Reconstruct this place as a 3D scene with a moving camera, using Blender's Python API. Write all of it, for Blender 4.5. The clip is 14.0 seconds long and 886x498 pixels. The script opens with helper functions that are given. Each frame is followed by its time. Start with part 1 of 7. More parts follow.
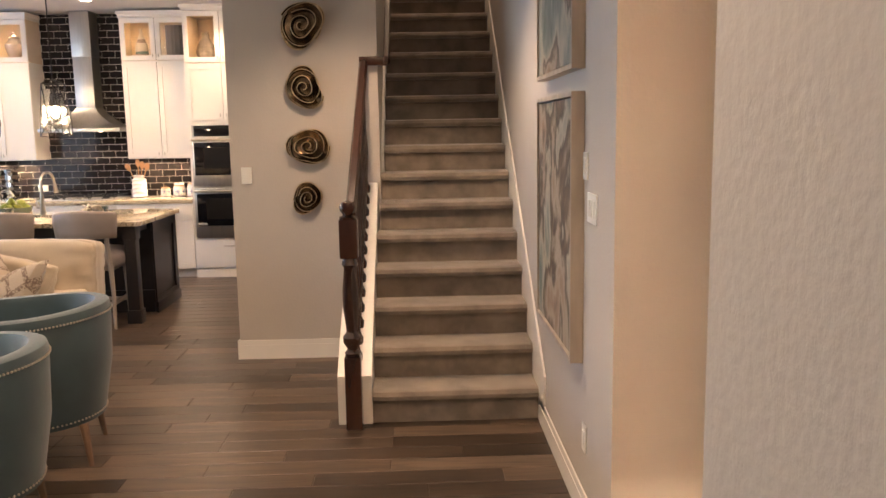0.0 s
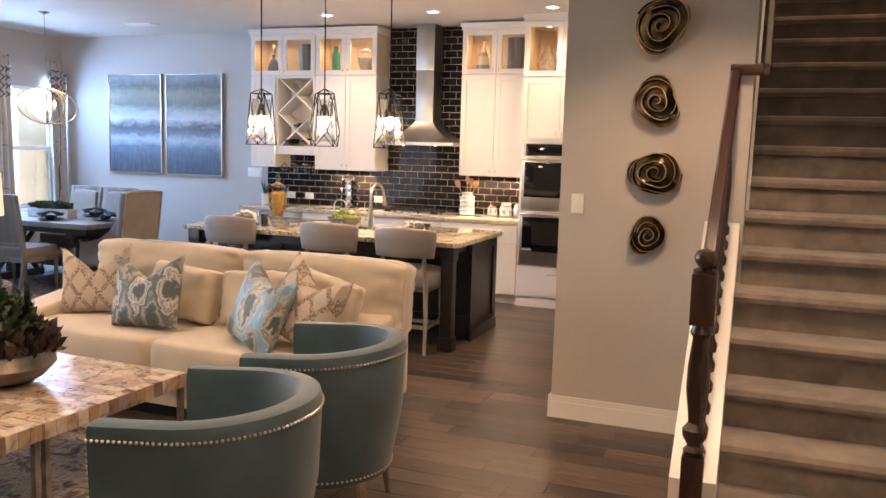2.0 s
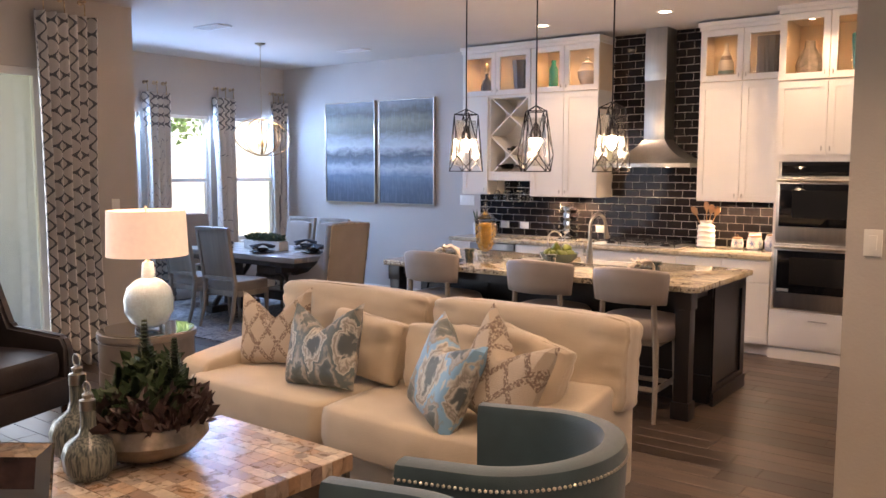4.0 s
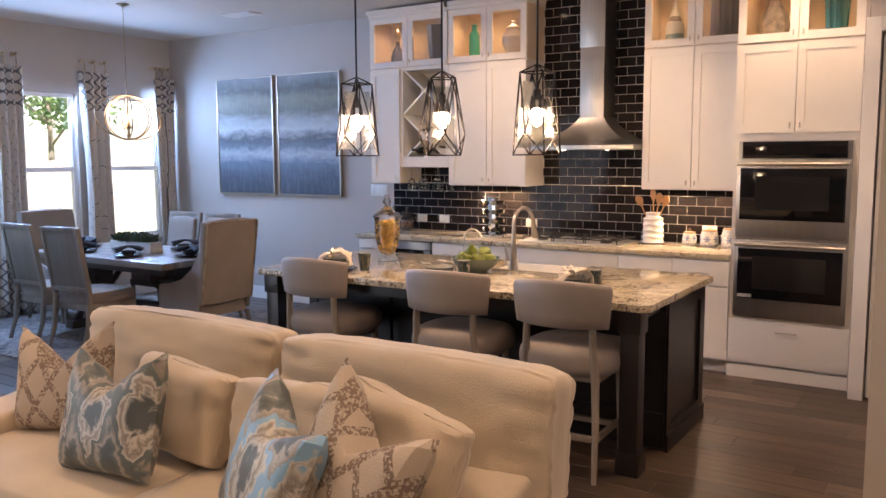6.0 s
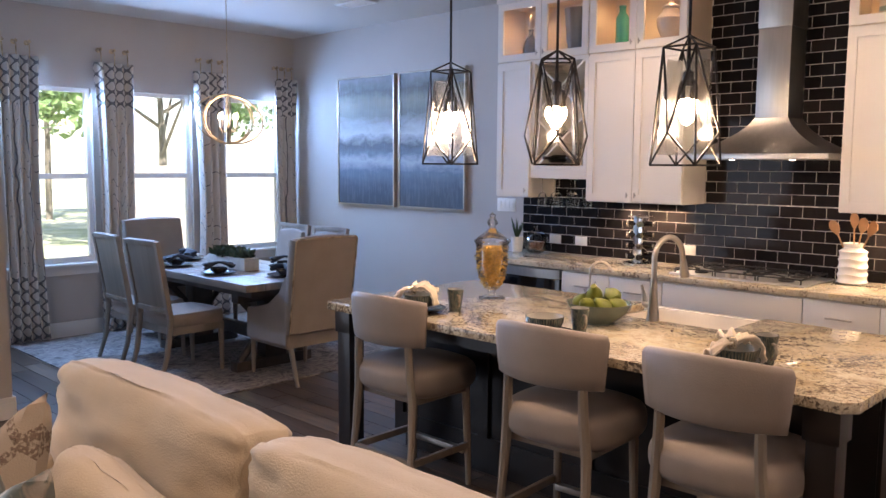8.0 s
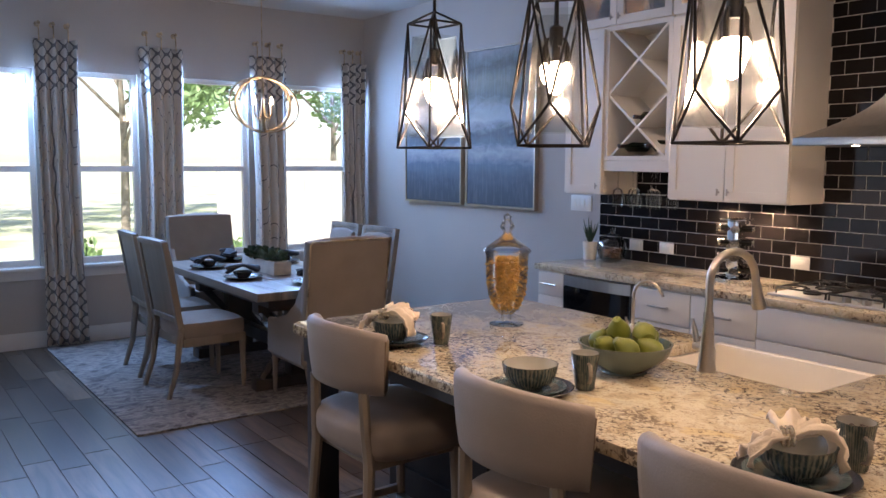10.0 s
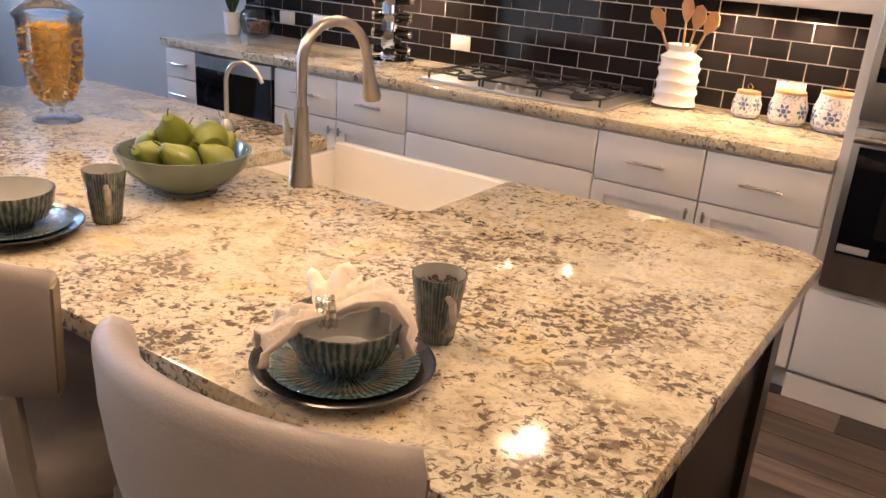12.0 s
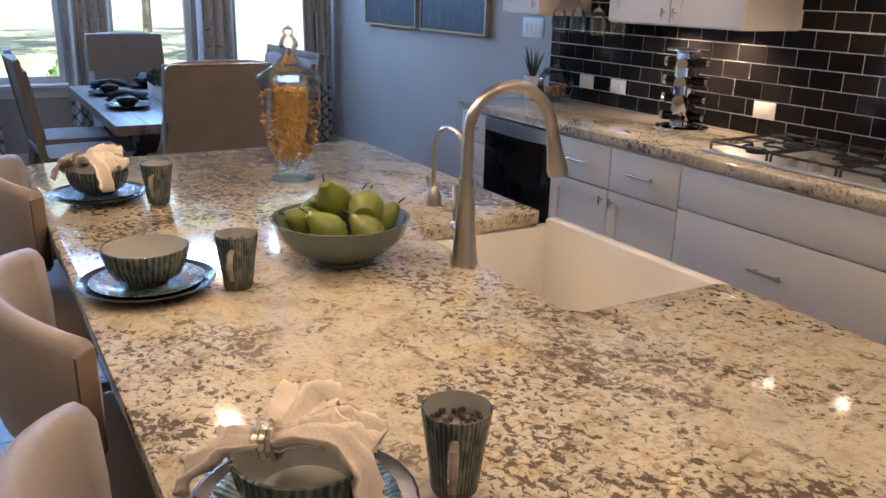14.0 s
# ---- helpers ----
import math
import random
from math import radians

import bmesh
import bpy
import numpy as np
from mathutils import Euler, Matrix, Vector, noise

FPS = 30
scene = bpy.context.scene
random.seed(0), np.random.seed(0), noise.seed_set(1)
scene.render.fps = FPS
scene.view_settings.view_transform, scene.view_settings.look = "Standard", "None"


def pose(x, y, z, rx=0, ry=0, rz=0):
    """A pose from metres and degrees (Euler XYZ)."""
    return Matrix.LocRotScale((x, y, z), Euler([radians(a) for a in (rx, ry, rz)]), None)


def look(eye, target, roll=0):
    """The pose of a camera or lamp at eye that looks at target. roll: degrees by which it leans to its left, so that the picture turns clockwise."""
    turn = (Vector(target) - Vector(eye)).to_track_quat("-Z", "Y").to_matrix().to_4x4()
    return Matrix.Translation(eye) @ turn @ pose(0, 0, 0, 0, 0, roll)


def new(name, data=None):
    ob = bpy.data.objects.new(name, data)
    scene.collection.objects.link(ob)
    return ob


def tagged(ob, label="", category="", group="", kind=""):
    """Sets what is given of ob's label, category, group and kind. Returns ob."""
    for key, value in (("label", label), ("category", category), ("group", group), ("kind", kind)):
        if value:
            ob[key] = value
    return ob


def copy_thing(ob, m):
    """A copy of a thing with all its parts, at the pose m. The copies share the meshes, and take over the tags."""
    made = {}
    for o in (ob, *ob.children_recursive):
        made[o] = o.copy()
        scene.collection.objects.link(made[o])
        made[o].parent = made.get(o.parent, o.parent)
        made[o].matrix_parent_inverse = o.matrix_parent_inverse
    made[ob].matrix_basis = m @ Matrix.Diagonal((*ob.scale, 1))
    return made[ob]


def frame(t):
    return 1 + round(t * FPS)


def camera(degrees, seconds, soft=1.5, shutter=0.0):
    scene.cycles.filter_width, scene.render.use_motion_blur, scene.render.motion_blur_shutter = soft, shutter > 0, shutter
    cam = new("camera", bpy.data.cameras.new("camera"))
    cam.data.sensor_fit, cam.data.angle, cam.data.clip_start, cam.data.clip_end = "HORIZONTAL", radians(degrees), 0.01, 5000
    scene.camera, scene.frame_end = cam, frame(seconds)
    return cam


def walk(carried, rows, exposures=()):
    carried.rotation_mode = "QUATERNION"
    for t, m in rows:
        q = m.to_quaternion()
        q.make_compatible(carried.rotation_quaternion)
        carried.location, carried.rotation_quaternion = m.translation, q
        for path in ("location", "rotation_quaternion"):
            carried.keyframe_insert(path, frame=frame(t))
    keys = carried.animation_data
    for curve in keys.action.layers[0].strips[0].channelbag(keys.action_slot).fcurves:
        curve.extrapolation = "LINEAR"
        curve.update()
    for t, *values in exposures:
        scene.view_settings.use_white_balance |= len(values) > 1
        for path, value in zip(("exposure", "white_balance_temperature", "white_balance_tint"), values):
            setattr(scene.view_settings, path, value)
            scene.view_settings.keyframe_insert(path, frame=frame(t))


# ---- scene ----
cam = camera(56.8, 14.0)
PATH = [
    (0, (0.549, 0.23, 1.671), (0.607, 2.208, 1.379), -1.0),
    (0.5, (0.474, 0.468, 1.68), (0.412, 2.452, 1.431), -0.4),
    (1, (0.441, 0.715, 1.655), (0.197, 2.688, 1.433), -0.0),
    (1.5, (0.416, 0.991, 1.651), (-0.111, 2.907, 1.43), 0.9),
    (2, (0.339, 1.214, 1.66), (-0.367, 3.07, 1.419), 1.6),
    (2.5, (0.229, 1.457, 1.68), (-0.64, 3.242, 1.442), 1.2),
    (3, (0.147, 1.675, 1.694), (-0.943, 3.335, 1.461), 0.6),
    (5.5, (-0.435, 3.104, 1.645), (-1.651, 4.681, 1.462), 0.0),
    (6, (-0.567, 3.463, 1.659), (-1.642, 5.135, 1.432), -0.3),
    (6.5, (-0.69, 3.781, 1.667), (-1.712, 5.485, 1.441), 0.5),
    (7, (-0.826, 4.093, 1.648), (-1.903, 5.764, 1.435), 0.8),
    (7.5, (-0.949, 4.371, 1.664), (-2.19, 5.926, 1.459), 0.6),
    (10, (-1.376, 5.86, 1.612), (-2.986, 7.026, 1.398), 0.3),
    (10.5, (-1.472, 6.092, 1.613), (-2.809, 7.551, 1.322), 0.1),
    (11, (-1.554, 6.359, 1.55), (-2.662, 7.958, 1.089), 0.5),
    (11.5, (-1.592, 6.595, 1.523), (-2.637, 8.193, 0.926), 1.5),
    (12, (-1.641, 6.698, 1.511), (-2.665, 8.266, 0.811), 4.1),
    (12.5, (-1.673, 6.816, 1.505), (-2.742, 8.35, 0.794), 6.1),
    (13, (-1.63, 6.988, 1.473), (-2.93, 8.319, 0.739), 6.9),
    (13.5, (-1.549, 7.096, 1.501), (-3.123, 8.123, 0.817), 3.8),
    (14, (-1.538, 7.219, 1.509), (-3.179, 8.191, 0.906), 1.5),
]
walk(cam, [(t, look(eye, target, roll)) for t, eye, target, roll in PATH], exposures=[(0, 2.35, 6850, 17), (1.5, 2.3, 7000, 18), (2.5, 2.3, 7100, 22), (3, 2.2, 7150, 23), (6.5, 1.75, 7150, 25), (7.5, 1.75, 6850, 24), (10, 1.3, 6650, 22), (10.5, 1.35, 7150, 25), (11.5, 1.8, 7150, 23), (12.5, 1.8, 6650, 20), (13.5, 1.25, 6250, 17), (14, 1.22, 6250, 17)])

# world and light
world = bpy.data.worlds.new("world")
scene.world = world
world.use_nodes = True
wn = world.node_tree
sky = wn.nodes.new("ShaderNodeTexSky")
sky.sky_type, sky.sun_disc, sky.sun_elevation, sky.sun_rotation = "NISHITA", False, radians(53), radians(117)
wn.nodes["Background"].inputs[1].default_value = 0.15
wn.links.new(sky.outputs[0], wn.nodes["Background"].inputs[0])


def lamp(name, kind, m, power, color=(1, 1, 1), **kw):
    data = bpy.data.lights.new(name, kind)
    data.energy, data.color = power if kind == "SUN" else power * 0.5, color
    for k, v in kw.items():
        if k == "size": data.size = v
        elif k == "size_y": data.size_y = v
        elif k == "radius": data.shadow_soft_size = v
        elif k == "spot": data.spot_size, data.spot_blend = radians(v), 0.6
        elif k == "shape": data.shape = v
        elif k == "angle": data.angle = radians(v)
        elif k == "spread": data.spread = radians(v)
    ob = new(name, data)
    ob.matrix_world = m
    return ob


lamp("sun", "SUN", look((0, 0, 10), (-3.0, 1.5, 5.5)), 5.0, (1, 0.93, 0.82), angle=0.5)
WARM = (1.0, 0.74, 0.50)
COOL = (0.26, 0.52, 1.0)

# ---- materials ----
MATS = {}


def mat(name, color, rough=0.5, metal=0.0, vary=0.0, scale=8.0, bump=0.0, bscale=60.0, color2=None, coat=0.0, sheen=0.0, emit=0.0, trans=0.0, stretch=(1, 1, 1), rand=0.0, coords="Object", detail=4.0, contrast=(0.35, 0.65), spec=0.5, vrough=0.0):
    """A surface with large and small variation, relief, and a random tint per object."""
    if name in MATS:
        return MATS[name]
    m = bpy.data.materials.new(name)
    m.use_nodes = True
    nt = m.node_tree
    b = nt.nodes["Principled BSDF"]
    N, L = nt.nodes.new, nt.links.new
    b.inputs["Base Color"].default_value = (*color, 1)
    b.inputs["Roughness"].default_value = rough
    b.inputs["Metallic"].default_value = metal
    b.inputs["Specular IOR Level"].default_value = spec
    if coat: b.inputs["Coat Weight"].default_value = coat
    if sheen:
        b.inputs["Sheen Weight"].default_value = sheen
        b.inputs["Sheen Roughness"].default_value = 0.5
    if trans:
        b.inputs["Transmission Weight"].default_value = trans
        b.inputs["IOR"].default_value = 1.45
    if emit:
        b.inputs["Emission Color"].default_value = (*color, 1)
        b.inputs["Emission Strength"].default_value = emit
    tc = N("ShaderNodeTexCoord")
    mp = N("ShaderNodeMapping")
    mp.inputs["Scale"].default_value = stretch
    L(tc.outputs[coords], mp.inputs[0])
    if vary or color2:
        n = N("ShaderNodeTexNoise")
        n.inputs["Scale"].default_value, n.inputs["Detail"].default_value = scale, detail
        L(mp.outputs[0], n.inputs["Vector"])
        r = N("ShaderNodeValToRGB")
        r.color_ramp.elements[0].position, r.color_ramp.elements[1].position = contrast
        c2 = color2 or tuple(c * (1 - vary) for c in color)
        r.color_ramp.elements[0].color, r.color_ramp.elements[1].color = (*c2, 1), (*color, 1)
        L(n.outputs[0], r.inputs[0])
        out = r.outputs[0]
        if rand:
            oi, hsv, mr = N("ShaderNodeObjectInfo"), N("ShaderNodeHueSaturation"), N("ShaderNodeMapRange")
            mr.inputs[3].default_value, mr.inputs[4].default_value = 1 - rand, 1 + rand
            L(oi.outputs["Random"], mr.inputs[0]); L(mr.outputs[0], hsv.inputs["Value"]); L(out, hsv.inputs["Color"])
            out = hsv.outputs[0]
        L(out, b.inputs["Base Color"])
        if vrough:
            mr2 = N("ShaderNodeMapRange")
            mr2.inputs[3].default_value, mr2.inputs[4].default_value = rough - vrough, rough + vrough
            L(n.outputs[0], mr2.inputs[0]); L(mr2.outputs[0], b.inputs["Roughness"])
    if bump:
        n2, bp = N("ShaderNodeTexNoise"), N("ShaderNodeBump")
        n2.inputs["Scale"].default_value, n2.inputs["Detail"].default_value = bscale, 3
        L(mp.outputs[0], n2.inputs["Vector"])
        bp.inputs["Strength"].default_value, bp.inputs["Distance"].default_value = bump, 0.004
        L(n2.outputs[0], bp.inputs["Height"]); L(bp.outputs[0], b.inputs["Normal"])
    MATS[name] = m
    return m


WALL = mat("wall_paint", (0.49, 0.445, 0.395), 0.75, vary=0.05, scale=1.5, bump=0.35, bscale=70)
CEIL = mat("ceiling_paint", (0.56, 0.52, 0.47), 0.8, vary=0.04, scale=1.2, bump=0.4, bscale=50)
TRIM = mat("white_trim", (0.78, 0.75, 0.70), 0.35, vary=0.04, scale=5)
CAB = mat("white_cabinet_paint", (0.76, 0.72, 0.65), 0.32, vary=0.03, scale=3)
ESP = mat("espresso_wood", (0.016, 0.011, 0.010), 0.32, vary=0.45, scale=5, stretch=(1, 1, 0.15), bump=0.15, bscale=60)
STEEL = mat("brushed_steel", (0.50, 0.49, 0.47), 0.32, 1.0, vary=0.10, scale=6, stretch=(6, 6, 0.6), vrough=0.03)
NICKEL = mat("satin_nickel", (0.52, 0.48, 0.42), 0.28, 1.0, vary=0.08, scale=8)
BLACKGLASS = mat("black_glass", (0.006, 0.006, 0.007), 0.06, vary=0.3, scale=2)
BLACKMETAL = mat("dark_bronze_metal", (0.022, 0.018, 0.015), 0.4, 0.6, vary=0.3, scale=20)
FLOORWOOD = None
CARPET = mat("taupe_carpet", (0.30, 0.245, 0.195), 0.95, vary=0.4, scale=7, bump=1.0, bscale=350, sheen=0.4, detail=8)
SOFA = mat("cream_sofa_fabric", (0.56, 0.47, 0.355), 0.9, vary=0.12, scale=4, bump=0.5, bscale=180, sheen=0.35)
TEAL = mat("teal_velvet", (0.028, 0.060, 0.076), 0.5, vary=0.3, scale=5, bump=0.2, bscale=200, sheen=0.25)
TAUPE = mat("taupe_leather", (0.285, 0.237, 0.206), 0.55, vary=0.12, scale=6, bump=0.2, bscale=160, sheen=0.15)
LINEN = mat("taupe_linen", (0.29, 0.24, 0.20), 0.85, vary=0.12, scale=6, bump=0.4, bscale=260, sheen=0.2)
GREYWOOD = mat("weathered_grey_wood", (0.30, 0.25, 0.20), 0.55, vary=0.4, scale=7, stretch=(1, 1, 0.12), bump=0.3, bscale=50)
DARKWOOD = mat("dark_walnut_wood", (0.055, 0.022, 0.014), 0.22, vary=0.5, scale=9, stretch=(1, 1, 0.2), coat=0.4)
WHITECER = mat("white_ceramic", (0.80, 0.77, 0.70), 0.18, vary=0.04, scale=6)
SHADE = mat("linen_lampshade", (0.85, 0.62, 0.47), 0.8, vary=0.06, scale=30, emit=0.16)


# ---- mesh helpers ----
def box(bm, x0, x1, y0, y1, z0, z1, bev=0.0, seg=2):
    r = bmesh.ops.create_cube(bm, size=1, matrix=Matrix.Translation(((x0 + x1) / 2, (y0 + y1) / 2, (z0 + z1) / 2)) @ Matrix.Diagonal((abs(x1 - x0), abs(y1 - y0), abs(z1 - z0), 1)))
    if bev:
        es = list({e for v in r["verts"] for e in v.link_edges})
        bmesh.ops.bevel(bm, geom=es, offset=bev, segments=seg, affect="EDGES", profile=0.6)
    return bm


def boxes(*rows, bev=0.0):
    bm = bmesh.new()
    for r in rows:
        box(bm, *r[:6], bev=bev)
    return bm


def lathe(prof, n=24, c=(0, 0), bm=None, squash=(1, 1), wob=0.0, flute=0, caps=(True, True)):
    """A body of revolution from (radius, z) rows."""
    bm = bm or bmesh.new()
    rings = []
    for r, z in prof:
        ring = []
        for i in range(n):
            a = 2 * math.pi * i / n
            rr = r * (1 + wob * math.cos(a * flute)) if flute else r
            ring.append(bm.verts.new((c[0] + max(rr, 1e-4) * math.cos(a) * squash[0], c[1] + max(rr, 1e-4) * math.sin(a) * squash[1], z)))
        rings.append(ring)
    for a, b in zip(rings, rings[1:]):
        for i in range(n):
            bm.faces.new((a[i], a[(i + 1) % n], b[(i + 1) % n], b[i]))
    rim = abs(prof[-1][1] - prof[-2][1]) < 1e-5 and prof[-1][0] < prof[-2][0]
    if prof[0][0] > 0.0005 and caps[0] and prof[1][1] >= prof[0][1] - 1e-6: bm.faces.new(rings[0][::-1])
    if prof[-1][0] > 0.0005 and caps[1] and not rim: bm.faces.new(rings[-1])
    return bm


def tube(pts, r, n=8, bm=None, closed=False):
    """A round bar along points."""
    bm = bm or bmesh.new()
    P = [Vector(p) for p in pts]
    rings = []
    K = len(P)
    rr = r if isinstance(r, (list, tuple)) else [r] * K
    up = Vector((0, 0, 1))
    last = None
    for i, p in enumerate(P):
        a = P[(i - 1) % K] if (closed or i) else p
        b = P[(i + 1) % K] if (closed or i < K - 1) else p
        d = (b - a).normalized()
        if last is None:
            s = d.cross(up if abs(d.z) < 0.95 else Vector((1, 0, 0))).normalized()
        else:
            s = (last - d * last.dot(d)).normalized()
        last = s
        t = d.cross(s)
        rings.append([bm.verts.new(p + (s * math.cos(2 * math.pi * j / n) + t * math.sin(2 * math.pi * j / n)) * rr[i]) for j in range(n)])
    pairs = list(zip(rings, rings[1:])) + ([(rings[-1], rings[0])] if closed else [])
    for a, b in pairs:
        for j in range(n):
            bm.faces.new((a[j], a[(j + 1) % n], b[(j + 1) % n], b[j]))
    if not closed:
        bm.faces.new(rings[0][::-1]); bm.faces.new(rings[-1])
    return bm


def prism(pts, z0, z1, bm=None, axis="z"):
    """A flat outline given thickness along an axis."""
    bm = bm or bmesh.new()
    def at(p, h):
        return {"z": (p[0], p[1], h), "y": (p[0], h, p[1]), "x": (h, p[0], p[1])}[axis]
    a = [bm.verts.new(at(p, z0)) for p in pts]
    b = [bm.verts.new(at(p, z1)) for p in pts]
    n = len(pts)
    bm.faces.new(a); bm.faces.new(b)
    for i in range(n):
        bm.faces.new((a[i], a[(i + 1) % n], b[(i + 1) % n], b[i]))
    bmesh.ops.recalc_face_normals(bm, faces=bm.faces)
    return bm


def cushion(sx, sy, sz, puff=0.5, n=10, edge=0.35, seed=0, wr=0.006):
    """A soft, filled block about its centre."""
    bm = bmesh.new()
    bmesh.ops.create_cube(bm, size=2)
    bmesh.ops.subdivide_edges(bm, edges=bm.edges[:], cuts=n, use_grid_fill=True)
    for v in bm.verts:
        x, y, z = v.co
        k = 3.2
        l = (abs(x) ** k + abs(y) ** k + abs(z) ** k) ** (1 / k)
        s = 1 - edge + edge / l
        fx, fy = 1 - puff * 0.25 * y * y, 1 - puff * 0.25 * x * x
        fz = 1 - puff * (1 - (1 - x * x * 0.9) * (1 - y * y * 0.9)) * 0.55
        v.co = Vector((x * s * sx * fx, y * s * sy * fy, z * s * sz * fz)) / 1.0
        w = noise.noise(Vector((v.co.x * 7 + seed, v.co.y * 7, v.co.z * 7))) * wr
        v.co += v.co.normalized() * w
        v.co *= 0.5
    return bm


def soft_box(w, h, t, e=0.55, n=20, seed=0, wr=0.008, sag=0.0):
    """A filled boxed cushion, upright: w across, h high, t thick, with a seamed edge of e times the thickness."""
    bm = bmesh.new()
    def pt(u, v, s):
        k = max((1 - abs(u) ** 7) * (1 - abs(v) ** 7), 0) ** 0.45
        x = u * w / 2 * (1 - 0.05 * abs(v) ** 10 - 0.02 * (1 - v * v))
        z = v * h / 2 * (1 - 0.06 * abs(u) ** 10 - 0.015 * (1 - u * u)) - sag * u * u * max(v, 0)
        y = s * t / 2 * (e + (1 - e) * k)
        q = Vector((x * 6 + seed * 3.1, z * 7, s * 2.0 + seed))
        y += s * wr * (noise.noise(q) + 0.5 * noise.noise(q * 2.7)) * 1.6
        f = abs(u) ** 6 * 0.8
        z += 0.5 * wr * noise.noise(Vector((x * 14, seed, v))) * abs(v)
        y -= s * f * wr * 1.5 * max(0, math.sin(z * 70 + seed * 5 + x * 9))
        return Vector((x, y, z))
    c = [math.sin(math.pi / 2 * (2 * i / n - 1) * 0.98) / math.sin(math.pi / 2 * 0.98) for i in range(n + 1)]
    G = [[[bm.verts.new(pt(c[i], c[j], s)) for j in range(n + 1)] for i in range(n + 1)] for s in (-1, 1)]
    for s in (0, 1):
        g = G[s]
        for i in range(n):
            for j in range(n):
                f = (g[i][j], g[i + 1][j], g[i + 1][j + 1], g[i][j + 1])
                bm.faces.new(f if s == 0 else f[::-1])
    rim = [(i, 0) for i in range(n)] + [(n, j) for j in range(n)] + [(i, n) for i in range(n, 0, -1)] + [(0, j) for j in range(n, 0, -1)]
    rings = [[G[0][i][j] for i, j in rim]]
    for q, out in ((-0.92, 1.012), (-0.8, 1.006), (-0.4, 1.016), (0, 1.02), (0.4, 1.016), (0.8, 1.006), (0.92, 1.012)):
        rings.append([bm.verts.new((lambda a: Vector((a.x * out, q * abs(a.y), a.z + math.copysign((out - 1) * w * 0.45, a.z) * (1 if abs(a.z) > h * 0.35 else abs(a.z) / h))))(G[1][i][j].co)) for i, j in rim])
    rings.append([G[1][i][j] for i, j in rim])
    m = len(rim)
    for a, b in zip(rings, rings[1:]):
        for k in range(m): bm.faces.new((a[k], b[k], b[(k + 1) % m], a[(k + 1) % m]))
    bmesh.ops.recalc_face_normals(bm, faces=bm.faces)
    return bm


def mesh_of(bm, name, material, smooth=True, soft=False):
    bmesh.ops.recalc_face_normals(bm, faces=bm.faces)
    me = bpy.data.meshes.new(name)
    bm.to_mesh(me)
    bm.free()
    me.materials.append(material)
    if smooth:
        me.shade_smooth()
        if not soft: me.set_sharp_from_angle(angle=radians(38))
    return me


def part(name, bm, material, parent=None, label="", m=None, smooth=True, soft=False):
    ob = new(name, mesh_of(bm, name, material, smooth, soft))
    if parent: ob.parent = parent
    if m is not None: ob.matrix_basis = m
    if label: ob["label"] = label
    return ob


def single(name, bm, material, label, category, m=None, group="", kind="", smooth=True):
    ob = part(name, bm, material, None, "", m, smooth)
    return tagged(ob, label, category, group, kind)


def thing(name, m, label, category, group=""):
    ob = new(name)
    ob.empty_display_size = 0.1
    ob.matrix_basis = m
    return tagged(ob, label, category, group)


def struct(name, bm, material, label="", m=None, smooth=False):
    return single(name, bm, material, label, "", m, kind="structure", smooth=smooth)


def ground(x, y):
    return Matrix.Translation((x, y, 0))


# ---- structure ----
CH = 3.08          # ceiling height
BW = 10.34         # kitchen back wall
WX = -9.0          # dining window wall
LX = -6.67         # living room window wall
DY = 6.44          # dining room starts
struct("floor", boxes((WX - 0.2, 1.7, -2.2, 10.6, -0.2, -0.004)), mat("floor_grout", (0.09, 0.07, 0.055), 0.8, vary=0.2, scale=6), "dark grout bed under the wood-look tile floor")


def wall(name, rows, label="smooth greige painted wall with a fine texture"):
    return struct(name, boxes(*rows), WALL, label)


wall("wall_back", [(WX - 0.2, -0.66, BW, BW + 0.14, 0, CH)])
WIN = [(6.62, 7.15), (7.47, 8.00), (8.37, 9.04), (9.41, 10.16)]
WZ0, WZ1 = 0.70, 2.36
rows, y = [], DY - 0.14
for a, b in WIN:
    rows.append((WX - 0.14, WX, y, a, 0, CH))
    rows.append((WX - 0.14, WX, a, b, 0, WZ0))
    rows.append((WX - 0.14, WX, a, b, WZ1, CH))
    y = b
rows.append((WX - 0.14, WX, y, BW, 0, CH))
wall("wall_dining", rows)
wall("wall_dining_side", [(WX, LX - 0.0, DY - 0.14, DY, 0, CH)])
LWIN = (1.6, 5.62)
wall("wall_living", [(LX - 0.14, LX, -2.0, LWIN[0], 0, CH), (LX - 0.14, LX, LWIN[1], DY - 0.14, 0, CH), (LX - 0.14, LX, *LWIN, 2.48, CH)])
# Unseen wall behind the viewpoint, added to close the room to outside light.
wall("wall_rear_unseen", [(LX - 0.14, 0.77, -2.14, -2.0, 0, CH)])
wall("wall_flowers", [(-0.79, 0.28, 6.18, 6.32, 0, CH)])
wall("wall_kitchen_side", [(-0.79, -0.66, 6.32, 9.52, 0, CH)])
wall("wall_pantry", [(-1.17, -1.10, 9.52, BW, 0, CH), (-1.10, -0.66, 9.52, BW, 2.44, CH), (-0.66, -0.52, 9.52, BW, 0, CH)])
wall("wall_stair_inner", [(0.14, 0.28, 6.32, 10.2, 0, 5.6), (0.14, 0.28, 6.18, 6.32, CH, 5.6)])
wall("wall_stair", [(1.23, 1.57, 3.04, 10.2, 0, 5.6)])
wall("wall_stair_top", [(0.14, 1.57, 10.2, 10.34, 0, 5.6)])
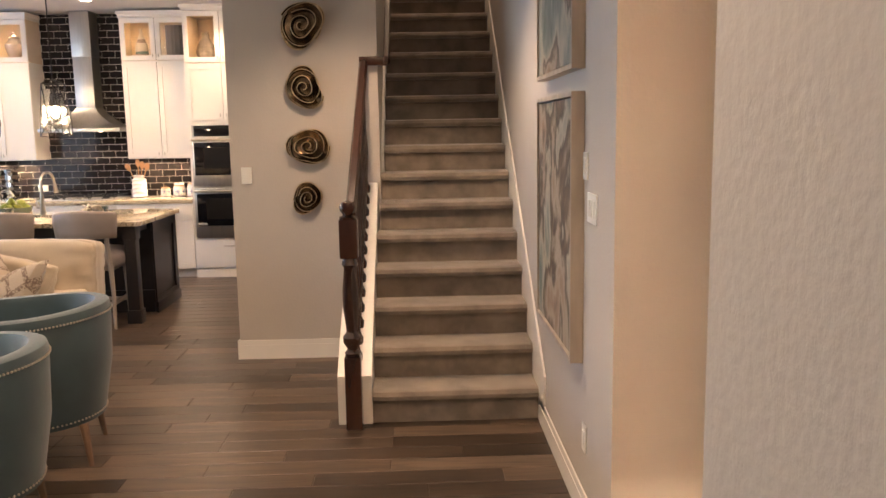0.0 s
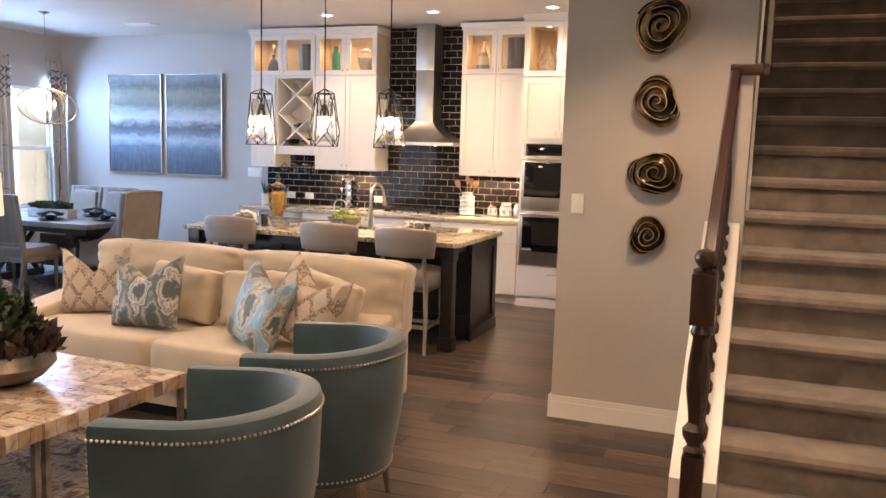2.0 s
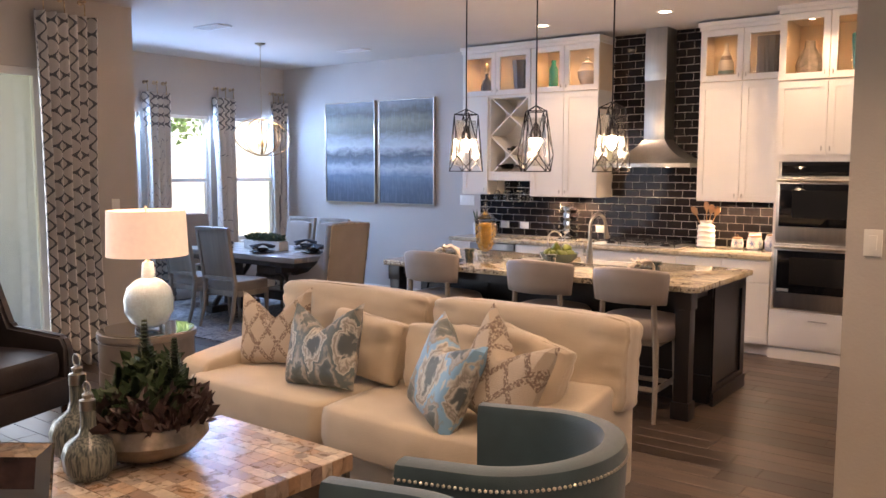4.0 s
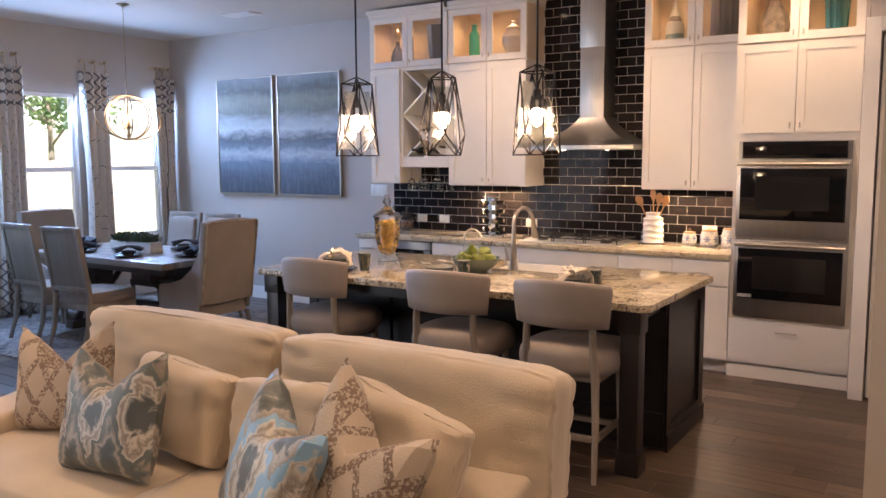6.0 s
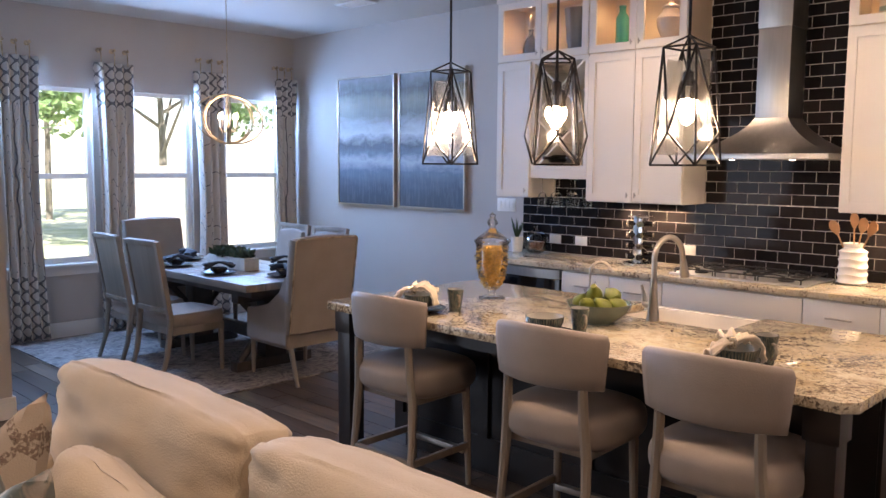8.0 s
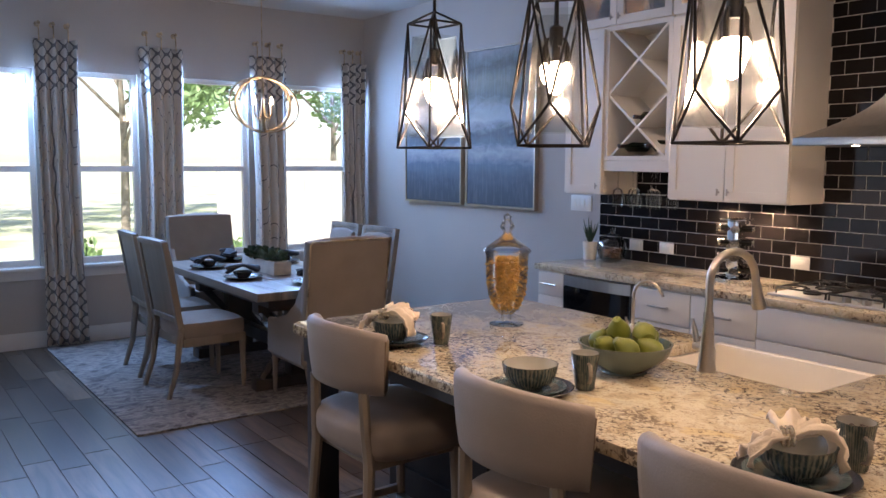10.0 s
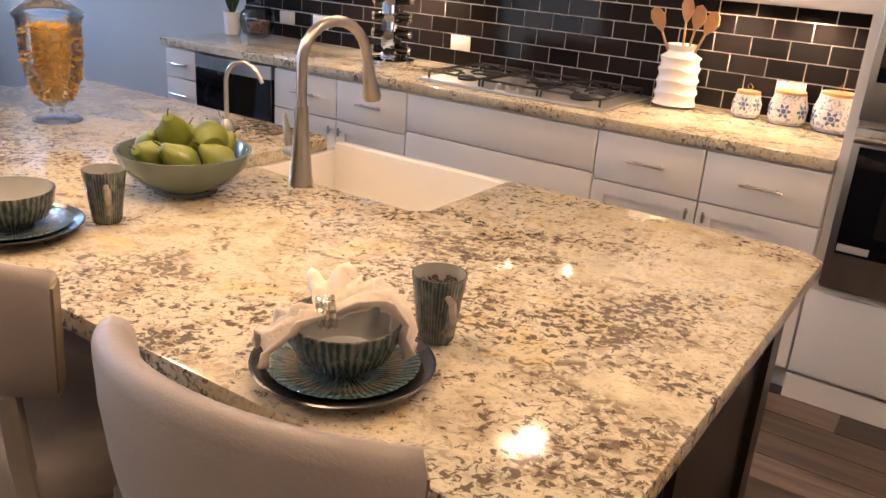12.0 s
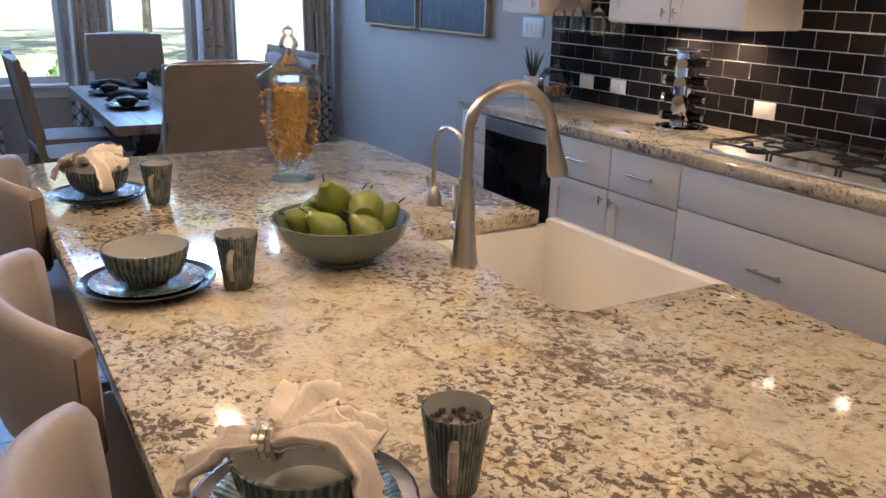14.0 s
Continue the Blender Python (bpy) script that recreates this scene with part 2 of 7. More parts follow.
wall("wall_entry", [(1.57, 1.71, -2.0, 3.04, 0, CH), (1.572, 1.71, 3.04, 3.2, 0, CH)])
wall("wall_near", [(0.77, 1.0, -2.14, 0.84, 0, CH)])
# Likewise unseen: added to close off the entry niche.
wall("wall_entry_rear_unseen", [(1.0, 1.71, -2.14, -2.0, 0, CH)])
struct("ceiling", boxes((WX - 0.14, 0.14, -2.14, BW + 0.14, CH, CH + 0.15), (0.14, 1.71, -2.14, 5.9, CH, CH + 0.15)), CEIL, "pale grey painted ceiling with a light texture")
struct("ceiling_stairwell", boxes((0.14, 1.57, 5.9, 10.34, 5.6, 5.75)), CEIL, "pale painted ceiling over the stairs")
wall("wall_stair_header", [(0.14, 1.57, 5.76, 5.9, CH + 0.15, 5.6)])


# ---- patterned materials ----
class Nodes:
    """Short way to wire a node material."""
    def __init__(self, name, rough=0.6, metal=0.0):
        self.m = bpy.data.materials.new(name)
        self.m.use_nodes = True
        self.t = self.m.node_tree
        self.b = self.t.nodes["Principled BSDF"]
        self.b.inputs["Roughness"].default_value = rough
        self.b.inputs["Metallic"].default_value = metal
        tc = self.t.nodes.new("ShaderNodeTexCoord")
        self.obj, self.gen = tc.outputs["Object"], tc.outputs["Generated"]

    def put(self, sock, v):
        if hasattr(v, "links"): self.t.links.new(v, sock)
        elif v is not None: sock.default_value = v

    def math(self, op, a, b=None):
        n = self.t.nodes.new("ShaderNodeMath")
        n.operation = op
        self.put(n.inputs[0], a); self.put(n.inputs[1], b)
        return n.outputs[0]

    def xyz(self, v):
        n = self.t.nodes.new("ShaderNodeSeparateXYZ")
        self.put(n.inputs[0], v)
        return n.outputs

    def scale(self, v, s, off=(0, 0, 0)):
        n = self.t.nodes.new("ShaderNodeMapping")
        self.put(n.inputs[0], v)
        n.inputs["Scale"].default_value, n.inputs["Location"].default_value = s, off
        return n.outputs[0]

    def noise(self, v, s, detail=4, dist=0.0, rough=0.5):
        n = self.t.nodes.new("ShaderNodeTexNoise")
        self.put(n.inputs["Vector"], v)
        n.inputs["Scale"].default_value, n.inputs["Detail"].default_value = s, detail
        n.inputs["Distortion"].default_value, n.inputs["Roughness"].default_value = dist, rough
        return n.outputs[0]

    def ramp(self, f, rows):
        n = self.t.nodes.new("ShaderNodeValToRGB")
        self.put(n.inputs[0], f)
        e = n.color_ramp.elements
        while len(e) < len(rows): e.new(0.5)
        for k, (p, c) in zip(e, rows):
            k.position, k.color = p, (*c, 1)
        return n.outputs[0]

    def mix(self, f, a, b):
        n = self.t.nodes.new("ShaderNodeMix")
        n.data_type = "RGBA"
        self.put(n.inputs[0], f)
        for i, c in ((6, a), (7, b)):
            if hasattr(c, "links"): self.t.links.new(c, n.inputs[i])
            else: n.inputs[i].default_value = (*c, 1)
        return n.outputs[2]

    def bump(self, f, s=0.3, d=0.004):
        n = self.t.nodes.new("ShaderNodeBump")
        n.inputs["Strength"].default_value, n.inputs["Distance"].default_value = s, d
        self.put(n.inputs["Height"], f)
        self.t.links.new(n.outputs[0], self.b.inputs["Normal"])

    def done(self, color=None):
        if color is not None: self.put(self.b.inputs["Base Color"], color)
        return self.m


def granite():
    k = Nodes("cream_granite", 0.09)
    turned = k.t.nodes.new("ShaderNodeMapping")
    turned.inputs["Rotation"].default_value = (0, 0, radians(-24))
    k.put(turned.inputs[0], k.obj)
    v = turned.outputs[0]
    base = k.ramp(k.noise(k.obj, 9, 6, 0.8, 0.6), [(0.30, (0.38, 0.31, 0.21)), (0.43, (0.52, 0.445, 0.31)), (0.54, (0.60, 0.53, 0.385)), (0.66, (0.47, 0.43, 0.335))])
    gold = k.ramp(k.noise(k.scale(k.obj, (1, 1, 1), (7, 2, 0)), 6.5, 3, 0.5), [(0.60, (0, 0, 0)), (0.64, (1, 1, 1))])
    c = k.mix(k.math("MULTIPLY", gold, 0.7), base, (0.58, 0.46, 0.25))
    cloud = k.noise(k.scale(v, (1, 1.4, 1)), 2.4, 4, 0.8)
    mid = k.noise(k.scale(v, (1, 1, 1), (3, 5, 0)), 38, 5, 1.2, 0.62)
    c = k.mix(k.math("MULTIPLY", k.ramp(k.math("ADD", mid, k.math("MULTIPLY", cloud, 0.18)), [(0.62, (0, 0, 0)), (0.70, (1, 1, 1))]), 0.6), c, (0.27, 0.20, 0.13))
    fine = k.noise(k.scale(v, (1, 1.3, 1), (1, 3, 0)), 120, 3, 0.5, 0.6)
    c = k.mix(k.math("MULTIPLY", k.ramp(fine, [(0.56, (0, 0, 0)), (0.64, (1, 1, 1))]), 0.5), c, (0.27, 0.22, 0.17))
    fleck = k.noise(k.scale(v, (1, 1.12, 1)), 58, 5, 0.6, 0.66)
    c = k.mix(k.math("MULTIPLY", k.ramp(k.math("ADD", fleck, k.math("MULTIPLY", cloud, 0.55)), [(0.850, (0, 0, 0)), (0.885, (1, 1, 1))]), 0.88), c, (0.085, 0.062, 0.045))
    vein = k.ramp(k.noise(k.scale(v, (0.8, 1.9, 1), (1, 9, 0)), 3.0, 6, 1.2), [(0.56, (0, 0, 0)), (0.62, (1, 1, 1))])
    clump = k.ramp(k.noise(k.obj, 44, 5, 1.0, 0.62), [(0.49, (0, 0, 0)), (0.53, (1, 1, 1))])
    c = k.mix(k.math("MULTIPLY", k.math("MULTIPLY", vein, clump), 0.7), c, (0.09, 0.055, 0.038))
    return k.done(c)


def lattice_curtain():
    k = Nodes("lattice_curtain_cloth", 0.9)
    x, y, z = k.xyz(k.obj)
    u = k.math("MULTIPLY", y, 74)
    v = k.math("MULTIPLY", z, 58)
    s = k.math("ABSOLUTE", k.math("ADD", k.math("COSINE", u), k.math("MULTIPLY", k.math("COSINE", v), 0.8)))
    lat = k.math("LESS_THAN", s, 0.42)
    warp = k.math("ADD", y, k.math("MULTIPLY", k.noise(k.obj, 4, 2), 0.05))
    stems = k.math("LESS_THAN", k.math("ABSOLUTE", k.math("SINE", k.math("MULTIPLY", warp, 34))), 0.13)
    dash = k.math("MULTIPLY", k.math("LESS_THAN", k.math("FRACT", k.math("MULTIPLY", k.math("ADD", z, k.math("MULTIPLY", k.noise(k.scale(k.obj, (1, 30, 0)), 1, 0), 0.6)), 7)), 0.07), k.math("GREATER_THAN", k.noise(k.scale(k.obj, (1, 14, 6)), 1, 1), 0.5))
    birch = k.math("MAXIMUM", stems, dash)
    mid = k.math("MULTIPLY", k.math("LESS_THAN", z, 2.18), k.math("GREATER_THAN", z, 0.62))
    f = k.math("ADD", k.math("MULTIPLY", birch, mid), k.math("MULTIPLY", lat, k.math("SUBTRACT", 1.0, mid)))
    c = k.mix(k.math("MULTIPLY", f, 0.9), (0.62, 0.57, 0.50), (0.10, 0.095, 0.10))
    k.b.inputs["Sheen Weight"].default_value = 0.2
    k.bump(k.noise(k.obj, 300, 2), 0.2)
    return k.done(c)


def lattice_tall():
    k = Nodes("lattice_drape_cloth", 0.9)
    x, y, z = k.xyz(k.obj)
    s = k.math("ABSOLUTE", k.math("ADD", k.math("COSINE", k.math("MULTIPLY", y, 64)), k.math("MULTIPLY", k.math("COSINE", k.math("MULTIPLY", z, 44)), 0.8)))
    c = k.mix(k.math("LESS_THAN", s, 0.27), (0.68, 0.65, 0.62), (0.14, 0.14, 0.15))
    k.bump(k.noise(k.obj, 300, 2), 0.2)
    return k.done(c)


def seascape(seed):
    k = Nodes("abstract_painting", 0.55)
    x, y, z = k.xyz(k.obj)
    n = k.noise(k.scale(k.obj, (6, 1, 9), (seed, 0, 0)), 1, 7, 0.8, 0.62)
    n2 = k.noise(k.scale(k.obj, (3, 1, 9), (seed, 3, 0)), 1, 6, 0.6)
    h = k.math("ADD", k.math("DIVIDE", z, 1.34), k.math("MULTIPLY", k.math("SUBTRACT", n, 0.5), 0.12))
    h = k.math("ADD", h, k.math("MULTIPLY", k.math("SUBTRACT", n2, 0.5), 0.12))
    c = k.ramp(h, [(0.0, (0.035, 0.045, 0.06)), (0.14, (0.05, 0.07, 0.10)), (0.27, (0.10, 0.14, 0.19)), (0.35, (0.34, 0.36, 0.38)), (0.41, (0.10, 0.13, 0.16)),
                   (0.48, (0.05, 0.055, 0.06)), (0.555, (0.42, 0.41, 0.39)), (0.62, (0.30, 0.30, 0.27)), (0.70, (0.12, 0.105, 0.06)), (0.80, (0.20, 0.175, 0.10)), (0.88, (0.085, 0.075, 0.045)), (1.0, (0.25, 0.25, 0.24))])
    streak = k.noise(k.scale(k.obj, (40, 1, 5), (seed, 0, 0)), 1, 4, 0.2)
    c = k.mix(k.math("MULTIPLY", k.ramp(streak, [(0.5, (0, 0, 0)), (0.62, (1, 1, 1))]), 0.10), c, (0.36, 0.38, 0.38))
    k.bump(n, 0.4)
    return k.done(c)


def abstract_art(seed):
    k = Nodes("abstract_canvas", 0.45)
    v = k.scale(k.obj, (1.5, 1.5, 1.0), (seed, seed * 2, 0))
    a = k.noise(v, 2.2, 8, 0.35)
    c = k.ramp(a, [(0.30, (0.05, 0.085, 0.08)), (0.40, (0.22, 0.24, 0.21)), (0.46, (0.42, 0.38, 0.30)), (0.50, (0.06, 0.05, 0.04)), (0.54, (0.14, 0.10, 0.07)), (0.58, (0.38, 0.32, 0.25)), (0.64, (0.28, 0.19, 0.13)), (0.70, (0.07, 0.05, 0.04)), (0.78, (0.55, 0.52, 0.46))])
    k.bump(k.noise(v, 30, 3), 0.3)
    return k.done(c)


def ikat(seed, tint, size=1.0):
    k = Nodes("ikat_pillow_cloth", 0.38)
    x, y, z = k.xyz(k.obj)
    warp = k.noise(k.scale(k.obj, (60, 1, 6), (seed, 0, 0)), 1, 3)
    zz = k.math("ADD", z, k.math("MULTIPLY", k.math("SUBTRACT", warp, 0.5), 0.05))
    ring = k.math("ADD", k.math("COSINE", k.math("MULTIPLY", x, 31 * size)), k.math("COSINE", k.math("MULTIPLY", zz, 17 * size)))
    ring = k.math("ADD", ring, k.math("MULTIPLY", k.math("SUBTRACT", k.noise(k.scale(k.obj, (1, 1, 1), (seed, 1, 0)), 13, 3, 1.0), 0.5), 3.0))
    c = k.ramp(k.math("MULTIPLY", k.math("ADD", ring, 2), 0.25), [(0.08, (0.07, 0.09, 0.09)), (0.22, (0.13, 0.15, 0.15)), (0.27, (0.38, 0.355, 0.32)), (0.37, (0.27, 0.245, 0.215)), (0.43, tint), (0.55, tint), (0.60, (0.55, 0.53, 0.49)), (0.70, (0.22, 0.20, 0.18)), (0.78, (0.55, 0.53, 0.49)), (0.90, (0.08, 0.10, 0.11))])
    k.bump(k.noise(k.obj, 220, 2), 0.2)
    return k.done(c)


def knit():
    k = Nodes("tufted_pillow_cloth", 0.95)
    x, y, z = k.xyz(k.obj)
    zz = k.math("ADD", z, k.math("MULTIPLY", k.noise(k.obj, 6, 2), 0.03))
    d = k.math("ABSOLUTE", k.math("SUBTRACT", k.math("FRACT", k.math("MULTIPLY", x, 7)), 0.5))
    e = k.math("ABSOLUTE", k.math("SUBTRACT", k.math("FRACT", k.math("MULTIPLY", zz, 5.2)), 0.5))
    band = k.math("LESS_THAN", k.math("ABSOLUTE", k.math("SUBTRACT", d, e)), 0.12)
    tex = k.noise(k.obj, 90, 3)
    c = k.mix(k.math("MULTIPLY", band, k.ramp(tex, [(0.42, (0, 0, 0)), (0.52, (1, 1, 1))])), (0.50, 0.43, 0.35), (0.24, 0.18, 0.145))
    k.bump(k.math("ADD", k.math("MULTIPLY", band, k.math("ADD", tex, 0.4)), k.math("MULTIPLY", k.noise(k.obj, 200, 2), 0.2)), 0.9, 0.012)
    return k.done(c)


def rug_mat(name, cols, seed):
    k = Nodes(name, 0.97)
    n = k.noise(k.scale(k.obj, (1, 1, 1), (seed, 0, 0)), 5.5, 8, 1.5, 0.65)
    c = k.ramp(n, cols)
    x, y, z = k.xyz(k.obj)
    w = k.noise(k.scale(k.obj, (60, 9, 1)), 1, 3)
    c = k.mix(k.math("MULTIPLY", k.ramp(w, [(0.5, (0, 0, 0)), (0.6, (1, 1, 1))]), 0.35), c, (0.46, 0.42, 0.37))
    k.bump(k.noise(k.obj, 260, 2), 0.6)
    return k.done(c)


def by_random(name, rows, rough, island=True, rv=0.12, grain=None, bump=0.0, spec=0.5):
    """Colours picked piece by piece."""
    k = Nodes(name, rough)
    if island: r = k.t.nodes.new("ShaderNodeNewGeometry").outputs["Random Per Island"]
    else: r = k.t.nodes.new("ShaderNodeObjectInfo").outputs["Random"]
    c = k.ramp(r, rows)
    if grain:
        v = k.t.nodes.new("ShaderNodeVectorMath")
        v.operation = "MULTIPLY_ADD"
        k.t.links.new(k.obj, v.inputs[0])
        v.inputs[1].default_value = grain
        cc = k.t.nodes.new("ShaderNodeCombineXYZ")
        k.put(cc.inputs[0], k.math("MULTIPLY", r, 37.0)); k.put(cc.inputs[1], k.math("MULTIPLY", r, 91.0))
        k.t.links.new(cc.outputs[0], v.inputs[2])
        n = k.noise(v.outputs[0], 1, 6, 0.8, 0.6)
        c2 = k.t.nodes.new("ShaderNodeMix")
        c2.data_type, c2.blend_type = "RGBA", "MULTIPLY"
        c2.inputs[0].default_value = 1.0
        k.t.links.new(c, c2.inputs[6])
        k.t.links.new(k.ramp(n, [(0.3, (1 - rv * 2.2,) * 3), (0.7, (1 + rv,) * 3)]), c2.inputs[7])
        c = c2.outputs[2]
        if bump: k.bump(n, bump)
        k.put(k.b.inputs["Roughness"], k.math("ADD", k.math("MULTIPLY", n, 0.22), rough - 0.1))
    k.b.inputs["Specular IOR Level"].default_value = spec
    return k.done(c)


def glass(name, tint=(1, 1, 1), rough=0.02, mixf=0.12):
    """Thin glass: mostly clear, with a glossy skin."""
    m = bpy.data.materials.new(name)
    m.use_nodes = True
    t = m.node_tree
    t.nodes.clear()
    o, tr, gl, mx, fr = (t.nodes.new("ShaderNode" + s) for s in ("OutputMaterial", "BsdfTransparent", "BsdfGlossy", "MixShader", "Fresnel"))
    tr.inputs[0].default_value = (*tint, 1)
    gl.inputs["Roughness"].default_value = rough
    fr.inputs[0].default_value = 1.5
    ad = t.nodes.new("ShaderNodeMath")
    ad.operation = "MULTIPLY_ADD"
    ad.inputs[1].default_value, ad.inputs[2].default_value = 0.85, mixf * 0.1
    t.links.new(fr.outputs[0], ad.inputs[0])
    t.links.new(ad.outputs[0], mx.inputs[0]); t.links.new(tr.outputs[0], mx.inputs[1]); t.links.new(gl.outputs[0], mx.inputs[2])
    t.links.new(mx.outputs[0], o.inputs[0])
    return m


GRANITE = granite()
GLASS = glass("clear_glass", (0.99, 0.995, 0.99))
SEEDY = glass("seeded_glass", (0.84, 0.84, 0.80), 0.18, 0.3)
PANE = glass("window_glass", (0.93, 0.97, 0.97), 0.01)
GREENGLASS = mat("green_glass", (0.05, 0.42, 0.30), 0.08, vary=0.3, scale=5, coat=0.5)
CURT = lattice_curtain()
DRAPE = lattice_tall()
BULB = mat("lit_bulb", (1.0, 0.80, 0.56), 0.3, emit=12.0)
LENS = mat("lit_can_lens", (1.0, 0.80, 0.58), 0.3, emit=7.0)
DKBRONZE = mat("dark_rose_bronze", (0.38, 0.29, 0.19), 0.27, 1.0, vary=0.75, scale=14)
BRONZE = mat("antique_bronze", (0.66, 0.52, 0.34), 0.3, 0.8, vary=0.6, scale=14, bump=0.3, bscale=50)
PLASTIC = mat("white_plastic", (0.80, 0.78, 0.72), 0.35, vary=0.03, scale=20)
LEAF = mat("succulent_green", (0.045, 0.085, 0.035), 0.5, vary=0.5, scale=20)
LEAF2 = mat("succulent_purple", (0.055, 0.03, 0.028), 0.5, vary=0.5, scale=20)
SILVER = mat("hammered_silver", (0.42, 0.37, 0.32), 0.3, 0.85, vary=0.5, scale=12, bump=0.6, bscale=30)
def ribbed(name, pale, dark, around, outward=False):
    """Glaze that pools dark in grooves which run up a turned pot, or out over a plate."""
    k = Nodes(name, 0.2)
    x, y, z = k.xyz(k.obj)
    n = k.noise(k.scale(k.obj, (30, 30, 8)), 1, 3)
    a = k.math("ADD", k.math("ARCTAN2", y, x), k.math("MULTIPLY", n, 0.10))
    groove = k.math("COSINE", k.math("MULTIPLY", a, around))
    big = k.noise(k.scale(k.obj, (1, 1, 0.4)), 60, 4, 0.8, 0.65)
    f = k.math("ADD", k.math("MULTIPLY", groove, 0.10), big)
    c = k.ramp(f, [(0.40, dark), (0.52, tuple(0.5 * (p + q) for p, q in zip(pale, dark))), (0.66, pale)])
    if outward:
        r = k.math("SQRT", k.math("ADD", k.math("MULTIPLY", x, x), k.math("MULTIPLY", y, y)))
        ring = k.math("MULTIPLY", k.math("LESS_THAN", r, 0.088), k.math("GREATER_THAN", r, 0.066))
        c = k.mix(k.math("MULTIPLY", ring, 0.6), c, (0.17, 0.12, 0.06))
    k.b.inputs["Coat Weight"].default_value = 0.3
    k.bump(groove, 0.5, 0.002)
    return k.done(c)


RIBBED = ribbed("ribbed_teal_glaze", (0.17, 0.18, 0.145), (0.03, 0.055, 0.06), 44)
TEALCER = mat("ribbed_teal_ceramic", (0.21, 0.22, 0.19), 0.28, vary=0.5, scale=30, stretch=(5, 5, 0.3), coat=0.3, bump=0.3, bscale=20, color2=(0.03, 0.045, 0.05), contrast=(0.38, 0.60))
INCER = mat("pale_grey_glaze", (0.44, 0.43, 0.38), 0.2, vary=0.15, scale=10)
DARKPLATE = mat("dark_stoneware", (0.035, 0.033, 0.034), 0.25, vary=0.4, scale=9)
PLATEGLAZE = ribbed("ribbed_plate_glaze", (0.13, 0.18, 0.16), (0.02, 0.05, 0.06), 64, True)
NAPKIN = mat("cream_napkin_cloth", (0.78, 0.68, 0.55), 0.9, vary=0.08, scale=10, bump=0.4, bscale=200)
NAVY = mat("dark_navy_napkin", (0.04, 0.045, 0.055), 0.8, vary=0.4, scale=12)


# ---- windows, doors, trim ----
def window(n, y0, y1):
    w = struct("window", boxes((WX - 0.11, WX - 0.05, y0, y0 + 0.04, WZ0, WZ1), (WX - 0.11, WX - 0.05, y1 - 0.04, y1, WZ0, WZ1), (WX - 0.11, WX - 0.05, y0 + 0.04, y1 - 0.04, WZ1 - 0.04, WZ1), (WX - 0.11, WX - 0.05, y0 + 0.04, y1 - 0.04, WZ0, WZ0 + 0.05)), TRIM, "white single hung window")
    part("meeting_rail", boxes((WX - 0.105, WX - 0.055, y0 + 0.04, y1 - 0.04, 1.50, 1.55)), TRIM, w)
    for z0, z1 in ((WZ0 + 0.05, 1.50), (1.55, WZ1 - 0.04)):
        p = part("pane", boxes((WX - 0.085, WX - 0.08, y0 + 0.04, y1 - 0.04, z0, z1)), PANE, w)
        p.visible_shadow = False
    part("window_sill", boxes((WX - 0.05, WX + 0.07, y0 - 0.05, y1 + 0.05, WZ0 - 0.03, WZ0 - 0.001), bev=0.006), TRIM, w)
    part("apron", boxes((WX + 0.002, WX + 0.02, y0 - 0.03, y1 + 0.03, WZ0 - 0.11, WZ0 - 0.032)), TRIM, w)


for i, (a, b) in enumerate(WIN): window(i, a, b)

w = struct("window_living", boxes((LX - 0.10, LX - 0.04, LWIN[0], LWIN[0] + 0.06, 0.0, 2.48), (LX - 0.10, LX - 0.04, LWIN[1] - 0.06, LWIN[1], 0.0, 2.48), (LX - 0.10, LX - 0.04, LWIN[0] + 0.06, LWIN[1] - 0.06, 2.42, 2.48), (LX - 0.10, LX - 0.04, LWIN[0] + 0.06, LWIN[1] - 0.06, 0, 0.08)), TRIM, "white framed sliding glass patio door")
for k in range(1, 4):
    yy = LWIN[0] + (LWIN[1] - LWIN[0]) * k / 4
    part("mullion", boxes((LX - 0.095, LX - 0.045, yy - 0.03, yy + 0.03, 0.08, 2.42)), TRIM, w)
p = part("pane", boxes((LX - 0.075, LX - 0.07, LWIN[0] + 0.06, LWIN[1] - 0.06, 0.08, 2.42)), PANE, w)
p.visible_shadow = False


def baseboard(x0, x1, y0, y1):
    if abs(x1 - x0) > abs(y1 - y0): rows = [(x0, x1, y0, y1, 0, 0.105), (x0, x1, y0 + 0.004 if y0 > -9 else y0, y1 - 0.003, 0.105, 0.142)]
    else: rows = [(x0, x1, y0, y1, 0, 0.105), (x0 + 0.003, x1 - 0.003, y0, y1, 0.105, 0.142)]
    struct("baseboard", boxes(*rows), TRIM, "white painted tall baseboard with stepped top")


baseboard(-0.79 - 0.016, 0.07, 6.164, 6.178)
baseboard(-0.806, -0.792, 6.178, 9.50)
baseboard(1.214, 1.228, 3.024, 4.70)
baseboard(1.214, 1.57, 3.024, 3.038)
baseboard(WX + 0.002, WX + 0.016, DY + 0.002, BW - 0.002)
baseboard(WX + 0.018, -5.58, BW - 0.016, BW - 0.002)
baseboard(LX + 0.002, LX + 0.016, LWIN[1], DY + 0.016)
baseboard(WX + 0.018, LX + 0.0, DY + 0.002, DY + 0.016)

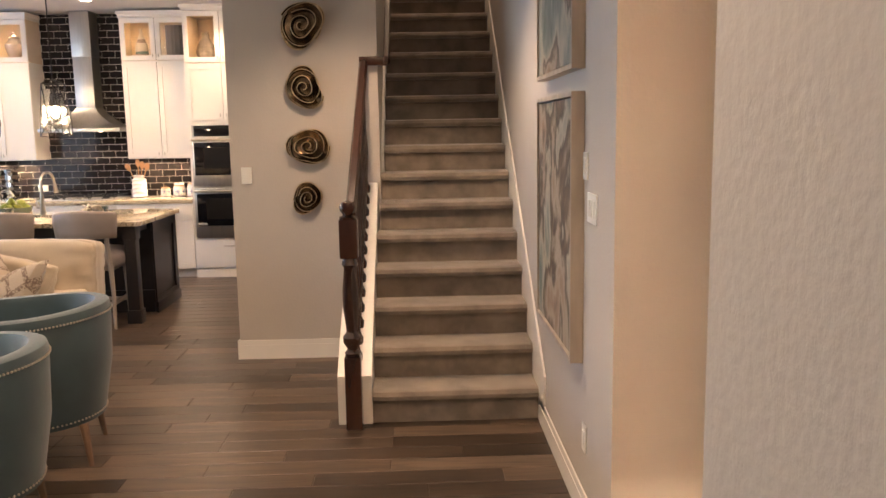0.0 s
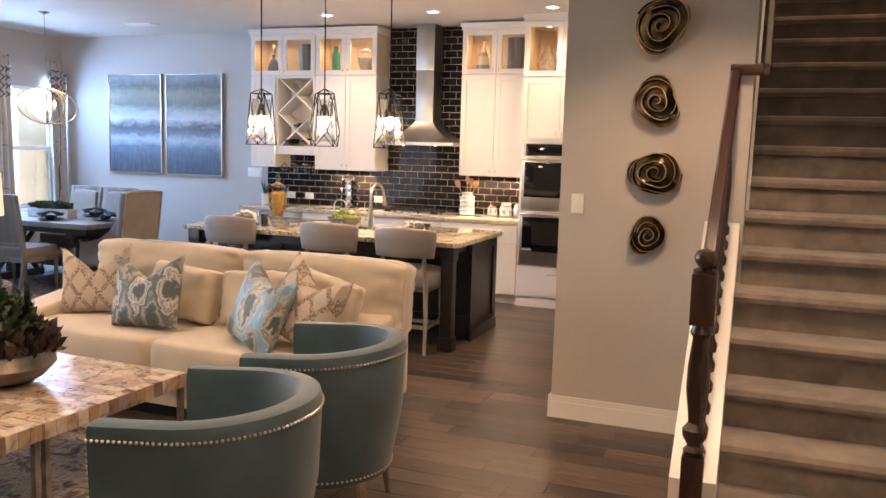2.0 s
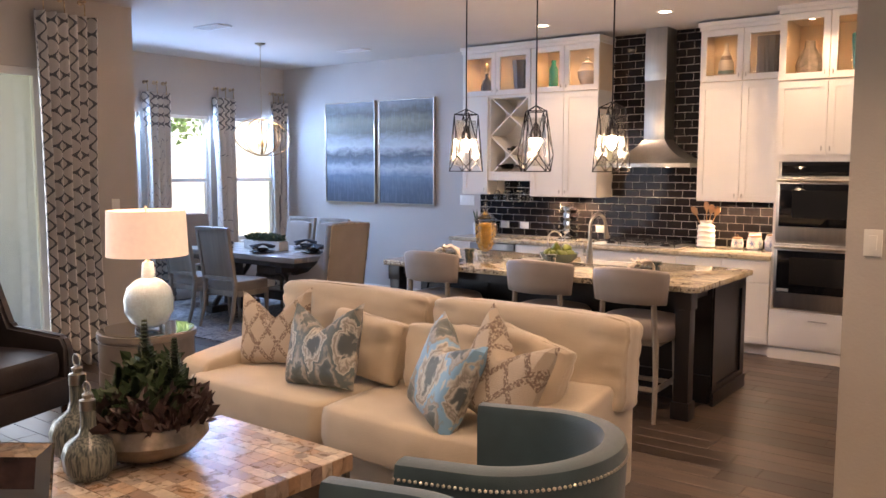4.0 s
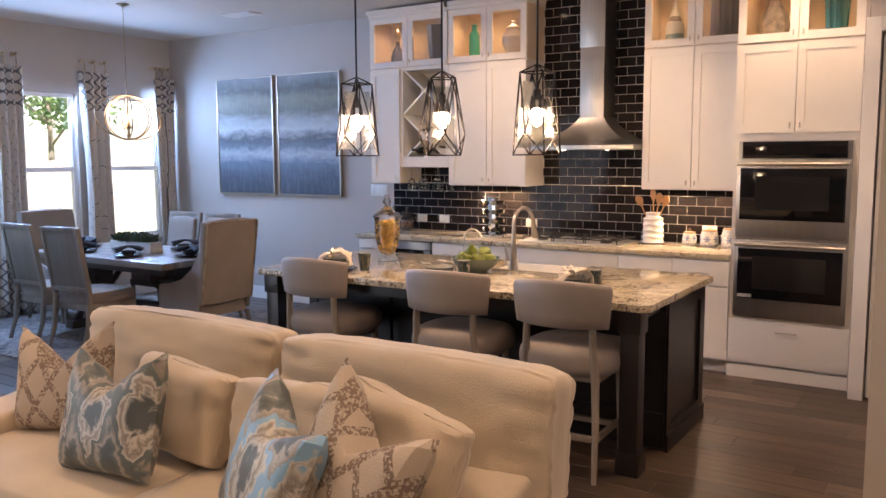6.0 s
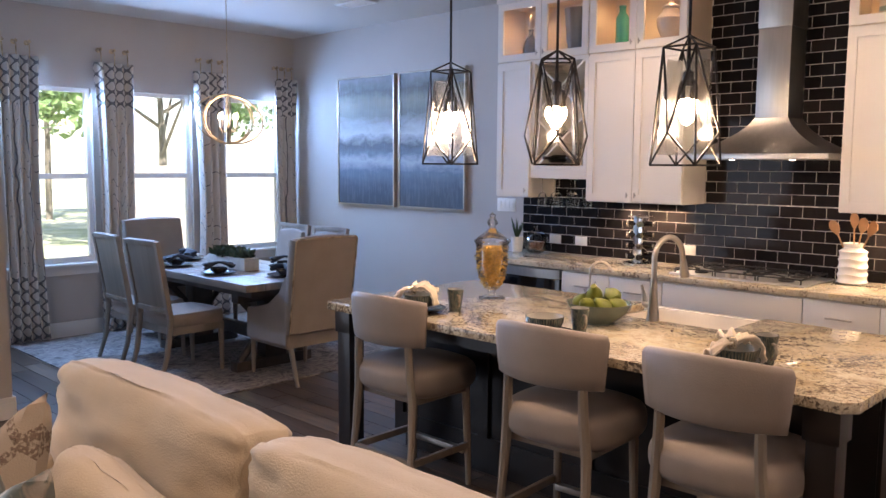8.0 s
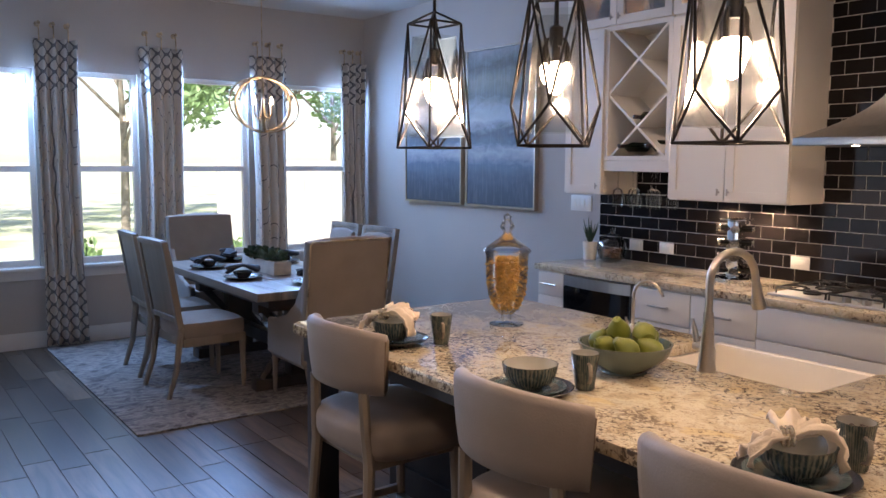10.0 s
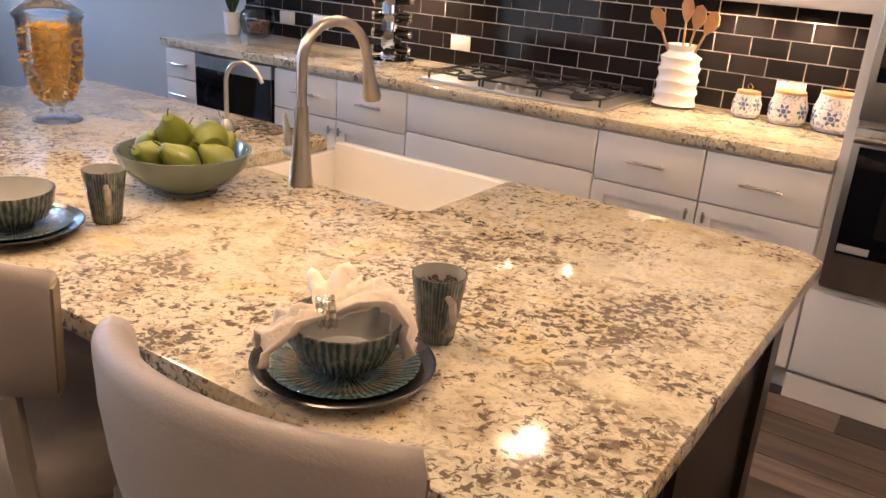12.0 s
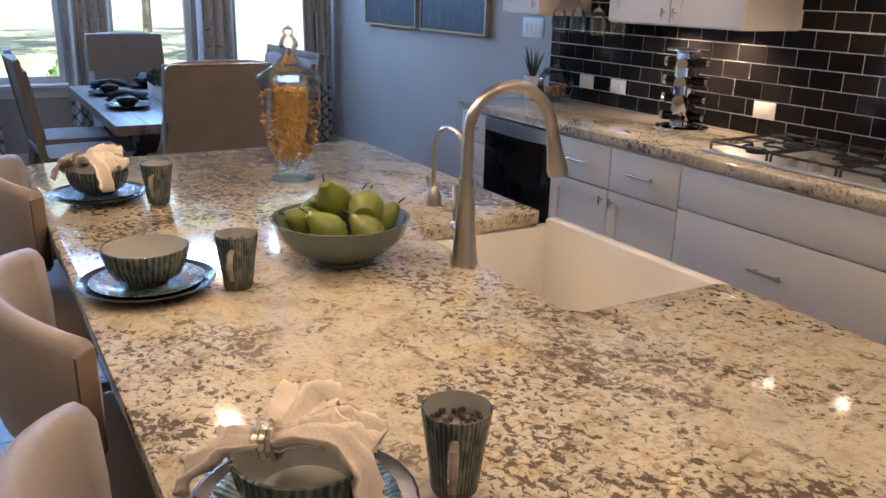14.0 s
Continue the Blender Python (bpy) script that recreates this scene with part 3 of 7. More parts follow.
# stairs
HX0, HX1 = 0.28, 1.229
RISE, GO, SY = 0.1935, 0.245, 4.76
st = thing("staircase", ground(0.7, SY), "long straight staircase covered in taupe carpet between painted walls", "stairs")
for i in range(20):
    pr = [(-0.03, -0.055), (-0.035, -0.03), (-0.022, -0.008), (0.0, 0.0), (0.30, 0.0), (0.30, -0.16), (0.0, -RISE + 0.001), (0.0, -0.058)]
    bm = prism([(SY + GO * i + a, RISE * (i + 1) + b) for a, b in pr], HX0 + 0.004 - (0.02 if i < 5 else 0), HX1 - 0.014, axis="x")
    part("step", bm, CARPET, st, m=Matrix.Translation((-0.7, -SY, 0)))
part("skirt_board", prism([(4.56, 0.0), (4.56, 0.31), (SY + 19 * GO, 0.33 + 19 * RISE), (SY + 19 * GO, 3.4), (4.9, 0.0)], 1.217, 1.2295, axis="x"), TRIM, st, m=Matrix.Translation((-0.7, -SY, 0)))
part("skirt_board", prism([(6.33, 0.9), (6.33, 1.50), (SY + 19 * GO, 0.33 + 19 * RISE), (SY + 19 * GO, 3.4)], 0.282, 0.30, axis="x"), TRIM, st, m=Matrix.Translation((-0.7, -SY, 0)))
curb = part("curb", prism([(4.742, 0.0), (4.742, 0.285), (6.178, 0.285 + 1.436 * 0.70), (6.178, 0.0)], 0.068, 0.262, axis="x"), TRIM, st, "white boxed stair curb", m=Matrix.Translation((-0.7, -SY, 0)))

rail = thing("stair_railing", ground(0.165, 4.69), "dark walnut stair railing with turned newel and balusters", "railing")
bm = boxes((-0.046, 0.046, -0.046, 0.046, 0.0, 0.42), (-0.05, 0.05, -0.05, 0.05, 0.975, 1.19), bev=0.008)
lathe([(0.03, 0.40), (0.045, 0.44), (0.028, 0.46), (0.05, 0.50), (0.052, 0.53), (0.03, 0.56), (0.034, 0.60), (0.047, 0.70), (0.045, 0.80), (0.033, 0.92), (0.045, 0.94), (0.03, 0.985)], 20, bm=bm)
lathe([(0.045, 1.185), (0.05, 1.20), (0.028, 1.213), (0.044, 1.235), (0.048, 1.255), (0.036, 1.28), (0.001, 1.292)], 20, bm=bm)
part("newel_post", bm, DARKWOOD, rail)
slope = 0.70
for i in range(13):
    yy = 0.155 + i * 0.1045
    z0 = 0.285 + (yy + 4.69 - 4.742) * slope
    bm = lathe([(0.031, z0 - 0.01), (0.033, z0 + 0.03), (0.02, z0 + 0.055), (0.016, z0 + 0.08), (0.024, z0 + 0.2), (0.026, z0 + 0.28), (0.016, z0 + 0.45), (0.013, 1.19 + (yy - 0.03) * 0.66)], 10, c=(0.012, yy))
    part("baluster", bm, DARKWOOD, rail)
zr = 1.15
def bar(pts, w=0.03, h=0.034):
    bm = bmesh.new()
    rings = []
    for p in pts:
        x, y, z = p
        rings.append([bm.verts.new((x + a * w, y, z + b * h)) for a, b in ((-1, -0.6), (-1, 0.3), (-0.6, 0.9), (0.6, 0.9), (1, 0.3), (1, -0.6), (0.5, -1), (-0.5, -1))])
    for a, b in zip(rings, rings[1:]):
        for j in range(8): bm.faces.new((a[j], a[(j + 1) % 8], b[(j + 1) % 8], b[j]))
    bm.faces.new(rings[0]); bm.faces.new(rings[-1][::-1])
    return bm
part("handrail", bar([(0.01, 0.03, 1.205), (0.02, 1.455, 2.145)]), DARKWOOD, rail)
part("handrail_turn", boxes((-0.012, 0.195, 1.425, 1.487, 2.115, 2.178), bev=0.012), DARKWOOD, rail)
part("wall_handrail", bar([(0.18, 1.46, 2.15), (0.18, 5.0, 2.15 + 3.54 * slope)], 0.024, 0.03), DARKWOOD, rail)

# pantry door
d = struct("door", boxes((-1.09, -0.67, 9.565, 9.60, 0.01, 2.42)), TRIM, "white panelled pantry door")
for z0, z1 in ((0.2, 0.62), (0.72, 1.14), (1.24, 1.66), (1.76, 2.26)):
    part("panel", boxes((-1.0, -0.76, 9.556, 9.5645, z0, z1), bev=0.006), TRIM, d)
hd = part("door_handle", lathe([(0.028, 0), (0.028, 0.008), (0.01, 0.012), (0.01, 0.045)], 14), NICKEL, d, "satin nickel lever handle", m=pose(-1.045, 9.562, 0.93, 90))
part("lever", tube([(-1.045, 9.52, 0.93), (-1.0, 9.516, 0.93), (-0.95, 9.52, 0.925)], 0.008), NICKEL, d)
struct("trim", boxes((-1.19, -1.10, 9.497, 9.517, 0, 2.53), (-1.10, -0.794, 9.497, 9.517, 2.44, 2.53), bev=0.004), TRIM, "white painted door casing")


# ---- kitchen ----
def front(parent, x0, x1, z0, z1, y, name="door", glassy=False, pull=None, shaker=True):
    """A cabinet front on the plane y: a frame with a sunk panel."""
    g = 0.003
    x0, x1, z0, z1 = x0 + g, x1 - g, z0 + g, z1 - g
    s = 0.055
    if not shaker:
        d = part(name, boxes((x0, x1, y - 0.02, y, z0, z1), bev=0.0025), CAB, parent)
    else:
        rows = [(x0, x0 + s, y - 0.02, y, z0, z1), (x1 - s, x1, y - 0.02, y, z0, z1), (x0 + s, x1 - s, y - 0.02, y, z1 - s, z1), (x0 + s, x1 - s, y - 0.02, y, z0, z0 + s)]
        d = part(name, boxes(*rows), CAB, parent)
        if not glassy: part("panel", boxes((x0 + s, x1 - s, y - 0.011, y - 0.002, z0 + s, z1 - s)), CAB, d)
        if glassy:
            q = part("pane", boxes((x0 + s, x1 - s, y - 0.012, y - 0.008, z0 + s, z1 - s)), GLASS, d)
            q.visible_shadow = False
    if pull == "bar":
        c, z = (x0 + x1) / 2, (z0 + z1) / 2 + (0.0 if z1 - z0 < 0.29 else (z1 - z0) / 2 - 0.07)
        bm = tube([(c - 0.075, y - 0.045, z), (c + 0.075, y - 0.045, z)], 0.0055)
        tube([(c - 0.05, y - 0.02, z), (c - 0.05, y - 0.045, z)], 0.0045, bm=bm); tube([(c + 0.05, y - 0.02, z), (c + 0.05, y - 0.045, z)], 0.0045, bm=bm)
        part("handle", bm, NICKEL, d, "satin nickel bar pull")
    elif pull:
        side, top = pull
        c = x1 - 0.03 if side == "r" else x0 + 0.03
        z = z1 - 0.05 if top == "t" else z0 + 0.05
        bm = tube([(c, y - 0.02, z), (c, y - 0.042, z)], 0.004)
        tube([(c, y - 0.042, z - 0.02), (c, y - 0.042, z + 0.02)], 0.0055, bm=bm)
        part("handle", bm, NICKEL, d, "satin nickel pull")
    return d


def carcass(x0, x1, y0, y1, z0, z1, t=0.018, shelf=None):
    """An open box with its front towards -y."""
    rows = [(x0, x0 + t, y0, y1, z0, z1), (x1 - t, x1, y0, y1, z0, z1), (x0 + t, x1 - t, y0, y1, z0, z0 + t), (x0 + t, x1 - t, y0, y1, z1 - t, z1), (x0 + t, x1 - t, y1 - t, y1, z0 + t, z1 - t)]
    return boxes(*rows)


UY = 10.0
ZG = 2.50
ZT = 2.98
def upper(label, x0, x1, z0, zt, y, doors, glassdoors, low=True):
    u = thing("wall_cabinet" if y > 9.9 else "tall_cabinet", Matrix.Translation((0, 0, 0)), label, "cabinet", "kitchen cabinets")
    if low: part("body", boxes((x0, x1, y, BW - 0.003, z0, ZG - 0.002 if y > 9.9 else 2.442)), CAB, u)
    zg = ZG if y > 9.9 else 2.446
    part("display_box", carcass(x0, x1, y, BW - 0.003, zg, zt), mat("warm_cabinet_lining", (0.70, 0.56, 0.40), 0.5, vary=0.05, scale=6), u)
    n = len(doors)
    for i, (a, b) in enumerate(doors): front(u, a, b, z0 + 0.005, zg - 0.012, y, pull=("r" if i % 2 == 0 else "l", "b"))
    for i, (a, b) in enumerate(glassdoors): front(u, a, b, zg, zt, y, name="glass_door", glassy=True, pull=("r" if i % 2 == 0 else "l", "b"))
    bm = boxes((x0 - 0.008, x1 + 0.008, y - 0.03, BW - 0.003, zt + 0.001, zt + 0.035), (x0 - 0.02, x1 + 0.02, y - 0.05, BW - 0.003, zt + 0.036, zt + 0.075))
    part("crown_moulding", bm, CAB, u)
    return u


upper("white shaker wall cabinet with lit glass doors above", -4.69, -3.885, 1.38, ZT, UY, [(-4.69, -4.285), (-4.285, -3.885)], [(-4.69, -4.285), (-4.285, -3.885)])
upper("white shaker wall cabinet beside the oven tower", -2.83, -2.045, 1.375, ZT, UY, [(-2.83, -2.43), (-2.43, -2.045)], [(-2.83, -2.43), (-2.43, -2.045)])
u = upper("white wall cabinet with lattice wine rack and glass doors", -5.60, -4.70, 1.39, ZT, UY, [], [(-5.60, -5.15), (-5.15, -4.70)], low=False)
part("body", boxes((-5.60, -5.25, UY, BW - 0.003, 1.39, ZG - 0.002)), CAB, u)
front(u, -5.60, -5.25, 1.395, ZG - 0.012, UY, pull=("r", "b"))
part("rack_box", carcass(-5.248, -4.702, UY - 0.004, BW - 0.003, 1.62, ZG - 0.002, 0.03), CAB, u)
for s in (1, -1):
    for zc in (1.835, 2.27):
        L = math.hypot(0.49, 0.42)
        bm = bmesh.new(); box(bm, -L / 2, L / 2, -0.15, 0.15, -0.008, 0.008)
        part("rack_slat", bm, CAB, u, m=Matrix.Translation((-4.975, 10.16 + (0.002 if s > 0 else -0.002), zc + 0.0)) @ Matrix.Rotation(s * math.atan2(0.42, 0.49), 4, "Y"))
part("stemware_rack", boxes((-5.248, -4.702, UY - 0.004, UY + 0.012, 1.55, 1.618)), CAB, u)
for k in range(7): part("stemware_rail", boxes((-5.23 + k * 0.08, -5.20 + k * 0.08, UY + 0.012, UY + 0.27, 1.585, 1.619)), CAB, u)

# oven tower
TY = 9.72
ox0, ox1 = -2.04, -1.215
tc = upper("tall white oven tower with lit glass doors", ox0, ox1, 1.80, ZT + 0.03, TY, [(ox0, -1.63), (-1.63, ox1)], [(ox0, -1.63), (-1.63, ox1)], low=False)
part("body", boxes((ox0, ox1, TY, BW - 0.003, 0.10, 2.442), (ox0 + 0.02, ox1, TY + 0.05, BW - 0.003, 0, 0.10)), CAB, tc)
front(tc, ox0, ox1, 0.11, 0.44, TY, "drawer", pull="bar", shaker=False)
struct("filler_wall", boxes((ox1 + 0.002, -1.19, 9.66, BW - 0.003, 0, CH - 0.002)), WALL, "narrow greige painted wall strip")
part("toe_moulding", boxes((ox0 - 0.0, ox1, TY - 0.015, TY - 0.001, 0.0, 0.095)), CAB, tc)
ov = thing("double_wall_oven", Matrix.Translation((-1.628, TY - 0.02, 0.46)), "stainless steel double wall oven with black glass doors", "oven")
X = 0.375
part("body", boxes((-X, X, 0.001, 0.018, 0, 1.29)), STEEL, ov)
part("control_panel", boxes((-X + 0.03, X - 0.03, -0.02, 0.0, 1.165, 1.285), bev=0.004), BLACKGLASS, ov)
for z0 in (0.02, 0.60):
    dd = part("oven_door", boxes((-X, X, -0.035, 0.0, z0, z0 + 0.555), bev=0.004), STEEL, ov)
    part("door_glass", boxes((-X + 0.025, X - 0.025, -0.039, -0.0352, z0 + 0.125, z0 + 0.495), bev=0.0015), BLACKGLASS, dd)
    part("inner_window", boxes((-X + 0.13, X - 0.13, -0.0405, -0.0392, z0 + 0.2, z0 + 0.44)), mat("dark_window_glass", (0.015, 0.014, 0.013), 0.1), dd)
    bm = tube([(-X + 0.01, -0.085, z0 + 0.525), (X - 0.01, -0.085, z0 + 0.525)], 0.012, 12)
    for sx in (-X + 0.05, X - 0.05): tube([(sx, -0.03, z0 + 0.525), (sx, -0.085, z0 + 0.525)], 0.009, bm=bm)
    part("handle", bm, NICKEL, dd, "polished steel bar handle")
part("label_plate", boxes((-X + 0.03, -X + 0.13, -0.0405, -0.0392, 0.155, 0.18)), mat("grey_label", (0.35, 0.34, 0.32), 0.5), dd, "small pale grey label")

# base cabinets
bc_rows = [("white base cabinet with a drawer and door", -5.55, -5.30), ("white drawer base cabinet", -4.70, -3.855), ("white base cabinet with wide drawers under the cooktop", -3.855, -2.91), ("white drawer base cabinet beside the oven tower", -2.91, -2.043)]
BY = 9.72
for n, (lab, a, b) in enumerate(bc_rows):
    c = thing("base_cabinet", Matrix.Translation((0, 0, 0)), lab, "cabinet", "kitchen base cabinets")
    part("body", boxes((a, b, BY, BW - 0.003, 0.10, 0.868), (a, b, BY + 0.06, BW - 0.003, 0, 0.10)), CAB, c)
    if n == 0:
        front(c, a, b, 0.70, 0.862, BY, "drawer", pull="bar", shaker=False); front(c, a, b, 0.52, 0.70, BY, "drawer", pull="bar", shaker=False); front(c, a, b, 0.11, 0.52, BY, pull=("r", "t"))
    elif n == 2:
        front(c, a, b, 0.685, 0.862, BY, "drawer", shaker=False); front(c, a, b, 0.40, 0.685, BY, "drawer", pull="bar", shaker=False); front(c, a, b, 0.11, 0.40, BY, "drawer", pull="bar", shaker=False)
    else:
        m = (a + b) / 2
        front(c, a, m, 0.665, 0.862, BY, "drawer", pull="bar", shaker=False); front(c, m, b, 0.665, 0.862, BY, "drawer", pull="bar", shaker=False)
        front(c, a, m, 0.11, 0.665, BY, pull=("r", "t")); front(c, m, b, 0.11, 0.665, BY, pull=("l", "t"))
fr = thing("beverage_cooler", Matrix.Translation((-5.0, BY, 0)), "black under-counter beverage cooler with steel handle rail", "refrigerator")
part("body", boxes((-0.295, 0.295, 0.0, 0.58, 0.02, 0.866)), BLACKMETAL, fr)
part("door", boxes((-0.29, 0.29, -0.03, -0.001, 0.1, 0.79), bev=0.004), BLACKGLASS, fr)
part("handle", prism([(-0.29, -0.03), (-0.2, -0.055), (0, -0.065), (0.2, -0.055), (0.29, -0.03), (0.29, 0.0), (-0.29, 0.0)], 0.795, 0.862), STEEL, fr, "curved brushed steel handle panel")
single("countertop", boxes((-5.585, -2.043, 9.69, BW - 0.003, 0.870, 0.912), bev=0.006), GRANITE, "polished cream speckled granite worktop on white cabinets", "countertop")

# cooktop
COOKSTEEL = mat("bright_satin_steel", (0.54, 0.53, 0.51), 0.42, 0.85, vary=0.06, scale=6)
ck = thing("gas_cooktop", Matrix.Translation((-3.395, 10.04, 0.913)), "stainless steel gas cooktop with black cast iron grates", "cooktop")
part("base", boxes((-0.46, 0.46, -0.255, 0.255, 0, 0.012), bev=0.005), COOKSTEEL, ck)
IRON = mat("cast_iron", (0.012, 0.012, 0.012), 0.5, vary=0.3, scale=20)
for cx, cy, r in ((-0.29, -0.11, 0.045), (-0.29, 0.13, 0.055), (0, 0.06, 0.065), (0.29, -0.11, 0.05), (0.29, 0.13, 0.045)):
    part("burner", lathe([(r, 0.012), (r, 0.022), (r * 0.7, 0.024), (r * 0.7, 0.03), (0.001, 0.032)], 20, (cx, cy)), IRON, ck)
for gx in (-0.29, 0.0, 0.29):
    bm = bmesh.new()
    for sx in (-1, 1): tube([(gx + sx * 0.136, -0.225, 0.012), (gx + sx * 0.136, -0.222, 0.043), (gx + sx * 0.136, 0.222, 0.043), (gx + sx * 0.136, 0.225, 0.012)], 0.0055, 6, bm=bm)
    for yy in (-0.222, 0.222): tube([(gx - 0.136, yy, 0.043), (gx + 0.136, yy, 0.043)], 0.0055, 6, bm=bm)
    for yy in ((0.06,) if gx == 0 else (-0.11, 0.13)):
        for dx, dy in ((1, 0), (-1, 0), (0, 1), (0, -1)):
            tube([(gx + dx * 0.136, yy + dy * 0.09, 0.043), (gx + dx * 0.08, yy + dy * 0.07, 0.047), (gx + dx * 0.03, yy + dy * 0.03, 0.043)], 0.005, 6, bm=bm)
    tube([(gx - 0.136, 0.01, 0.043), (gx + 0.136, 0.01, 0.043)], 0.005, 6, bm=bm)
    part("grate", bm, IRON, ck)
for k in range(5):
    part("knob", lathe([(0.021, 0.012), (0.020, 0.036), (0.014, 0.041)], 16, ((-0.05, 0.05, 0.0, -0.05, 0.05)[k], (-0.215, -0.215, -0.165, -0.115, -0.115)[k])), NICKEL, ck)

# range hood
hd = thing("range_hood", Matrix.Translation((-3.315, 10.08, 1.70)), "stainless steel chimney range hood with flared bell canopy", "range hood")
part("rim", boxes((-0.465, 0.465, -0.25, 0.255, 0, 0.04), bev=0.003), STEEL, hd)
bm = bmesh.new(); rings = []
for k in range(9):
    t = k / 8
    f = 0.55 * (1 - t) ** 1.15 + 0.45 * (1 - t) ** 2.4
    wx, y0 = 0.112 + 0.343 * f, 0.0 - 0.24 * f
    rings.append([bm.verts.new(p) for p in ((-wx, y0, 0.04 + 0.235 * t), (0, y0 - 0.012 * (1 - t), 0.04 + 0.235 * t), (wx, y0, 0.04 + 0.235 * t), (wx, 0.255, 0.04 + 0.235 * t), (-wx, 0.255, 0.04 + 0.235 * t))])
for a, b in zip(rings, rings[1:]):
    for j in range(5): bm.faces.new((a[j], a[(j + 1) % 5], b[(j + 1) % 5], b[j]))
part("canopy", bm, STEEL, hd)
part("chimney", boxes((-0.108, 0.108, 0.004, 0.255, 0.275, 0.86), (-0.112, 0.112, 0.0, 0.255, 0.861, CH - 1.702), bev=0.002), STEEL, hd)
for sx in (-0.2, 0.2): part("hood_lamp", lathe([(0.018, -0.004), (0.018, -0.001)], 16, (sx, -0.12)), LENS, hd, "lit round hood lamp")

# island
isl = thing("kitchen_island", Matrix.Translation((0, 0, 0)), "espresso wood kitchen island with corner posts and panelled end", "kitchen island")
for row in ((-4.53, -3.37, 7.86, 8.58, 0.1, 0.868), (-3.37, -2.67, 7.86, 8.18, 0.1, 0.868), (-3.37, -2.67, 8.181, 8.58, 0.1, 0.60), (-2.67, -1.935, 7.86, 8.58, 0.1, 0.868)): part("body", boxes(row), ESP, isl)
part("toe_kick", boxes((-4.5, -1.96, 7.9, 8.52, 0, 0.099)), ESP, isl)
for x0, x1 in ((-1.934, -1.918),):
    part("end_panel", boxes((x0, x1, 7.86, 7.95, 0.0, 0.868), (x0, x1, 8.49, 8.58, 0.0, 0.868), (x0, x1, 7.95, 8.49, 0.78, 0.868), (x0, x1, 7.95, 8.49, 0.0, 0.14)), ESP, isl)
    part("base_moulding", boxes((x0 + 0.017, x1 + 0.012, 7.85, 8.59, 0.0, 0.1), bev=0.003), ESP, isl)
for k in range(4):
    a = -4.53 + k * 0.65
    part("front_panel", boxes((a, a + 0.07, 7.842, 7.859, 0.1, 0.868), (a + 0.07, a + 0.65, 7.842, 7.859, 0.78, 0.868), (a + 0.07, a + 0.65, 7.842, 7.859, 0.1, 0.22)), ESP, isl)
for px in (-1.985, -4.48):
    bm = boxes((px - 0.05, px + 0.05, 7.42, 7.52, 0.0, 0.868), (px - 0.062, px + 0.062, 7.408, 7.532, 0.0, 0.12), (px - 0.06, px + 0.06, 7.41, 7.53, 0.75, 0.868), bev=0.003)
    part("post", bm, ESP, isl)
part("apron_rail", boxes((-4.42, -2.05, 7.45, 7.49, 0.80, 0.868), (-2.0, -1.965, 7.52, 7.86, 0.80, 0.868), (-4.5, -4.46, 7.52, 7.86, 0.80, 0.868)), ESP, isl)
NX0, NX1, NY = -3.345, -2.69, 8.20
bm = bmesh.new()
c = 0.045
prism([(-4.6 + c, 7.37), (-1.87 - c, 7.37), (-1.87, 7.37 + c), (-1.87, 8.62 - c), (-1.87 - c, 8.62), (NX1 + 0.02, 8.62), (NX1, 8.60), (NX1, NY + 0.03), (NX1 - 0.03, NY), (NX0 + 0.03, NY), (NX0, NY + 0.03), (NX0, 8.60), (NX0 - 0.02, 8.62), (-4.6 + c, 8.62), (-4.6, 8.62 - c), (-4.6, 7.37 + c)], 0.872, 0.912, bm)
es = [e for e in bm.edges if abs(e.verts[0].co.z - e.verts[1].co.z) < 1e-4]
bmesh.ops.bevel(bm, geom=es, offset=0.006, segments=2, affect="EDGES", profile=0.6)
single("countertop", bm, GRANITE, "polished cream speckled granite slab top on the island", "countertop")
SINKM = mat("white_fireclay", (0.80, 0.76, 0.69), 0.12, vary=0.03, scale=4)
sink = thing("farmhouse_sink", Matrix.Translation((0, 0, 0)), "white fireclay apron front sink set in granite", "sink")
part("basin_floor", boxes((NX0 - 0.02, NX1 + 0.02, NY - 0.01, 8.655, 0.62, 0.645)), SINKM, sink)
part("side_wall", boxes((NX0 - 0.025, NX0 + 0.012, NY - 0.015, 8.655, 0.646, 0.870), bev=0.004), SINKM, sink)
part("side_wall", boxes((NX1 - 0.012, NX1 + 0.025, NY - 0.015, 8.655, 0.646, 0.870), bev=0.004), SINKM, sink)
part("back_wall", boxes((NX0 + 0.013, NX1 - 0.013, NY - 0.015, NY + 0.012, 0.646, 0.870)), SINKM, sink)
part("apron_front", boxes((NX0 + 0.004, NX1 - 0.004, 8.625, 8.665, 0.646, 0.895), bev=0.009), SINKM, sink)
part("drain", lathe([(0.045, 0.646), (0.045, 0.649), (0.03, 0.648), (0.001, 0.647)], 24, (-3.02, 8.42)), NICKEL, sink, "satin nickel drain")

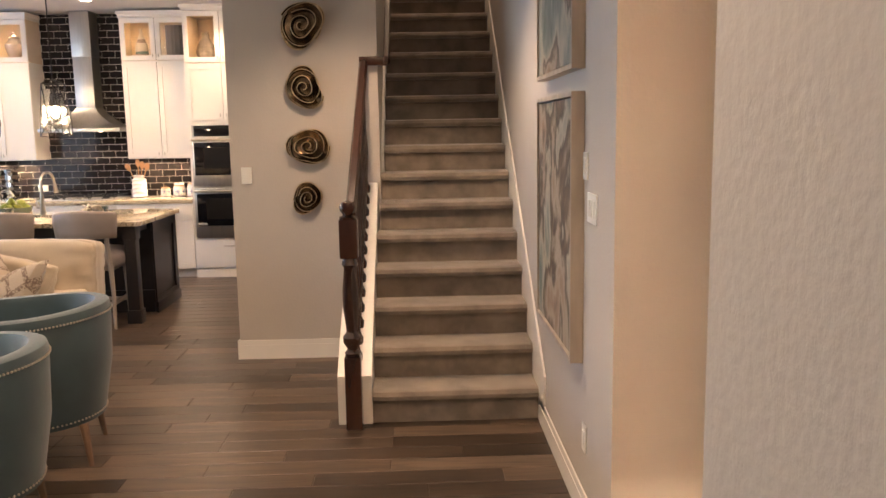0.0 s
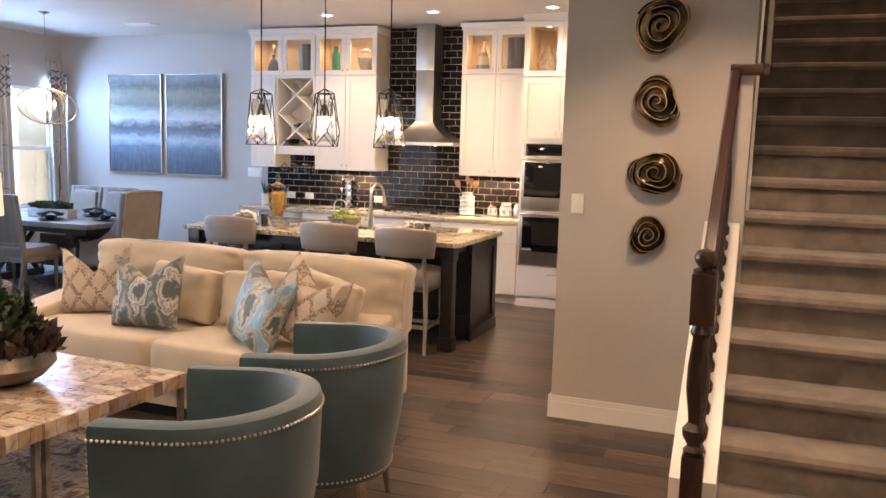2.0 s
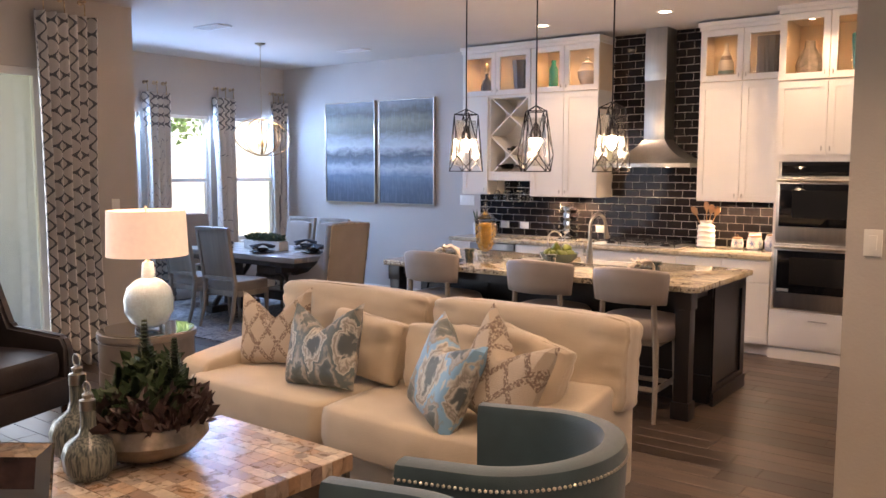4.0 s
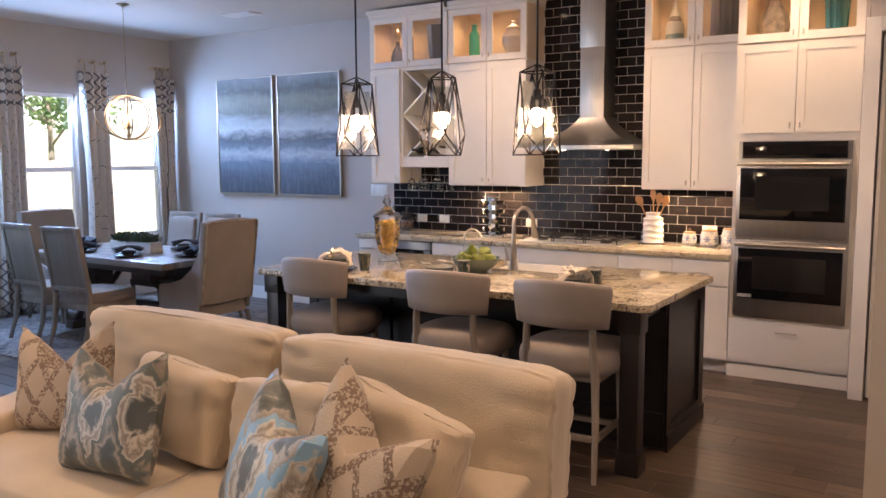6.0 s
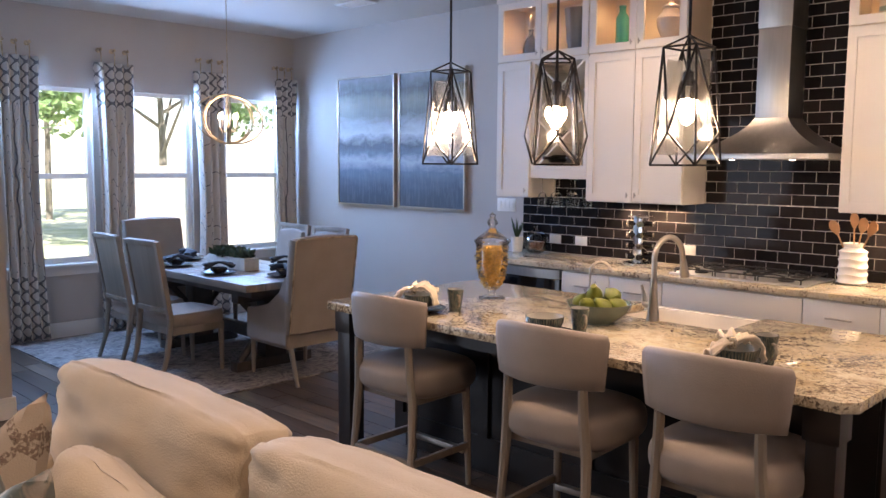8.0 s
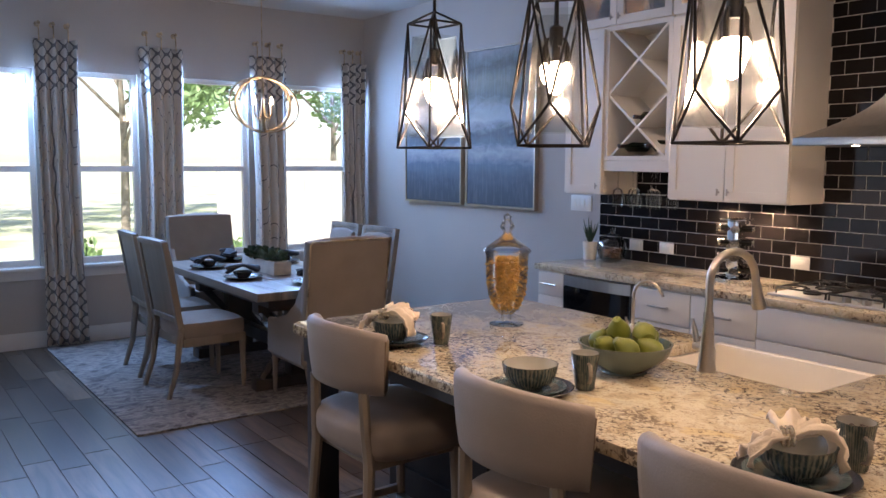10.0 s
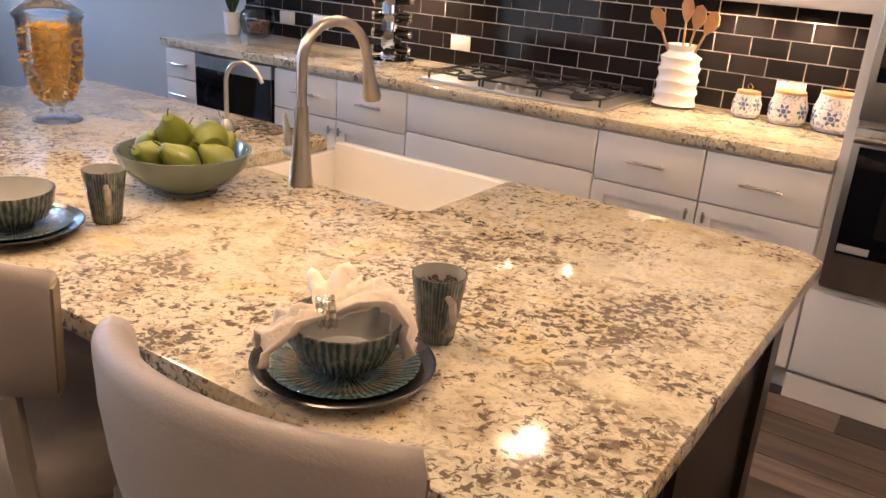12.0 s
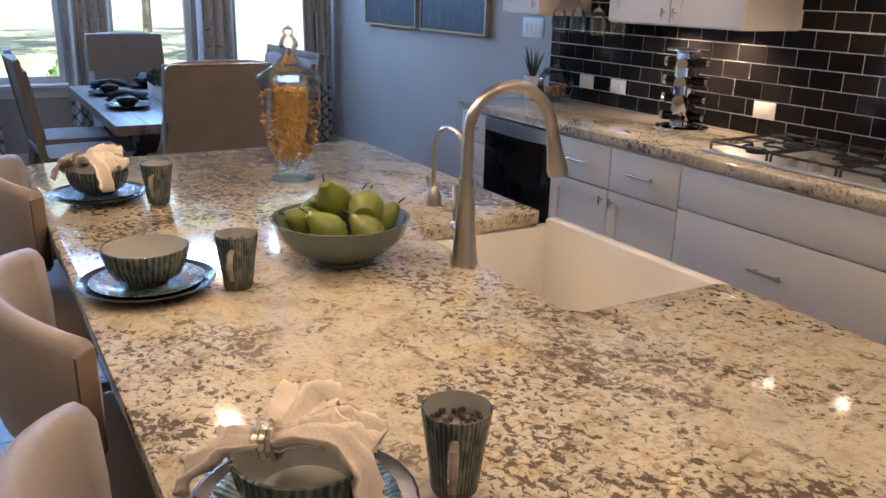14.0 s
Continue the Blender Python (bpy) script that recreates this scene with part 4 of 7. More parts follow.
fa = thing("kitchen_faucet", Matrix.Translation((-3.045, 8.168, 0.913)), "brushed nickel gooseneck pull down faucet beside the sink", "faucet")
part("base", lathe([(0.032, 0), (0.032, 0.006), (0.029, 0.02), (0.022, 0.10), (0.0165, 0.20)], 20), NICKEL, fa)
pts = [(0, 0, 0.19), (0, 0, 0.30)] + [(0.0, 0.10 - 0.10 * math.cos(a), 0.30 + 0.10 * math.sin(a)) for a in [math.pi * k / 12 for k in range(1, 12)]] + [(0, 0.205, 0.28)]
part("spout", tube(pts, 0.0135, 12), NICKEL, fa)
part("spray_head", tube([(0, 0.203, 0.29), (0, 0.211, 0.25), (0, 0.221, 0.208), (0, 0.223, 0.196)], [0.015, 0.018, 0.025, 0.022], 14), NICKEL, fa)
bm = tube([(-0.012, 0, 0.072), (-0.058, 0, 0.075), (-0.064, 0, 0.075)], [0.016, 0.016, 0.010], 14)
tube([(-0.05, 0, 0.072), (-0.062, 0, 0.12), (-0.078, 0, 0.165)], [0.011, 0.010, 0.006], 8, bm=bm)
part("handle", bm, NICKEL, fa)
fa.matrix_basis = Matrix.Translation((-3.045, 8.168, 0.913)) @ Matrix.Rotation(radians(-12), 4, "Z")
f2 = thing("water_tap", Matrix.Translation((-3.545, 8.37, 0.913)) @ Matrix.Diagonal((1.22, 1.22, 1.08, 1)), "slim brushed nickel drinking water tap on granite", "faucet")
part("base", lathe([(0.02, 0), (0.018, 0.03), (0.008, 0.05)], 14), NICKEL, f2)
part("spout", tube([(0, 0, 0.04), (0, 0, 0.16)] + [(0.05 - 0.05 * math.cos(a), 0.02 * a / 3, 0.16 + 0.055 * math.sin(a)) for a in [math.pi * k / 10 for k in range(1, 9)]] + [(0.105, 0.02, 0.165)], 0.0055, 8), NICKEL, f2)
part("handle", tube([(-0.015, 0, 0.03), (-0.03, 0, 0.07)], 0.004, 6), NICKEL, f2)


# ---- seats ----
def stool():
    s = thing("bar_stool", ground(0, 0), "taupe leather counter stool with curved back and grey wood legs", "stool", "stools along the island")
    bm = bmesh.new()
    R, th, half = 0.40, 0.052, radians(43)
    n = 14
    rows = []
    for zz, lean, drop in ((0.0, 0.0, 0), (0.015, 0.0, 1), (0.225, -0.022, 1), (0.24, -0.024, 0)):
        rows.append((zz, lean, drop))
    rings = []
    for i in range(n + 1):
        a = -half + 2 * half * i / n
        e = 1 - 0.10 * abs(a / half) ** 2
        sec = []
        for rr, zz in ((R, 0.006), (R + 0.003, 0.06), (R + 0.004, 0.14), (R, 0.222 * e), (R - 0.010, 0.240 * e), (R - th / 2, 0.247 * e), (R - th + 0.010, 0.240 * e), (R - th, 0.222 * e), (R - th - 0.004, 0.12), (R - th, 0.012), (R - th + 0.012, 0.0), (R - 0.01, 0.0)):
            b = a * (0.92 + 0.08 * min(zz / 0.2, 1))
            sec.append(bm.verts.new((rr * math.sin(b), R - 0.02 - rr * math.cos(b) - zz * 0.10, 0.785 + zz)))
        rings.append(sec)
    for a, b in zip(rings, rings[1:]):
        for j in range(12): bm.faces.new((a[j], a[(j + 1) % 12], b[(j + 1) % 12], b[j]))
    bm.faces.new(rings[0]); bm.faces.new(rings[-1][::-1])
    part("backrest", bm, TAUPE, s, soft=True)
    for sx in (-1, 1):
        a0, a1 = sx * (half * 0.92 + 0.010), sx * (half + 0.010)
        pts = [((R - d) * math.sin(q), R - 0.02 - (R - d) * math.cos(q) - zz * 0.10, 0.785 + zz) for d, zz, q in ((0.006, 0.012, a0), (0.004, 0.20, a1), (th - 0.004, 0.20, a1), (th - 0.006, 0.012, a0))]
        bm = bmesh.new()
        v = [bm.verts.new(p) for p in pts]
        n2 = Vector((sx * math.cos(a0), abs(math.sin(a0)), 0)) * 0.008
        w = [bm.verts.new(Vector(p) - n2) for p in pts]
        bm.faces.new(v); bm.faces.new(w[::-1])
        for q in range(4): bm.faces.new((v[q], v[(q + 1) % 4], w[(q + 1) % 4], w[q]))
        part("end_frame", bm, mat("brown_end_wood", (0.20, 0.145, 0.10), 0.45, vary=0.3, scale=9), s)
    part("seat", cushion(0.56, 0.52, 0.19, 0.15, 12, 0.85, 3), TAUPE, s, soft=True, m=Matrix.Translation((0, 0.27, 0.60)))
    part("seat_rail", boxes((-0.205, 0.205, 0.07, 0.46, 0.50, 0.545), bev=0.008), GREYWOOD, s)
    for sx in (-1, 1):
        part("leg", tube([(sx * 0.215, -0.005, 0.0), (sx * 0.205, 0.035, 0.30), (sx * 0.195, 0.05, 0.52), (sx * 0.185, 0.04, 0.66), (sx * 0.18, 0.036, 0.79)], [0.014, 0.019, 0.023, 0.021, 0.020], 8), GREYWOOD, s)
        part("leg", tube([(sx * 0.20, 0.455, 0.0), (sx * 0.19, 0.44, 0.52)], [0.015, 0.022], 8), GREYWOOD, s)
        part("stretcher", boxes((sx * 0.205 - 0.010, sx * 0.205 + 0.010, 0.03, 0.44, 0.20, 0.235), bev=0.003), GREYWOOD, s)
    part("footrest", boxes((-0.19, 0.19, 0.42, 0.45, 0.17, 0.20), bev=0.003), NICKEL, s)
    part("stretcher", boxes((-0.19, 0.19, 0.015, 0.04, 0.205, 0.235), bev=0.003), GREYWOOD, s)
    return s


s0 = stool()
s0.matrix_basis = pose(-2.30, 7.218, 0, 0, 0, 2)
copy_thing(s0, pose(-3.005, 7.228, 0, 0, 0, 3))
copy_thing(s0, pose(-4.02, 7.26, 0, 0, 0, 1))


def side_chair():
    """A dining chair whose front looks along +y."""
    s = thing("dining_chair", ground(0, 0), "grey wood framed dining chair with upholstered back and taupe seat", "chair", "chairs round the dining table")
    bk = Matrix.Translation((0, 0, 0)) @ Matrix.Translation((0, -0.20, 0.46)) @ Matrix.Rotation(radians(9), 4, "X")
    part("back_frame", boxes((-0.245, -0.205, -0.02, 0.02, 0.02, 0.62), (0.205, 0.245, -0.02, 0.02, 0.02, 0.62), (-0.205, 0.205, -0.02, 0.02, 0.585, 0.625), (-0.205, 0.205, -0.02, 0.02, 0.06, 0.10), bev=0.004), GREYWOOD, s, m=bk)
    part("back_panel", boxes((-0.204, 0.204, -0.012, 0.012, 0.101, 0.584), bev=0.004), GREYWOOD, s, m=bk)
    part("backrest", cushion(0.40, 0.05, 0.47, 0.15, 6, 0.2, 1), LINEN, s, m=bk @ Matrix.Translation((0, 0.022, 0.34)))
    part("seat", cushion(0.50, 0.48, 0.12, 0.2, 6, 0.25, 2), LINEN, s, m=Matrix.Translation((0, 0.04, 0.455)))
    part("seat_frame", boxes((-0.235, 0.235, -0.185, 0.265, 0.345, 0.405), bev=0.006), GREYWOOD, s)
    for sx in (-1, 1):
        part("leg", tube([(sx * 0.225, -0.30, 0), (sx * 0.225, -0.235, 0.2), (sx * 0.225, -0.20, 0.48)], [0.017, 0.022, 0.024], 8), GREYWOOD, s)
        part("leg", tube([(sx * 0.215, 0.25, 0), (sx * 0.215, 0.245, 0.35)], [0.015, 0.024], 8), GREYWOOD, s)
    return s


def host_chair():
    s = thing("host_chair", ground(0, 0), "tall taupe linen host chair with sloping arms at the table end", "chair", "host chairs at the table ends")
    bk = Matrix.Translation((0, -0.24, 0.40)) @ Matrix.Rotation(radians(8), 4, "X")
    part("backrest", cushion(0.60, 0.09, 0.76, 0.08, 8, 0.12, 4), LINEN, s, m=bk @ Matrix.Translation((0, 0, 0.355)))
    part("piping", tube([(-0.285, -0.043, 0.0), (-0.287, -0.045, 0.70), (-0.27, -0.045, 0.72), (0.27, -0.045, 0.72), (0.287, -0.045, 0.70), (0.285, -0.043, 0.0)], 0.006, 6), BRONZE, s, "bronze nailhead piping", m=bk)
    part("seat", cushion(0.50, 0.52, 0.15, 0.2, 6, 0.25, 5), LINEN, s, m=Matrix.Translation((0, 0.04, 0.44)))
    part("seat_base", boxes((-0.27, 0.27, -0.23, 0.28, 0.27, 0.385), bev=0.015), LINEN, s)
    for sx in (-1, 1):
        prof = [(-0.25, 0.30), (-0.30, 0.85), (-0.24, 0.82), (-0.16, 0.70), (-0.02, 0.60), (0.16, 0.55), (0.27, 0.54), (0.28, 0.30)]
        bm = prism(prof, sx * 0.255, sx * 0.295, axis="x")
        bmesh.ops.bevel(bm, geom=bm.edges[:], offset=0.008, segments=2, affect="EDGES")
        part("arm", bm, LINEN, s)
        part("leg", tube([(sx * 0.25, -0.33, 0), (sx * 0.25, -0.25, 0.28)], [0.015, 0.022], 8), GREYWOOD, s)
        part("leg", tube([(sx * 0.25, 0.26, 0), (sx * 0.25, 0.25, 0.28)], [0.014, 0.022], 8), GREYWOOD, s)
    return s


hc = host_chair()
hc.matrix_basis = pose(-6.02 - 0.28, 8.43, 0, 0, 0, 90)
copy_thing(hc, pose(-8.36, 8.42, 0, 0, 0, -90))
sc = side_chair()
sc.matrix_basis = pose(-7.03, 7.80, 0, 0, 0, 3)
copy_thing(sc, pose(-7.68, 7.82, 0, 0, 0, -2))
copy_thing(sc, pose(-7.06, 9.06, 0, 0, 0, 182))
copy_thing(sc, pose(-7.62, 9.05, 0, 0, 0, 179))

TABLEW = mat("grey_brown_table_wood", (0.27, 0.22, 0.175), 0.38, vary=0.45, scale=5, stretch=(0.25, 3, 1), bump=0.2, bscale=40)
TD = mat("dark_table_base_wood", (0.07, 0.055, 0.045), 0.5, vary=0.4, scale=6)
dt = thing("dining_table", ground(-7.25, 8.43), "grey wood trestle dining table set for six", "table")
for k in range(6):
    part("plank", boxes((-1.0, 1.0, -0.5 + k * 0.1667 + 0.0008, -0.5 + (k + 1) * 0.1667 - 0.0008, 0.705, 0.76), bev=0.002), TABLEW, dt)
part("table_apron", boxes((-0.85, 0.85, -0.36, 0.36, 0.63, 0.703), bev=0.004), TD, dt)
for sx in (-0.58, 0.58):
    part("trestle", boxes((sx - 0.05, sx + 0.05, -0.36, 0.36, 0.0, 0.09), (sx - 0.06, sx + 0.06, -0.10, 0.10, 0.09, 0.63), (sx - 0.05, sx + 0.05, -0.34, 0.34, 0.56, 0.63), bev=0.006), TD, dt)
    for sy in (-1, 1):
        part("brace", tube([(sx, sy * 0.30, 0.08), (sx, sy * 0.08, 0.35), (sx, sy * 0.30, 0.60)], 0.032, 6), TD, dt)
part("beam", boxes((-0.52, 0.52, -0.035, 0.035, 0.20, 0.30), bev=0.004), TD, dt)
pb = thing("planter_box", Matrix.Translation((-7.25, 8.43, 0.762)), "long white wooden planter box of green foliage on the dining table", "planter")
part("box", boxes((-0.30, 0.30, -0.07, 0.07, 0, 0.10), bev=0.004), mat("whitewashed_wood", (0.62, 0.58, 0.52), 0.7, vary=0.3, scale=10), pb)


def leaves(bm, c, n, rx, ry, rz, size, rnd, up=0.4):
    for _ in range(n):
        while True:
            p = Vector((rnd.uniform(-1, 1), rnd.uniform(-1, 1), rnd.uniform(-1, 1)))
            if 0.1 < p.length < 1: break
        p = Vector((p.x * rx, p.y * ry, p.z * rz)) + Vector(c)
        d = Vector((rnd.uniform(-1, 1), rnd.uniform(-1, 1), rnd.uniform(-0.3, 1) + up)).normalized()
        s = d.cross(Vector((rnd.uniform(-1, 1), rnd.uniform(-1, 1), rnd.uniform(-1, 1)))).normalized()
        L = size * rnd.uniform(0.6, 1.3)
        w = L * 0.28
        m = d.cross(s) * w * 0.4
        v = [bm.verts.new(q) for q in (p, p + d * L * 0.5 + s * w + m, p + d * L, p + d * L * 0.5 - s * w + m)]
        bm.faces.new((v[0], v[1], v[2])); bm.faces.new((v[0], v[2], v[3]))


rnd = random.Random(4)
bm = bmesh.new(); leaves(bm, (0, 0, 0.115), 700, 0.32, 0.09, 0.045, 0.05, rnd)
tagged(part("foliage", bm, LEAF, pb, smooth=False), kind="stuff")


def bowl_bm(r, h, t=0.006, foot=0.5):
    return lathe([(r * foot, 0), (r * 0.72, h * 0.25), (r * 0.92, h * 0.65), (r, h), (r - t, h), (r * 0.90 - t, h * 0.65), (r * 0.68, h * 0.30), (r * 0.3, h * 0.14), (0.001, h * 0.12)], 32)


def plate_bm(r, h=0.02):
    return lathe([(r * 0.6, 0), (r * 0.9, h * 0.6), (r, h), (r - 0.004, h + 0.001), (r * 0.86, h * 0.72), (r * 0.6, 0.005), (0.001, 0.005)], 40)


def napkin_bm(seed, L=0.24, W=0.085, H=0.05):
    """Cloth gathered in a ring, fanned at both ends."""
    bm = bmesh.new()
    rn = random.Random(seed)
    nu, nv = 18, 14
    g = []
    for i in range(nu + 1):
        u = i / nu * 2 - 1
        wd = 0.018 + (W - 0.018) * abs(u) ** 0.8
        row = []
        for j in range(nv):
            a = 2 * math.pi * j / nv
            f = 1 + 0.35 * math.sin(3 * a + seed + 2 * u) * abs(u)
            droop = -0.022 * abs(u) ** 2 + 0.012 * (1 - abs(u))
            row.append(bm.verts.new((u * L / 2 + 0.018 * math.sin(4 * a + seed) * abs(u), wd * math.cos(a) * f, droop + (0.018 + H * 0.5 * abs(u)) * math.sin(a) * f * (0.7 + 0.3 * math.cos(2 * a)))))
        g.append(row)
    for a, b in zip(g, g[1:]):
        for j in range(nv): bm.faces.new((a[j], a[(j + 1) % nv], b[(j + 1) % nv], b[j]))
    for r in (g[0], g[-1]):
        c = bm.verts.new(sum((v.co for v in r), Vector()) / nv)
        for j in range(nv): bm.faces.new((r[j], r[(j + 1) % nv], c))
    return bm


# dining place settings
DP = thing("dining_place_setting", Matrix.Translation((0, 0, 0)), "dark stoneware plate with a dark folded napkin on the dining table", "plate", "place settings on the dining table")
part("plate", plate_bm(0.14), DARKPLATE, DP)
part("bowl", bowl_bm(0.07, 0.045), DARKPLATE, DP, m=Matrix.Translation((0, 0, 0.008)))
part("napkin", napkin_bm(3, 0.22, 0.06, 0.04), NAVY, DP, m=Matrix.Translation((0, 0, 0.085)))
DP.matrix_basis = pose(-6.95, 8.12, 0.762, 0, 0, 70)
for x, y, a in ((-7.65, 8.12, 100), (-6.95, 8.76, 60), (-7.65, 8.76, 110), (-6.48, 8.43, 10), (-8.02, 8.43, -10)):
    copy_thing(DP, pose(x, y, 0.762, 0, 0, a))

single("dining_rug", boxes((-8.86, -6.17, 7.14, 9.75, 0.0, 0.012), bev=0.003), rug_mat("dining_rug_wool", [(0.30, (0.04, 0.036, 0.04)), (0.42, (0.11, 0.095, 0.09)), (0.50, (0.24, 0.21, 0.19)), (0.58, (0.14, 0.125, 0.12)), (0.68, (0.07, 0.065, 0.07))], 2), "cream and brown distressed wool rug under the dining table", "rug")
single("living_rug", boxes((-4.6, -1.75, 2.3, 4.85, 0.0, 0.012), bev=0.003), rug_mat("living_rug_wool", [(0.30, (0.03, 0.03, 0.045)), (0.42, (0.14, 0.08, 0.07)), (0.50, (0.40, 0.32, 0.25)), (0.58, (0.16, 0.13, 0.14)), (0.68, (0.05, 0.055, 0.075))], 9), "dark patterned wool rug under the coffee table", "rug")

# ---- living room ----
sf = thing("sofa", ground(-2.93, 5.47), "cream two cushion fabric sofa with low sloping arms", "sofa")
part("base", boxes((-1.24, 1.24, -0.40, 0.50, 0.09, 0.30), bev=0.02), SOFA, sf)
part("back_frame", boxes((-1.24, 1.24, 0.34, 0.52, 0.30, 0.66), bev=0.04), SOFA, sf)
for sx in (-1, 1):
    prof = [(-0.42, 0.09), (-0.42, 0.50), (-0.38, 0.555), (-0.30, 0.57), (0.36, 0.66), (0.50, 0.66), (0.50, 0.09)]
    bm = prism(prof, sx * 1.0, sx * 1.245, axis="x")
    bmesh.ops.bevel(bm, geom=[e for e in bm.edges if e.calc_length() > 0.04], offset=0.035, segments=3, affect="EDGES", profile=0.6)
    part("arm", bm, SOFA, sf)
    part("seat_cushion", cushion(1.06 if sx > 0 else 1.12, 0.92, 0.24, 0.16, 12, 0.22, 7 + sx), SOFA, sf, m=Matrix.Translation((sx * 0.515, -0.07, 0.40)), soft=True)
    part("back_cushion", soft_box(1.18, 0.46, 0.27, 0.6, 26, 3 + sx, 0.014, 0.014), SOFA, sf, m=Matrix.Translation((0.705 if sx > 0 else -0.515, 0.37, 0.735)) @ Matrix.Rotation(radians(-7), 4, "X"), soft=True)
    for sy in (-0.35, 0.44): part("foot", boxes((sx * 1.14 - 0.035, sx * 1.14 + 0.035, sy - 0.035, sy + 0.035, 0.0, 0.09), bev=0.004), BLACKMETAL, sf)


def pillow(name, w, h, t, material, label, m, chop=0.05, seed=0):
    bm = bmesh.new()
    n = 16
    side = []
    for sgn in (1, -1):
        g = []
        for i in range(n + 1):
            row = []
            for j in range(n + 1):
                u, v = i / n * 2 - 1, j / n * 2 - 1
                edge = (1 - u ** 4) * (1 - v ** 4)
                x = u * w / 2 * (1 - 0.07 * (1 - v * v) * abs(u))
                z = v * h / 2 * (1 - 0.07 * (1 - u * u) * abs(v))
                z -= chop * max(0, v) ** 1.3 * (1 - abs(u)) ** 1.4 * 1.6
                y = sgn * (t / 2 * max(edge, 0) ** 0.5 * (1 - 0.25 * max(0, v) * (1 - abs(u)))) + 0.006 * noise.noise(Vector((u * 3 + seed, v * 3, sgn)))
                if i in (0, n) or j in (0, n): y = 0
                row.append((x, y, z))
            g.append(row)
        side.append(g)
    vs = {}
    def V(s, i, j):
        k = (0 if (i in (0, n) or j in (0, n)) else s, i, j)
        if k not in vs: vs[k] = bm.verts.new(side[k[0]][i][j])
        return vs[k]
    for s in (0, 1):
        for i in range(n):
            for j in range(n):
                f = (V(s, i, j), V(s, i + 1, j), V(s, i + 1, j + 1), V(s, i, j + 1))
                bm.faces.new(f if s == 0 else f[::-1])
    return single(name, bm, material, label, "pillow", m, group="pillows on the sofa")


KNIT = knit()
IK1, IK2 = ikat(1.0, (0.11, 0.14, 0.145)), ikat(4.0, (0.22, 0.42, 0.62), 0.8)
def on_sofa(x, y, z, lean, yaw, roll=0): return pose(x, y, z, -lean, roll, yaw)
pillow("throw_pillow", 0.50, 0.46, 0.17, KNIT, "beige tufted diamond pattern pillow against the sofa back", on_sofa(-3.74, 5.44, 0.735, 14, 14, -6), 0.13, 1)
pillow("throw_pillow", 0.50, 0.46, 0.17, IK1, "grey and teal ikat print pillow leaning on beige pillows", on_sofa(-3.15, 5.25, 0.735, 18, 2, -5), 0.10, 2)
single("lumbar_pillow", soft_box(0.50, 0.34, 0.19, 0.35, 16, 3, 0.017), SOFA, "plain cream fabric lumbar pillow on the sofa", "pillow", on_sofa(-3.06, 5.50, 0.70, 14, 0, 6), group="pillows on the sofa")
single("lumbar_pillow", soft_box(0.50, 0.34, 0.19, 0.35, 16, 4, 0.017), SOFA, "plain cream fabric lumbar pillow on the sofa", "pillow", on_sofa(-2.50, 5.50, 0.71, 14, 2, -4), group="pillows on the sofa")
pillow("throw_pillow", 0.48, 0.48, 0.17, IK2, "blue and taupe ikat print pillow turned on its corner", on_sofa(-2.27, 5.16, 0.725, 20, -30, 10), 0.07, 5)
pillow("throw_pillow", 0.51, 0.50, 0.18, KNIT, "beige tufted diamond pillow with knotted yarn ridges", on_sofa(-1.99, 5.22, 0.76, 18, -22, 14), 0.11, 6)
single("lumbar_pillow", soft_box(0.50, 0.34, 0.19, 0.35, 16, 7, 0.017), SOFA, "plain cream fabric lumbar pillow on the sofa", "pillow", on_sofa(-2.06, 5.49, 0.725, 14, -6, 12), group="pillows on the sofa")


